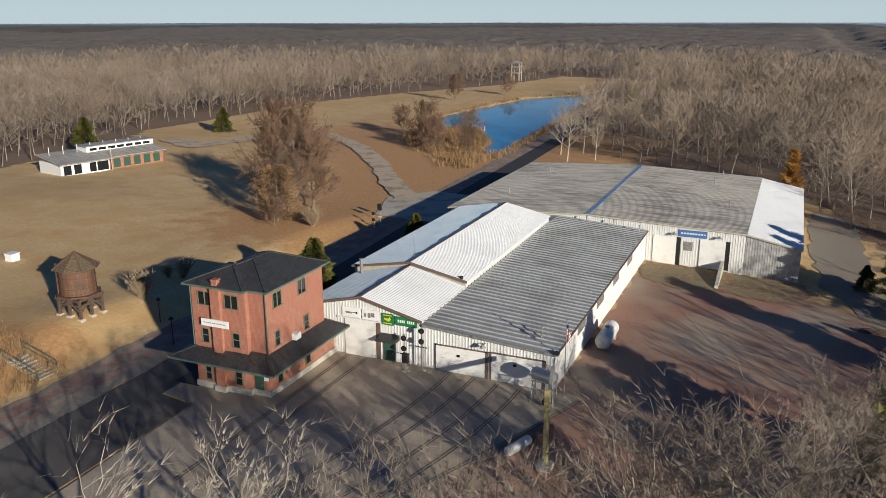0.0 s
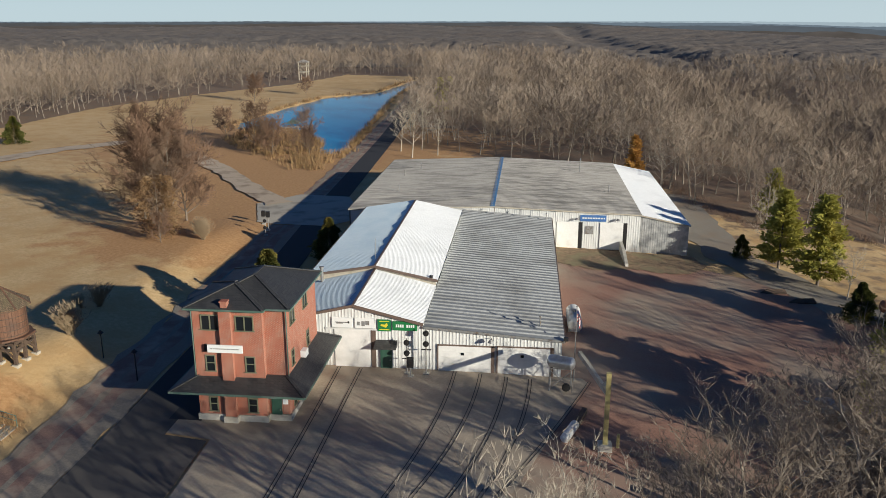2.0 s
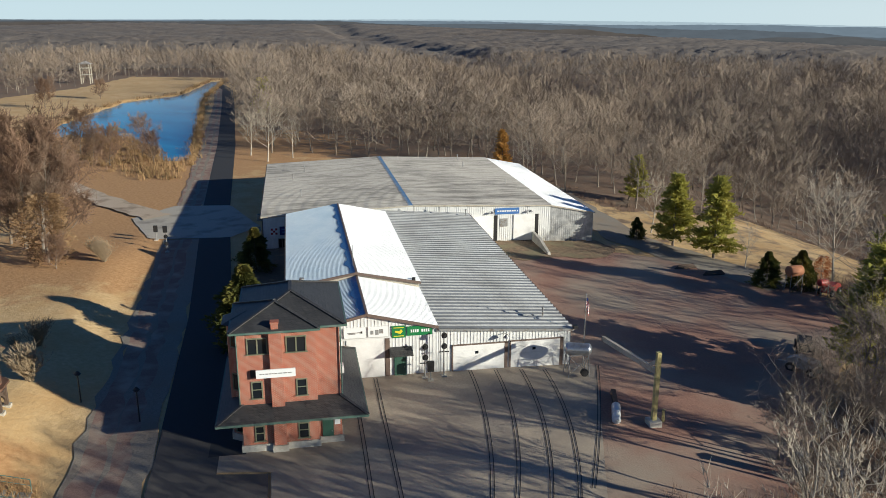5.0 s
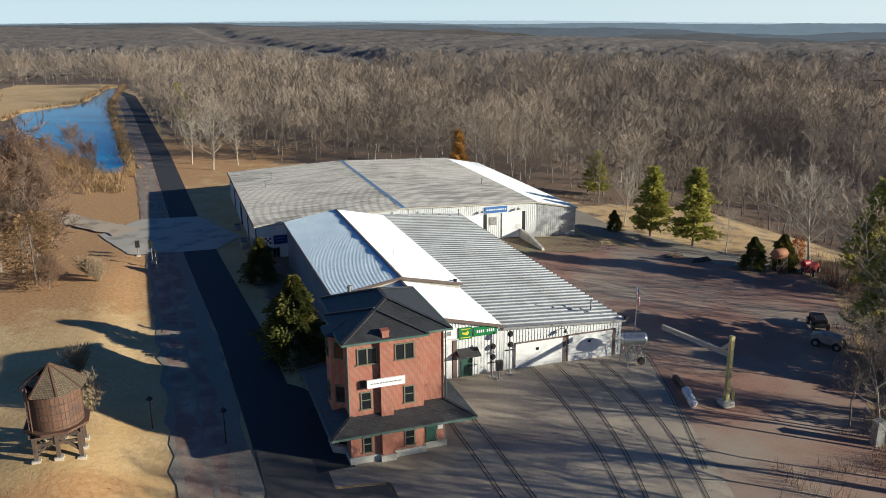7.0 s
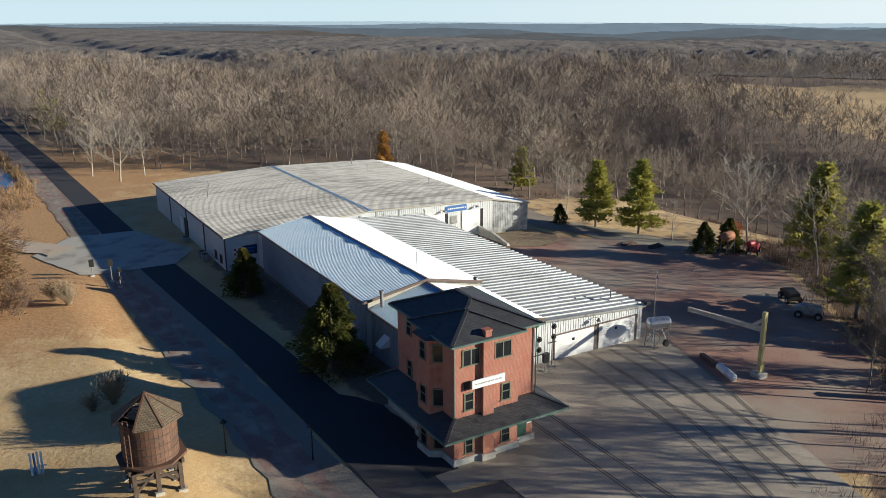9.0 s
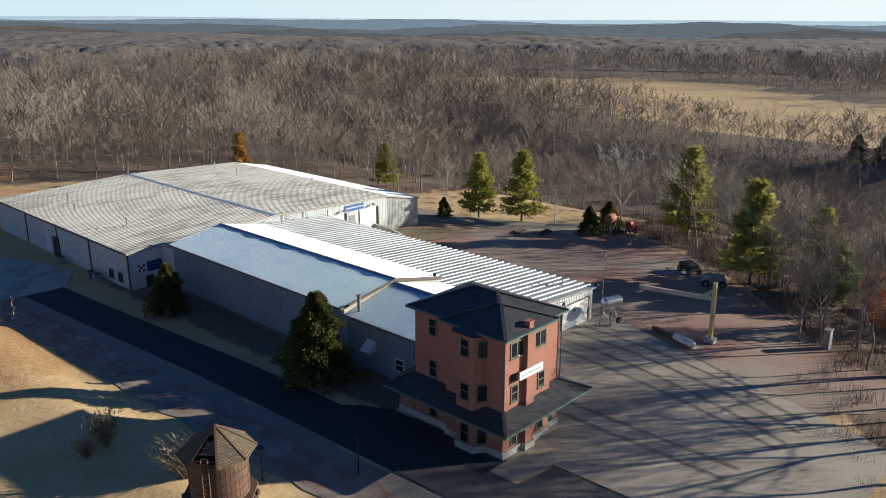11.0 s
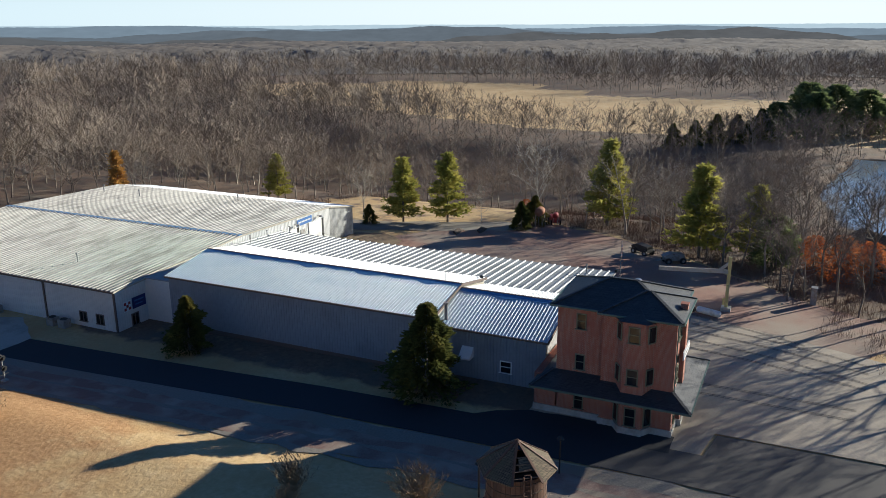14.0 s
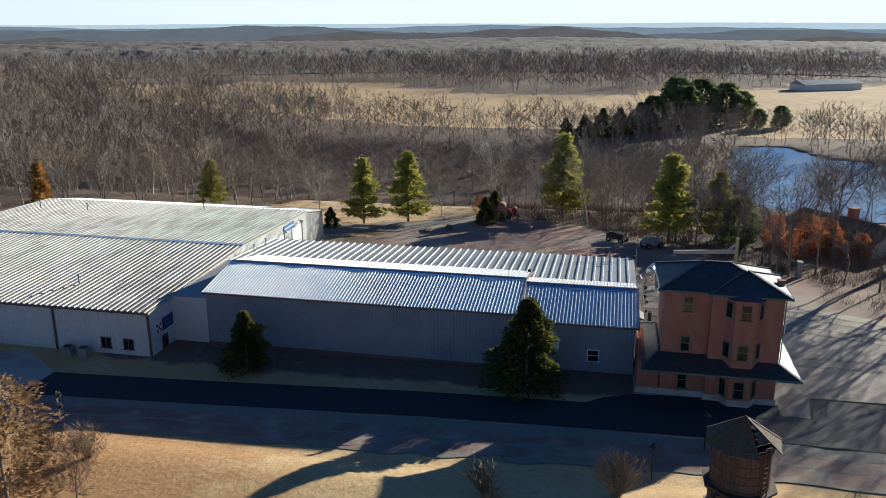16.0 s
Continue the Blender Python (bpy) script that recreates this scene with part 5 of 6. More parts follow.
part("rail", Build().box(-71.1, 62.72, g + 0.5, -70.0, 62.77, g + 0.6), SIGN_WHITE, bx)


def rusty_tank_on_stand(x, y, s, colour, label):
    g = ground_z(x, y)
    T = tank_along("tank_on_stand", (x - 0.9 * s, y, g + 2.2 * s), (x + 0.9 * s, y + 0.2, g + 2.2 * s), 0.55 * s, colour, label)
    for sx in (-0.6, 0.6):
        for sy in (-0.4, 0.4):
            part("leg", Build().beam((x + sx * s * 1.1, y + sy * s * 1.2, g), (x + sx * s, y + sy * s, g + 1.9 * s), 0.08), GREY_STEEL, T)
    part("brace", Build().beam((x - 0.6 * s, y - 0.4 * s, g + 0.3), (x + 0.6 * s, y - 0.4 * s, g + 1.7 * s), 0.05), GREY_STEEL, T)


RUST_ORANGE = mat("rust_orange", (0.45, 0.2, 0.1), (0.33, 0.13, 0.065), 5, 1, (0.24, 0.1, 0.06), 0.8, bump=0.2)
rusty_tank_on_stand(19.6, 82.0, 1.25, RUST_ORANGE, "rusty orange tank on a tall stand")
rusty_tank_on_stand(22.4, 80.2, 0.8, RED_PAINT, "dark red tank on a short stand")


def implement(x, y, rot, colour, label):
    g = ground_z(x, y)
    T = thing("farm_machine", (0, 0, 0), label, "farm machine", "old machines at the wood edge")
    body = part("body", Build().prism([(-1.4, 0.5), (1.4, 0.5), (1.6, 1.1), (0.7, 1.5), (-1.2, 1.35)], "y", -0.6, 0.6), colour, T)
    for sx in (-1.0, 1.0):
        for sy in (-0.75, 0.75):
            wheel = part("wheel", Build().tube((sx, sy - 0.1, 0.45), (sx, sy + 0.1, 0.45), 0.45, n=16), BLACK_METAL, T)
            part("rim", Build().tube((sx, sy - 0.12, 0.45), (sx, sy + 0.12, 0.45), 0.2, n=12), GREY_STEEL, wheel)
    part("drawbar", Build().beam((1.4, 0, 0.6), (2.6, 0, 0.45), 0.1), GREY_STEEL, T)
    T.matrix_basis = pose(x, y, g, 0, 0, rot)


implement(24.0, 81.0, 30, RED_PAINT, "old red farm machine at the wood edge")
implement(8.6, 63.4, 60, BLACK_METAL, "old grey farm machine beside the gravel")
implement(5.4, 58.6, 120, GREY_STEEL, "old dull grey trailer beside the gravel")
g = ground_z(-6.9, 101)
single("retaining_wall", Build().prism([(98.8, g - 0.3), (102.6, g - 0.3), (106.8, g - 0.3), (106.8, g + 1.4), (103.0, g + 1.2), (99.2, g + 0.4)], "x", -6.6, -6.2), LIMESTONE, (-6.4, 102, g), "low concrete ramp wall at the loading doors", "wall")
g = ground_z(-6.6, 41.3)
mt = thing("utility_pedestal", (-6.6, 41.3, g), "grey metal utility pedestal at the wood edge", "utility box")
part("cabinet", Build().box(-7.0, 41.0, g - 0.1, -6.2, 41.6, g + 2.0), GREY_STEEL, mt)
part("lid", Build().box(-7.05, 40.95, g + 2.0, -6.15, 41.65, g + 2.08), GREY_STEEL, mt)
for bx_, by_ in ((10.5, 92.5), (13.0, 89.5)):
    g = ground_z(bx_, by_)
    lg = Build()
    for k in range(4):
        lg.tube((bx_ - 1.6 + 0.3 * k, by_ - 0.3 + 0.25 * k, g + 0.15 + 0.04 * k), (bx_ + 1.5, by_ + 0.3 * k - 0.2, g + 0.17 + 0.05 * k), 0.14, 0.12, 7)
    single("log_pile", lg, OLD_WOOD, (bx_, by_, g), "small pile of weathered logs", "logs", "log piles")


# ---- the long low house, far field things ----
def long_house():
    H = thing("long_house", (0, 0, 0), "long low white and brick house with a curved grey roof", "house")
    # built along its own x axis, front towards -y
    part("wall", Build().box(0, 0, -0.5, 12, 9, 2.9), SIGN_WHITE, H, "white rendered wing")
    part("wall", Build().box(12, 0.6, -0.5, 27, 9, 3.0), BRICK, H, "brick wing")
    rf = Build()
    rf.prism([(-0.8, 2.9), (9.5, 4.4), (9.5, 4.2), (-0.8, 2.7)], "x", -0.5, 12.5)
    part("roof", rf, GREY_ROOF, H, "grey metal roof")
    rf = Build().prism([(-0.2, 3.0), (5, 4.0), (9.5, 4.0), (9.5, 3.8), (-0.2, 2.8)], "x", 12.5, 27.5)
    part("roof", rf, GREY_ROOF, H, "grey metal roof")
    cl = Build().box(9.5, 5, 3.9, 27.5, 9.3, 5.2)
    part("clerestory", cl, SIGN_WHITE, H, "white clerestory band with dark windows")
    part("clerestory_roof", Build().box(9.2, 4.7, 5.2, 27.8, 9.6, 5.38), GREY_ROOF, H)
    for k in range(7):
        part("pane", Build().box(10.3 + 2.4 * k, 4.97, 4.2, 12.1 + 2.4 * k, 5.03, 4.8), GLASS, H)
    for xx, w in ((0.7, 1.8), (3.2, 1.8), (7.0, 1.6), (8.9, 1.6), (10.4, 1.3)):
        part("window", Build().box(xx, -0.05, 0.3, xx + w, 0.05, 2.4), GLASS, H)
    for k in range(5):
        part("window", Build().box(13.4 + 2.7 * k, 0.55, 0.3, 15.2 + 2.7 * k, 0.65, 2.4), DARK_GREEN, H)
    for k in range(8):
        part("vent_pipe", Build().tube((1.5 + 3.4 * k, 7, 4.0), (1.5 + 3.4 * k, 7, 6.0), 0.07, n=6), SIGN_WHITE, H)
    part("chimney_pipe", Build().tube((12.2, -0.6, -0.5), (12.2, -0.6, 5.4), 0.09, n=6), PALE_WOOD, H)
    H.matrix_basis = pose(-132.7, 116.0, ground_z(-132, 128), 0, 0, 77) @ Matrix.Scale(0.89, 4)


long_house()


def viewing_platform():
    g = WATER_Z
    T = thing("dock_pavilion", (-86, 220.5, g), "small wooden dock with a green pavilion roof on the pond", "dock")
    part("deck", Build().box(-90, 219, g + 0.4, -82, 222, g + 0.6), PALE_WOOD, T)
    for k in range(5):
        for yy in (219.2, 221.8):
            part("post", Build().box(-89.9 + 1.9 * k, yy - 0.08, g - 1, -89.74 + 1.9 * k, yy + 0.08, g + 1.6), PALE_WOOD, T)
    for yy in (219.2, 221.8):
        part("rail", Build().box(-90, yy - 0.04, g + 1.5, -82, yy + 0.04, g + 1.62), PALE_WOOD, T)
    rf = Build()
    hip(rf, -88, 219, -84, 222.4, g + 2.6, -86.4, 220.7, -85.6, 220.7, g + 3.6)
    part("roof", rf, GREEN_PAINT, T)
    x, y = -134, 408
    z = ground_z(x, y)
    O = thing("observation_tower", (x, y, z), "pale timber observation tower at the far field", "tower")
    for sx in (-2, 2):
        for sy in (-2, 2):
            part("post", Build().box(x + sx - 0.2, y + sy - 0.2, z, x + sx + 0.2, y + sy + 0.2, z + 9), PALE_WOOD, O)
    for zz in (4, 7):
        part("platform", Build().box(x - 2.4, y - 2.4, z + zz, x + 2.4, y + 2.4, z + zz + 0.3), PALE_WOOD, O)
    rf = Build()
    hip(rf, x - 2.8, y - 2.8, x + 2.8, y + 2.8, z + 9, x - 0.2, y, x + 0.2, y, z + 10.4)
    part("roof", rf, GREY_ROOF, O)
    x, y = 306, -32
    z = ground_z(x, y)
    F = thing("far_shed", (0, 0, 0), "long white-roofed farm shed on the far field", "shed")
    part("wall", Build().box(-16, -5, -1, 16, 5, 3.0), WHITE_STEEL, F)
    part("roof", Build().prism([(-5.5, 2.9), (0, 4.6), (5.5, 2.9)], "x", -16.5, 16.5), GALV, F)
    F.matrix_basis = pose(x, y, z, 0, 0, -62)


viewing_platform()


def bungalow():
    """A low house among the oaks east of the yard, built along its own x axis."""
    H = thing("bungalow", (0, 0, 0), "low tan house with a brown roof and brick chimney", "house")
    part("wall", Build().box(-7, -4, -1.2, 7, 4, 2.7), PALE_WOOD, H, "tan boarded walls")
    rf = Build().prism([(-4.8, 2.55), (0, 4.3), (4.8, 2.55), (4.8, 2.4), (0, 4.12), (-4.8, 2.4)], "x", -7.6, 7.6)
    part("roof", rf, SHAKE, H, "low brown shingled gable roof")
    for sx in (-7, 7):
        part("gable", Build().prism([(-4, 2.7), (0, 4.1), (4, 2.7)], "x", sx - 0.1 * (sx > 0), sx + 0.1 * (sx < 0)), PALE_WOOD, H)
    part("chimney", Build().box(-0.6, -1.6, 2.6, 0.6, -0.6, 5.4).box(-0.7, -1.7, 5.4, 0.7, -0.5, 5.55), BRICK, H, "brown brick chimney")
    for x0 in (-5.2, -1.2, 3.2):
        window(H, "y", x0, x0 + 1.4, 0.6, 1.8, -4.0, -1, True, BROWN_TRIM)
        window(H, "y", x0, x0 + 1.4, 0.6, 1.8, 4.0, 1, True, BROWN_TRIM)
    part("door", Build().box(1.2, 4.0, -0.6, 2.1, 4.06, 1.5), BROWN_TRIM, H)
    H.matrix_basis = pose(13.5, 31, ground_z(13.5, 31), 0, 0, 40)


bungalow()


# ---- trees ----
def segs_arrays(segs, sides, twig_w=0.0):
    """Prisms round the pieces; with twig_w, thin blades instead."""
    V, F = [], []
    for p, q, r0, r1, lv in segs:
        d = q - p
        if d.length < 1e-4:
            continue
        a = d.cross(Vector((0.31, 0.77, 0.55)))
        a = a.normalized() if a.length > 1e-5 else Vector((1, 0, 0))
        c = d.cross(a).normalized()
        k = len(V)
        if twig_w:
            V += [p + a * twig_w, p - a * twig_w, q]
            F.append((k, k + 1, k + 2))
            continue
        for base, r in ((p, r0), (q, r1)):
            for i in range(sides):
                w = 2 * math.pi * i / sides
                V.append(base + a * (r * math.cos(w)) + c * (r * math.sin(w)))
        for i in range(sides):
            j = (i + 1) % sides
            F.append((k + i, k + j, k + sides + j))
            F.append((k + i, k + sides + j, k + sides + i))
    return np.array([tuple(v) for v in V], dtype=np.float32).reshape(-1, 3), np.array(F, dtype=np.int32).reshape(-1, 3)


def bare_tree(seed, h, limbs, branches, twigs, sub, limb_sides, tw, width=0.34, blade=False, low=0.28, stout=0.016, flare=0.0, limb_r=0.0024, flat_branches=0.0):
    """A leafless tree: trunk, limbs that curve up, branches and blades for twigs. Wood and crown arrays."""
    rnd = random.Random(seed)
    wood, thin, fine = [], [], []
    p, d, r = Vector((0, 0, -0.3)), Vector((rnd.gauss(0, 0.04), rnd.gauss(0, 0.04), 1)).normalized(), h * stout
    line = [(p, r)]
    for i in range(6):
        d = (d + Vector((rnd.gauss(0, 0.07), rnd.gauss(0, 0.07), 0.1))).normalized()
        q = p + d * h * 0.76 / 6
        wood.append((p, q, r, r * 0.74, 0))
        p, r = q, r * 0.74
        line.append((p, r))

    def on_trunk(t):
        k = min(5, int(t * 6))
        f = t * 6 - k
        return line[k][0].lerp(line[k + 1][0], f), line[k][1] * (1 - f) + line[k + 1][1] * f
    turn = rnd.uniform(0, 6.28)
    for i in range(limbs):
        t = low + (0.99 - low) * (i + rnd.random()) / limbs
        p, r = on_trunk(t)
        turn += 2.4 + rnd.gauss(0, 0.4)
        lean = 1.3 + flare - 0.85 * t + rnd.gauss(0, 0.12)
        d = Vector((math.cos(turn) * math.sin(lean), math.sin(turn) * math.sin(lean), math.cos(lean)))
        L = h * width * (1.18 - 0.75 * abs(t - 0.5)) * rnd.uniform(0.75, 1.15) * (0.62 if t > 0.85 else 1)
        r = max(r * 0.55, h * limb_r)
        nodes = [p]
        for k in range(3):
            d = (d + Vector((rnd.gauss(0, 0.16), rnd.gauss(0, 0.16), 0.16 + rnd.gauss(0, 0.08)))).normalized()
            q = p + d * L / 3
            wood.append((p, q, r, r * 0.62, 1)) if not blade else thin.append((p, q, 0, 0, 1))
            p, r = q, r * 0.62
            nodes.append(p)
        for j in range(branches):
            s = 0.25 + 0.75 * (j + rnd.random()) / branches
            k = min(2, int(s * 3))
            b0 = nodes[k].lerp(nodes[k + 1], s * 3 - k)
            ax = (nodes[k + 1] - nodes[k]).normalized()
            bd_ = (ax * 0.75 + Vector((rnd.gauss(0, 0.6), rnd.gauss(0, 0.6), rnd.gauss(0.25, 0.4)))).normalized()
            BL = L * rnd.uniform(0.28, 0.5)
            b1 = b0 + bd_ * BL * 0.5
            bd2 = (bd_ + Vector((rnd.gauss(0, 0.25), rnd.gauss(0, 0.25), 0.15))).normalized()
            b2 = b1 + bd2 * BL * 0.5
            if blade:
                thin.append((b0, b2, 0, 0, 2))
            else:
                rb = h * 0.0013
                thin += [(b0, b1, rb, rb * 0.7, 2), (b1, b2, rb * 0.7, rb * 0.3, 2)]
            for m in range(twigs):
                u = rnd.uniform(0.15, 1.0)
                a0 = b0.lerp(b1, u * 2) if u < 0.5 else b1.lerp(b2, u * 2 - 1)
                td = (bd2 * 0.7 + Vector((rnd.gauss(0, 0.55), rnd.gauss(0, 0.55), rnd.gauss(0.2, 0.45)))).normalized()
                TL = BL * rnd.uniform(0.3, 0.65)
                a1 = a0 + td * TL
                fine.append((a0, a1, 0, 0, 9))
                for _ in range(sub):
                    c0 = a0.lerp(a1, rnd.uniform(0.2, 0.8))
                    cd = (td + Vector((rnd.gauss(0, 0.6), rnd.gauss(0, 0.6), rnd.gauss(0.1, 0.5)))).normalized()
                    fine.append((c0, c0 + cd * TL * rnd.uniform(0.35, 0.7), 0, 0, 9))
    parts = []
    if blade or flat_branches:
        parts.append(segs_arrays(thin, 3, flat_branches or tw * 1.5))
    else:
        parts.append(segs_arrays(thin, 3))
    parts.append(segs_arrays(fine, 3, tw))
    return segs_arrays(wood, limb_sides), join(parts)


def join(parts):
    V, F, k = [], [], 0
    for v, f in parts:
        if len(v):
            V.append(v), F.append(f + k)
            k += len(v)
    return np.concatenate(V), np.concatenate(F)


def tree_thing(name, wood, crown, wood_mat, crown_mat, x, y, s, rot, label, category="tree", group="", z=None):
    T = thing(name, (0, 0, 0), label, category, group)
    t = new("trunk", fast_mesh("trunk", *wood, wood_mat))
    c = new("crown", fast_mesh("crown", *crown, crown_mat))
    t.parent = c.parent = T
    T.matrix_basis = pose(x, y, ground_z(x, y) if z is None else z, 0, 0, rot) @ Matrix.Scale(s, 4)
    return T


def place(T, x, y, s, rot, label=""):
    c = copy_thing(T, pose(x, y, ground_z(x, y), 0, 0, rot))
    c.scale = (s, s, s)
    if label:
        c["label"] = label
    return c


def forked_tree(seed, h):
    """A leafless hardwood: a short bole that forks again and again into crooked limbs and fine twigs."""
    rnd = random.Random(seed)
    wood, shoots, fine = [], [], []

    def grow(p, d, length, r, level):
        k = (5, 5, 4, 4, 3, 1)[level]
        for i in range(k):
            bend = (0.05, 0.17, 0.24, 0.28, 0.3, 0.3)[level]
            d = (d + Vector((rnd.gauss(0, bend), rnd.gauss(0, bend), rnd.gauss(0.07, bend * 0.6)))).normalized()
            q = p + d * length / k
            r1 = r * (1 - 0.42 / k)
            if level < 3:
                wood.append((p, q, r, r1, level))
            elif level == 3:
                shoots.append((p, q, r, r1, level))
            else:
                fine.append((p, q, 0, 0, level))
            p, r = q, r1
            if 0 < level < 5 and i < k - 1 and rnd.random() < (0, 0.75, 0.85, 0.95, 1.0)[level]:
                fork(p, d, length * rnd.uniform(0.45, 0.68), r * 0.55, level + 1, rnd.uniform(0.6, 1.1))
        if level < 5:
            for _ in range(3 if level == 0 else 2):
                fork(p, d, length * (rnd.uniform(0.75, 1.0) if level == 0 else rnd.uniform(0.5, 0.72)), r * 0.74, level + 1, rnd.uniform(0.32, 0.75))

    def fork(p, d, length, r, level, lean):
        side = d.cross(Vector((rnd.gauss(0, 1), rnd.gauss(0, 1), rnd.gauss(0, 1)))).normalized()
        if level == 5:
            for _ in range(2):
                e = (d + Vector((rnd.gauss(0, 0.5), rnd.gauss(0, 0.5), rnd.gauss(0.15, 0.4)))).normalized()
                fine.append((p, p + e * length * rnd.uniform(0.5, 1.1), 0, 0, 5))
        grow(p, (d * math.cos(lean) + side * math.sin(lean) + Vector((0, 0, 0.08))).normalized(), length, r, level)

    grow(Vector((0, 0, -0.3)), Vector((rnd.gauss(0, 0.05), rnd.gauss(0, 0.05), 1)).normalized(), h * 0.44, h * 0.0135, 0)
    top = max(q.z for _, q, *_ in fine)
    f = h / top
    scaled = [[(p * f, q * f, r0, r1, lv) for p, q, r0, r1, lv in part_] for part_ in (wood, shoots, fine)]
    return segs_arrays(scaled[0], 5), join([segs_arrays(scaled[1], 3), segs_arrays(scaled[2], 3, h * 0.0008)])


HIGH = [forked_tree(11 + i, 10.0) for i in range(3)]
MID = [bare_tree(31 + i, 13.0, 13, 6, 7, 1, 4, 0.016, 0.40, stout=0.015, flare=0.22, limb_r=0.0036, flat_branches=0.03) for i in range(4)]
LOW = [bare_tree(51 + i, 13.0, 10, 5, 9, 0, 3, 0.035, 0.43, low=0.26, stout=0.014, flare=0.28, limb_r=0.0042, flat_branches=0.055) for i in range(4)]
FAR = [bare_tree(71 + i, 12.0, 9, 4, 4, 0, 3, 0.055, 0.46, blade=True, low=0.2, stout=0.012, flare=0.35) for i in range(4)]


def merged(kinds, places):
    """All wood and all crowns of many trees, as two pairs of arrays."""
    out = []
    for part_i in (0, 1):
        V, F, k = [], [], 0
        for kind, x, y, z, s, rot in places:
            v, f = kinds[kind][part_i]
            c, sn = math.cos(rot), math.sin(rot)
            w = np.empty_like(v)
            w[:, 0], w[:, 1], w[:, 2] = (v[:, 0] * c - v[:, 1] * sn) * s + x, (v[:, 0] * sn + v[:, 1] * c) * s + y, v[:, 2] * s + z
            V.append(w), F.append(f + k)
            k += len(v)
        out.append((np.concatenate(V), np.concatenate(F)))
    return out


rnd = random.Random(77)
# pale bare trees in front of the apron
FRONT = [(-21.6, 19.6, 17.9), (-18.6, 22.4, 15.8), (12.0, 36.0, 16.0), (-13.1, 23.1, 17.6), (-10.0, 23.0, 17.8), (-7.4, 23.4, 17.2), (-5.0, 24.2, 17.6), (-2.3, 29.3, 19.0), (-0.3, 28.4, 19.2),
         (3.8, 35.0, 17.4), (-9.5, 36.8, 9.5), (-5.0, 39.0, 12.5), (-2.4, 45.0, 10.0), (3.8, 47.0, 12.5), (6.5, 52.5, 13.0), (-11.8, 33.5, 10.5), (2.5, 40.5, 13.0), (8.0, 46.0, 14.0), (10.5, 55.0, 11.0), (-6.5, 44.0, 7.5)]
protos = []
for i, (wood, crown) in enumerate(HIGH):
    x, y, h = FRONT[i]
    protos.append(tree_thing("bare_tree", wood, crown, PALE_BARK, PALE_BARK, x, y, h / 10, 40 * i, "pale leafless tree with fine spreading twigs", group="bare trees by the apron"))
greys = []
for i, (wood, crown) in enumerate(HIGH):
    x, y, h = FRONT[3 + i]
    greys.append(tree_thing("bare_tree", wood, crown, BARK, GREY_TWIG, x, y, h / 10, 25 + 80 * i, "grey leafless tree with fine twigs", group="bare trees by the apron"))
for i, (x, y, h) in enumerate(FRONT[6:]):
    place(greys[i % 3], x, y, h / 10, rnd.uniform(0, 360))

# the wood below the walk, whose shadows streak the yard
for i in range(20):
    x, y = 26 + 9.5 * (i % 4) + rnd.uniform(-3.5, 3.5), -22 + 10 * (i // 4) + rnd.uniform(-3.5, 3.5)
    place(greys[i % 3], x, y, rnd.uniform(1.0, 1.35), rnd.uniform(0, 360))

# woods: separate trees along the edge, one mass behind
def wooded(x, y):
    return not (inside(CLEAR, [x], [y])[0] or inside(FIELD_EAST, [x], [y])[0] or inside(POND_EAST, [x], [y])[0])


def near_walk(x, y):
    return min(math.hypot(x - e[0], y - e[1]) for _, e, _, _ in PATH[::3]) < 24


edge_trees, mass, far = [], [], []
step = 6.4
for iy in range(-40, 125):
    for ix in range(-70, 125):
        x, y = ix * step + rnd.uniform(-2.6, 2.6), iy * step + rnd.uniform(-2.6, 2.6)
        d = math.hypot(x + 45, y - 60)
        ang = math.degrees(math.atan2(x + 45, y - 60))
        if d > 620 or ang < -62 or ang > 118 or near_walk(x, y) or not wooded(x, y):
            continue
        if (y < 30 and x < -5) or (x < 26 and y < 54 and rnd.random() < (0.8 if x < 8 else 0.45)):
            continue
        s = rnd.uniform(0.75, 1.2)
        if 24 < x < 60 and -20 < y < 150:
            s *= 0.88
        if 60 <= x < 148 and -30 < y < 150:
            s *= 0.74
        if math.hypot(x - 13, y - 31) < 11:
            continue
        if d < 118 and x > -20:
            edge_trees.append((x, y, s))
        elif d < 270:
            mass.append((rnd.randrange(4), x, y, s))
        elif rnd.random() < 0.56 - 0.24 * (d > 450):
            far.append((rnd.randrange(4), x, y, s * 1.06))

mid_protos = []
for i, (wood, crown) in enumerate(MID):
    x, y, s = edge_trees[i]
    mid_protos.append(tree_thing("woodland_tree", wood, crown, LIT_BARK, TWIG, x, y, s, 30 * i, "grey-brown leafless tree at the wood edge", group="trees of the wood edge"))
for i, (x, y, s) in enumerate(edge_trees[4:280]):
    place(mid_protos[i % 4], x, y, s, rnd.uniform(0, 360))
for x, y, s in edge_trees[280:]:
    mass.append((rnd.randrange(4), x, y, s))


def forest(name, kinds, items, label):
    zs = land(np.array([q[1] for q in items]), np.array([q[2] for q in items]))
    w, c = merged(kinds, [(k, x, y, float(z), s, rnd.uniform(0, 6.28)) for (k, x, y, s), z in zip(items, zs)])
    T = thing(name, (0, 0, 0), label, "woods", kind="stuff")
    a, e = new("trunks", fast_mesh("trunks", *w, LIT_BARK)), new("crowns", fast_mesh("crowns", *c, TWIG))
    a.parent = e.parent = T
    for o in (a, e):
        tagged(o, kind="stuff")


forest("woods", LOW, mass, "dense leafless grey-brown woods")
forest("far_woods", FAR, far, "distant leafless woods")

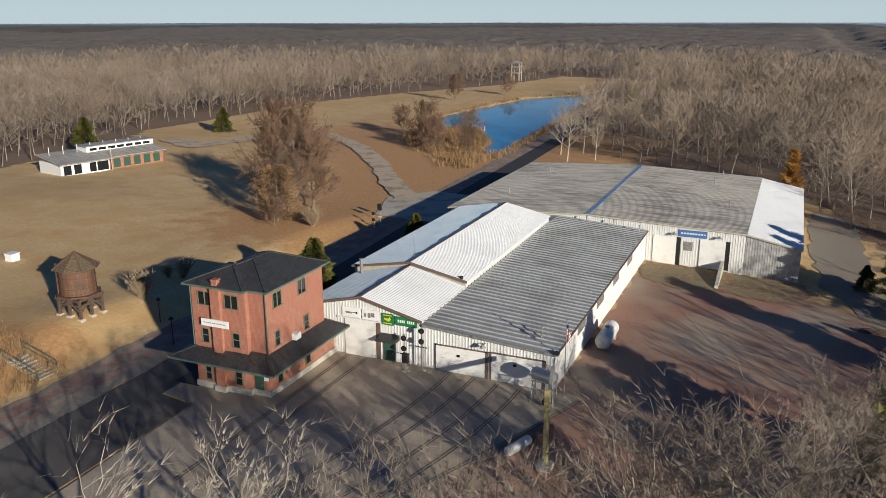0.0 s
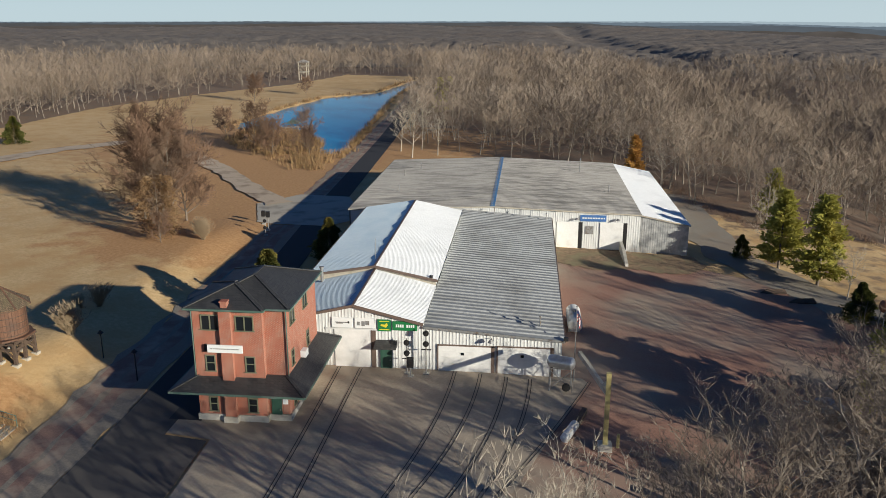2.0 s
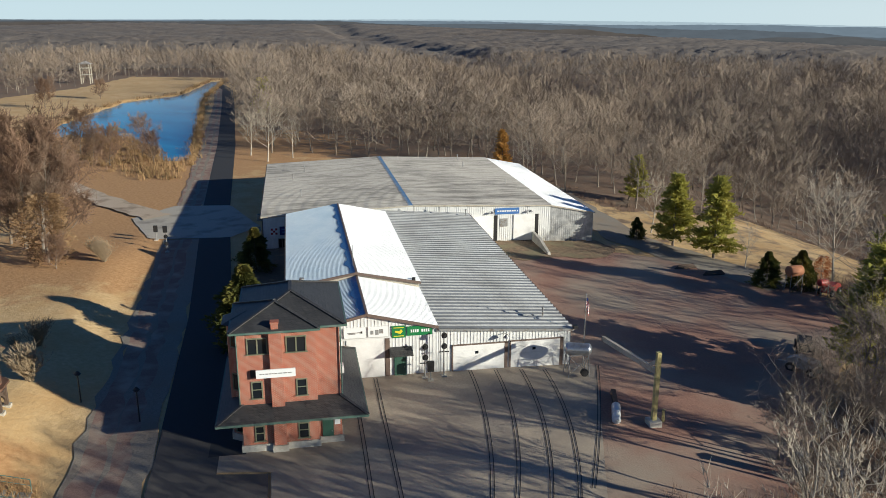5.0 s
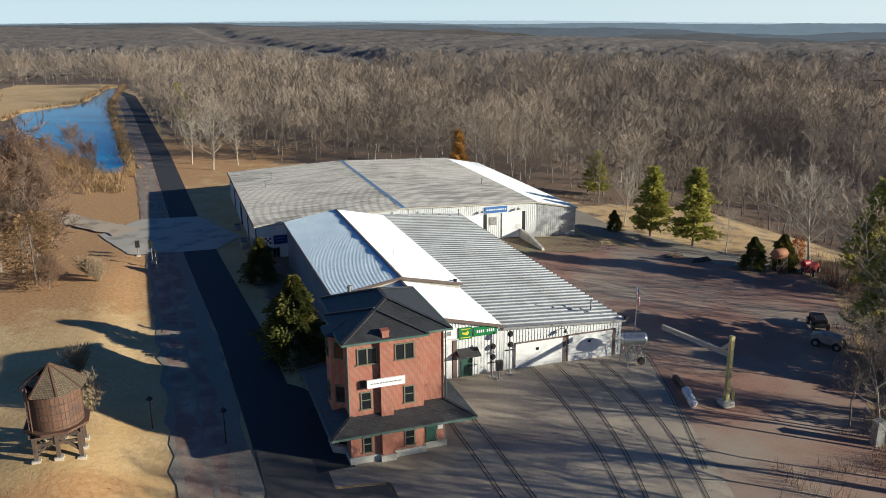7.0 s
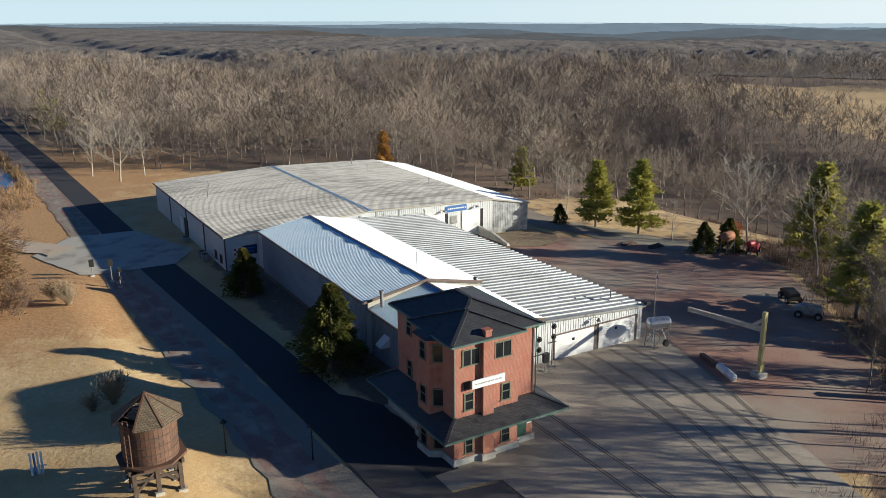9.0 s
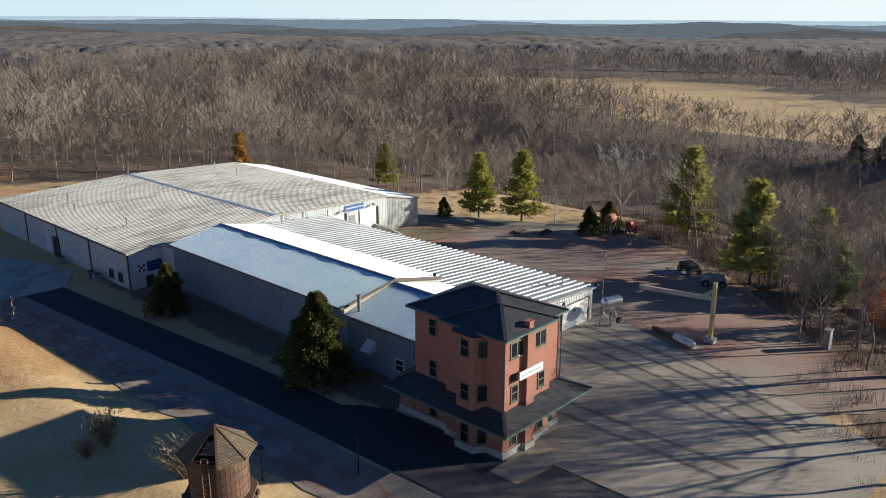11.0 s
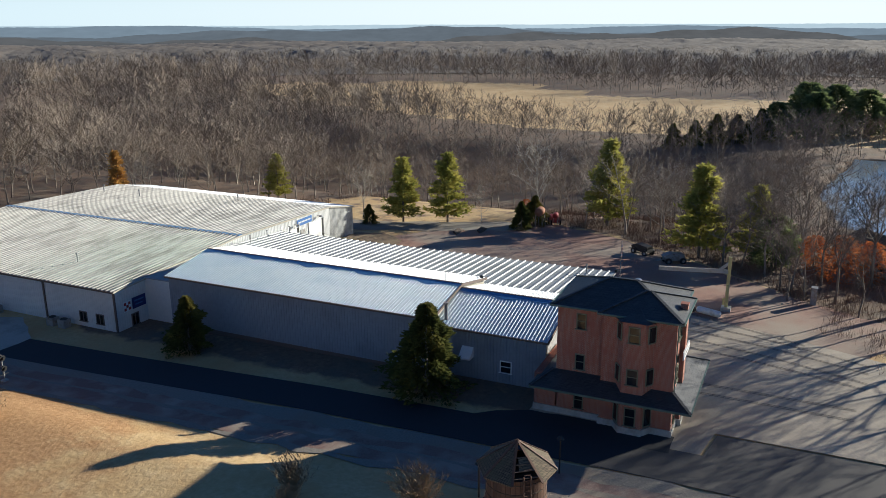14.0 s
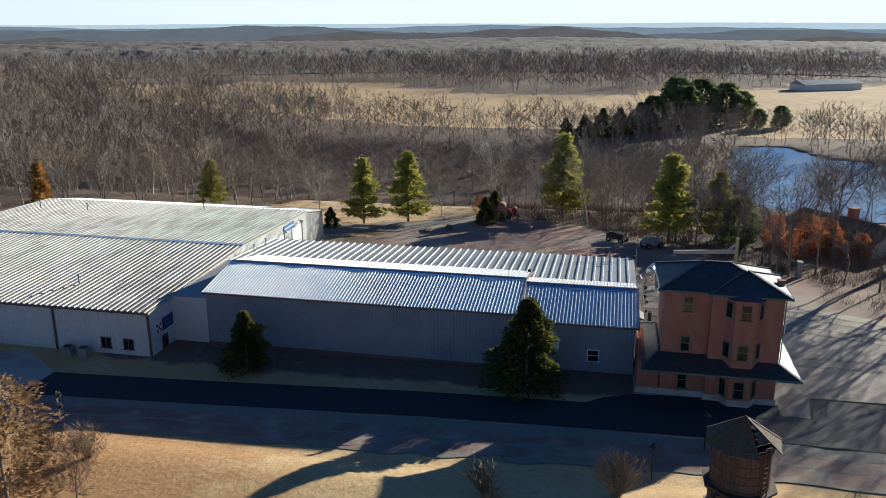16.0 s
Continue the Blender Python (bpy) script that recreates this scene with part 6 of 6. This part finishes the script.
# the tops of the woods beyond, one rough sheet out to the hills
def dip(bearing):
    """How far the skyline sinks below the eye's level, as a slope: the land falls away to the east."""
    return 0.0048 + 0.0082 * smooth(5, 62, bearing)


ang = np.radians(np.arange(-66, 124, 0.3))
rad = [470.0]
while rad[-1] < 2300:
    rad.append(rad[-1] * 1.009 + 1.0)
rad = np.array(rad)
A, Rr = np.meshgrid(ang, rad)
CX, CY = -45 + Rr * np.sin(A), 60 + Rr * np.cos(A)
rs = np.random.RandomState(3)
bump = rs.rand(*CX.shape)
tall = 11.5 + 2.6 * (bump - 0.5) * np.clip(1.2 - Rr / 4000, 0.3, 1) + 1.5 * np.sin(CX * 0.06) * np.sin(CY * 0.05)
hills = 9.0 * smooth(650, 1500, Rr) * np.sin(CX * 0.0065 + 0.8 * np.sin(CY * 0.004)) * np.sin(CY * 0.0058 + 1.1 + 0.9 * np.sin(CX * 0.003))
line = 31 - Rr * (dip(np.degrees(A)) + 0.003 + 0.030 * smooth(-5, 50, np.degrees(A)) * smooth(620, 1700, Rr)) + 1.5 * (bump - 0.5)
CZ = np.minimum(land(CX, CY) + tall * smooth(470, 600, Rr) + 0.5 + hills, line)
na, nr = len(ang), len(rad)
jj = np.arange(na * nr).reshape(nr, na)
quads = np.stack([jj[:-1, :-1], jj[1:, :-1], jj[1:, 1:], jj[:-1, 1:]], -1).reshape(-1, 4)
CANOPY = mat("distant_canopy", (0.205, 0.165, 0.13), (0.108, 0.086, 0.069), 0.11, 0.004, (0.16, 0.135, 0.112), 1.0, bump=0.6, dist=2.0, stain=(0.4, 0.6))
tagged(new("far_canopy", fast_mesh("far_canopy", np.stack([CX, CY, CZ], -1).reshape(-1, 3), quads, CANOPY)), "grey-brown tree tops out to the hills", "woods", kind="stuff")

# glowing skyline ridges, haze put into their colour, each a little higher and paler
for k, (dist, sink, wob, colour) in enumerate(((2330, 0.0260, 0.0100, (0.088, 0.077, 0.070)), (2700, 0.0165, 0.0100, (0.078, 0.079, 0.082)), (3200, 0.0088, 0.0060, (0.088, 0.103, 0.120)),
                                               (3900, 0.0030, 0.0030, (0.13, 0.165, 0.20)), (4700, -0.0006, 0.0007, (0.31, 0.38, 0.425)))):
    m, n, l, b = node_mat("painted_ridge_haze")
    n.remove(b)
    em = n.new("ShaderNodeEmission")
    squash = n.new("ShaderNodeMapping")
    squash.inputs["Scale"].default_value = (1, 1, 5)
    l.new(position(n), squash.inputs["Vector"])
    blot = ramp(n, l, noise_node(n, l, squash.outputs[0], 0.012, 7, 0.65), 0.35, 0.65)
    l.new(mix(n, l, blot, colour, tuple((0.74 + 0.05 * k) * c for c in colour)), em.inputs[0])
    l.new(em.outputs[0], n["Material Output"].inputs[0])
    bd = Build()
    rk = random.Random(k)
    for i in range(1041):
        deg = -80 + 220 * i / 1040
        w = math.radians(deg)
        hump = math.sin(deg * 0.11 + 2.1 * k) * math.sin(deg * 0.043 + k) + 0.35 * math.sin(deg * 0.37 + k) + 0.12 * math.sin(deg * 1.3 + 3 * k)
        rise = 0.18 + 0.82 * float(smooth(-10, 50, deg))
        z = 31 - dist * (float(dip(deg)) + (sink - wob * hump) * rise) + rk.uniform(-0.9, 0.9)
        bd.v += [(-45 + dist * math.sin(w), 60 + dist * math.cos(w), -120), (-45 + dist * math.sin(w), 60 + dist * math.cos(w), z)]
    bd.f = [(2 * i, 2 * i + 2, 2 * i + 3, 2 * i + 1) for i in range(1040)]
    tagged(part("backdrop", bd, m), "wooded skyline ridge with haze painted into its glow", "backdrop", kind="structure")


# evergreens
def leafy(rnd, h, r, n, shape, size, up=0.1):
    """A crown of small needle sprays; shape(t) is its width along the height."""
    V, F = [], []
    for i in range(n):
        t = rnd.random() ** 0.8
        w = rnd.uniform(0, 2 * math.pi)
        lobes = 0.80 + 0.42 * math.sin(3 * w + 7 * t) * math.sin(13 * t + 2 * w) + 0.10 * math.sin(9 * w - 31 * t)
        rr = r * shape(t) * lobes * math.sqrt(rnd.uniform(0.25, 1))
        p = Vector((rr * math.cos(w), rr * math.sin(w), h * (0.04 + 0.96 * t) - 0.12 * rr))
        d = Vector((math.cos(w), math.sin(w), rnd.uniform(-0.4, 0.5) + up)).normalized()
        side = d.cross(Vector((rnd.gauss(0, 1), rnd.gauss(0, 1), rnd.gauss(0, 1)))).normalized()
        s = size * rnd.uniform(0.6, 1.3)
        k = len(V)
        V += [p - side * s * 0.3, p + side * s * 0.3, p + d * s]
        F.append((k, k + 1, k + 2))
    return np.array([tuple(v) for v in V], dtype=np.float32), np.array(F, dtype=np.int32)


def layered(rnd, h, r, n, size):
    """A conifer with open whorls of boughs."""
    V, F = [], []
    whorls = 15
    for i in range(whorls):
        t = (i + 0.5) / whorls
        for b_ in range(7):
            w = rnd.uniform(0, 2 * math.pi)
            L = r * (1 - t) ** 0.75 * rnd.uniform(0.65, 1.15)
            z0 = h * (0.10 + 0.88 * t)
            for _ in range(n):
                s_ = rnd.random() ** 0.7
                p = Vector((math.cos(w) * L * s_, math.sin(w) * L * s_, z0 + L * s_ * 0.12 + rnd.gauss(0, 0.14))) + Vector((rnd.gauss(0, 0.2), rnd.gauss(0, 0.2), 0)) * (0.4 + s_)
                d = Vector((math.cos(w) + rnd.gauss(0, 0.5), math.sin(w) + rnd.gauss(0, 0.5), rnd.gauss(0.3, 0.4))).normalized()
                side = d.cross(Vector((rnd.gauss(0, 1), rnd.gauss(0, 1), rnd.gauss(0, 1)))).normalized()
                s = size * rnd.uniform(0.6, 1.3)
                k = len(V)
                V += [p - side * s * 0.28, p + side * s * 0.28, p + d * s]
                F.append((k, k + 1, k + 2))
    return np.array([tuple(v) for v in V], dtype=np.float32), np.array(F, dtype=np.int32)


def trunk_of(h, r):
    return segs_arrays([(Vector((0, 0, -0.2)), Vector((0, 0, h * 0.95)), r, r * 0.2, 0)], 7)


er = random.Random(5)
cone = lambda t: (1 - t) ** 0.66 * min(1, 0.80 + 1.5 * t) * (0.9 + 0.16 * math.sin(19 * t + 1))
cedar = tree_thing("cedar_tree", trunk_of(8, 0.16), leafy(er, 8.2, 4.3, 11000, cone, 0.40), BARK, CEDAR, -45.6, 71.0, 1.0, 0, "dense dark green cedar beside the barn wall", group="cedars")
place(cedar, -45.7, 96.8, 0.68, 70, "small dark green cedar beside the warehouse corner")
place(cedar, -153.0, 142.0, 1.0, 30, "dark cedar behind the long house")
place(cedar, -149.0, 188.0, 0.85, 80, "dark cedar beside the gravel drive")
place(cedar, 17.5, 84.5, 0.55, 120, "dark cedar at the edge of the gravel")
place(cedar, 21.5, 83.5, 0.6, 200, "dark cedar at the edge of the gravel")
place(cedar, 10.5, 108.5, 0.4, 200, "small cedar beside the gravel track")
pine = tree_thing("pine_tree", trunk_of(11, 0.2), layered(er, 11.0, 3.6, 66, 0.55), BARK, PINE, 14.4, 104.2, 1.0, 0, "yellow-green conifer with open boughs", group="conifers by the gravel track")
for x, y, s, r_ in ((17.3, 97.4, 1.08, 50), (22.0, 135.0, 0.8, 100), (26.0, 72.5, 1.3, 150), (10.0, 56.0, 1.2, 200), (13.0, 49.0, 0.95, 20), (-48.5, 262, 0.9, 10), (-50.5, 280, 1.0, 60), (-49, 300, 0.9, 90)):
    place(pine, x, y, s, r_)
single_larch = tree_thing("larch_tree", trunk_of(11, 0.18), layered(er, 11.0, 2.4, 36, 0.55), BARK, LARCH, 1.0, 153.5, 0.95, 0, "rust-orange conifer behind the warehouse", group="conifers behind the warehouse")
oak = tree_thing("oak_tree", trunk_of(6, 0.12), leafy(er, 6.5, 2.6, 1500, lambda t: math.sqrt(max(0.0, 1 - (1.7 * t - 0.75) ** 2)), 0.4), BARK, RED_LEAF, 4.5, 38.5, 0.95, 0, "small oak still holding rust-red leaves", group="oaks with dead leaves")
for x, y, s, r_ in ((7.0, 35.0, 0.8, 100), (5.5, 31.0, 0.55, 40), (9.5, 41.5, 0.75, 200), (27.0, 87.0, 0.5, 10)):
    place(oak, x, y, s, r_)
TAN_LEAF = leaf_mat("tan_leaves", (0.34, 0.22, 0.12), (0.25, 0.155, 0.08), (0.40, 0.28, 0.16), 0.4)
tree_thing("oak_tree", trunk_of(6, 0.12), leafy(er, 6.5, 2.7, 5200, lambda t: math.sqrt(max(0.0, 1 - (1.6 * t - 0.75) ** 2)), 0.22), BARK, TAN_LEAF, -71.2, 101.2, 1.35, 0, "oak holding dry tan leaves on the grass bank", group="oaks with dead leaves")
dome = lambda t: math.sqrt(max(0.0, 1 - (1.6 * t - 0.62) ** 2)) * 0.9
big = tree_thing("pine_tree", trunk_of(13, 0.3), leafy(er, 14.0, 6.5, 4500, dome, 1.1, 0.3), BARK, DARK_PINE, 156.0, 46.0, 1.1, 0, "large rounded dark green pine at the field edge", group="dark pines by the field")
for x, y, s, r_ in ((160, 38, 1.05, 40), (164, 30, 0.95, 90), (151, 43, 0.95, 140), (167, 25, 0.75, 10), (147, 53, 0.75, 60), (160, 20.5, 0.42, 20), (162, 13.5, 0.48, 75), (9.5, 46.5, 0.5, 90)):
    place(big, x, y, s, r_)


for x, y, s, r_ in ((143, 57, 1.1, 200), (138, 63, 0.95, 260), (133, 68, 1.0, 300), (128, 73, 0.85, 20), (123, 78, 0.8, 120), (136, 60, 0.8, 10)):
    place(cedar, x, y, s, r_, "dark cedar in the hedge beside the far field")


# bare shrubs
def shrub(seed, h, n, w, tw):
    rr = random.Random(seed)
    segs = []
    for _ in range(n):
        a0 = rr.uniform(0, 2 * math.pi)
        lean = rr.uniform(0.0, w)
        p = Vector((rr.gauss(0, 0.12), rr.gauss(0, 0.12), 0))
        d = Vector((math.cos(a0) * lean, math.sin(a0) * lean, 1)).normalized()
        L = h * rr.uniform(0.55, 1.0)
        for k in range(4):
            q = p + d * L / 4
            segs.append((p, q, 0, 0, 9))
            for _ in range(k + 1):
                nd = (d + Vector((rr.gauss(0, 0.5), rr.gauss(0, 0.5), rr.gauss(0.1, 0.4)))).normalized()
                segs.append((q, q + nd * L * 0.22 * rr.uniform(0.5, 1.2), 0, 0, 9))
            d = (d + Vector((rr.gauss(0, 0.2), rr.gauss(0, 0.2), 0.05))).normalized()
            p = q
    return segs_arrays(segs, 3, tw)


def shrub_thing(arr, x, y, s, rot, material, label, group):
    ob = new("shrub", fast_mesh("shrub", *arr, material))
    ob.matrix_basis = pose(x, y, ground_z(x, y), 0, 0, rot) @ Matrix.Scale(s, 4)
    return tagged(ob, label, "shrub", group)


TAN_TWIG = mat("tan_twigs", (0.30, 0.225, 0.14), (0.23, 0.17, 0.105), 1.5, 0.3, None, 0.9, bump=0)
SH = shrub(3, 2.6, 170, 0.95, 0.022)
a = shrub_thing(SH, -64.3, 71.6, 0.95, 0, TAN_TWIG, "bare tan shrub on the grass bank", "shrubs on the bank")
for x, y, s, r_ in ((-62.8, 63.4, 1.15, 80), (-66.0, 71.0, 0.6, 130), (-64.4, 100.2, 1.0, 60), (-65.6, 103.0, 1.0, 100)):
    c = copy_thing(a, pose(x, y, ground_z(x, y), 0, 0, r_))
    c.scale = (s, s, s)
# the broad brown tree on the slope and its neighbours by the pond
segA = bare_tree(91, 15.0, 22, 10, 14, 3, 5, 0.030, 0.40, low=0.1)
bigt = tree_thing("bare_tree", segA[0], segA[1], BARK, BROWN_TWIG, -76.5, 110.5, 1.25, 0, "broad brown leafless tree on the grass slope", group="trees on the slope")
for x, y, s, r_ in ((-73.5, 107.5, 1.1, 70), (-79.5, 114, 1.0, 140), (-72.5, 113.5, 0.9, 200), (-69.4, 97.6, 0.3, 30), (-88.0, 192, 0.75, 10), (-79.0, 178, 0.6, 40), (-74.0, 188, 0.65, 90), (-84.0, 186, 0.5, 30), (-70.0, 178, 0.5, 160), (-100, 205, 0.55, 220), (-124, 300, 0.7, 10), (-112, 330, 0.5, 60)):
    place(bigt, x, y, s, r_)
segB = bare_tree(95, 13.0, 13, 7, 6, 2, 5, 0.018, 0.36)
wt = tree_thing("bare_tree", segB[0], segB[1], PALE_BARK, PALE_BARK, -46.0, 178.0, 1.1, 0, "pale leafless tree with open limbs", group="pale trees at the wood edge")
for x, y, s, r_ in ((-50.0, 187, 0.9, 60), (-40.5, 182, 0.8, 110), (27.0, 84.5, 1.15, 170), (14.5, 112, 0.75, 20), (19.0, 92.0, 0.55, 70), (6.0, 152, 0.7, 120), (25.0, 76.0, 0.7, 300), (24.0, 63.0, 0.9, 100)):
    place(wt, x, y, s, r_)

# reeds round the pond and brush at the wood edges, past counting
rr = random.Random(21)


def tufts(name, spots, h, w, n, material, label):
    V, F = [], []
    for x, y, s in spots:
        z = ground_z(x, y)
        for _ in range(n):
            p = Vector((x + rr.gauss(0, 0.5), y + rr.gauss(0, 0.5), z - 0.05))
            q = p + Vector((rr.gauss(0, 0.3), rr.gauss(0, 0.3), 1)) * h * s * rr.uniform(0.6, 1.1)
            sd = Vector((rr.gauss(0, 1), rr.gauss(0, 1), 0)).normalized() * w
            k = len(V)
            V += [tuple(p - sd), tuple(p + sd), tuple(q)]
            F.append((k, k + 1, k + 2))
    tagged(new(name, fast_mesh(name, np.array(V), np.array(F), material)), label, name, kind="stuff")


spots = []
for (xa, ya), (xb, yb) in zip(POND, POND[1:] + POND[:1]):
    k = int(math.hypot(xb - xa, yb - ya) / 1.1)
    for i in range(k):
        for _ in range(2):
            spots.append((xa + (xb - xa) * i / k + rr.gauss(0, 0.9), ya + (yb - ya) * i / k + rr.gauss(0, 0.9), rr.uniform(0.6, 1.2)))
for _ in range(700):
    x, y = rr.uniform(-100, -62), rr.uniform(160, 222)
    if not inside(POND, [x], [y])[0] and x < -61.5 - (y - 160) * 0.04 and x > -62 - (y - 150) * 0.75:
        spots.append((x, y, rr.uniform(0.7, 1.4)))
tufts("reeds", spots, 1.5, 0.07, 14, REED, "tall rusty reeds round the pond")
spots = []
for (xa, ya), (xb, yb) in zip(CLEAR[13:26], CLEAR[14:26] + CLEAR[:1]):
    k = int(math.hypot(xb - xa, yb - ya) / 0.8)
    for i in range(k):
        spots.append((xa + (xb - xa) * i / k + rr.gauss(1.2, 2.0), ya + (yb - ya) * i / k + rr.gauss(0, 2.0), rr.uniform(0.5, 1.3)))
for _ in range(1600):
    x, y = rr.uniform(-12, 45), rr.uniform(22, 100)
    if wooded(x, y):
        spots.append((x, y, rr.uniform(0.6, 1.7)))
tufts("brush", spots, 1.3, 0.02, 26, BROWN_TWIG, "tangled brown brush at the wood edge")
spots = []
for _ in range(1500):
    x, y = rr.uniform(-78, -58.5), rr.uniform(24, 54)
    if inside(CLEAR, [x], [y])[0] and y < 53 - (x + 78) * 0.25:
        spots.append((x, y, rr.uniform(0.4, 1.1)))
tufts("tall_grass", spots, 0.9, 0.03, 16, REED, "rank rusty grass on the bank")
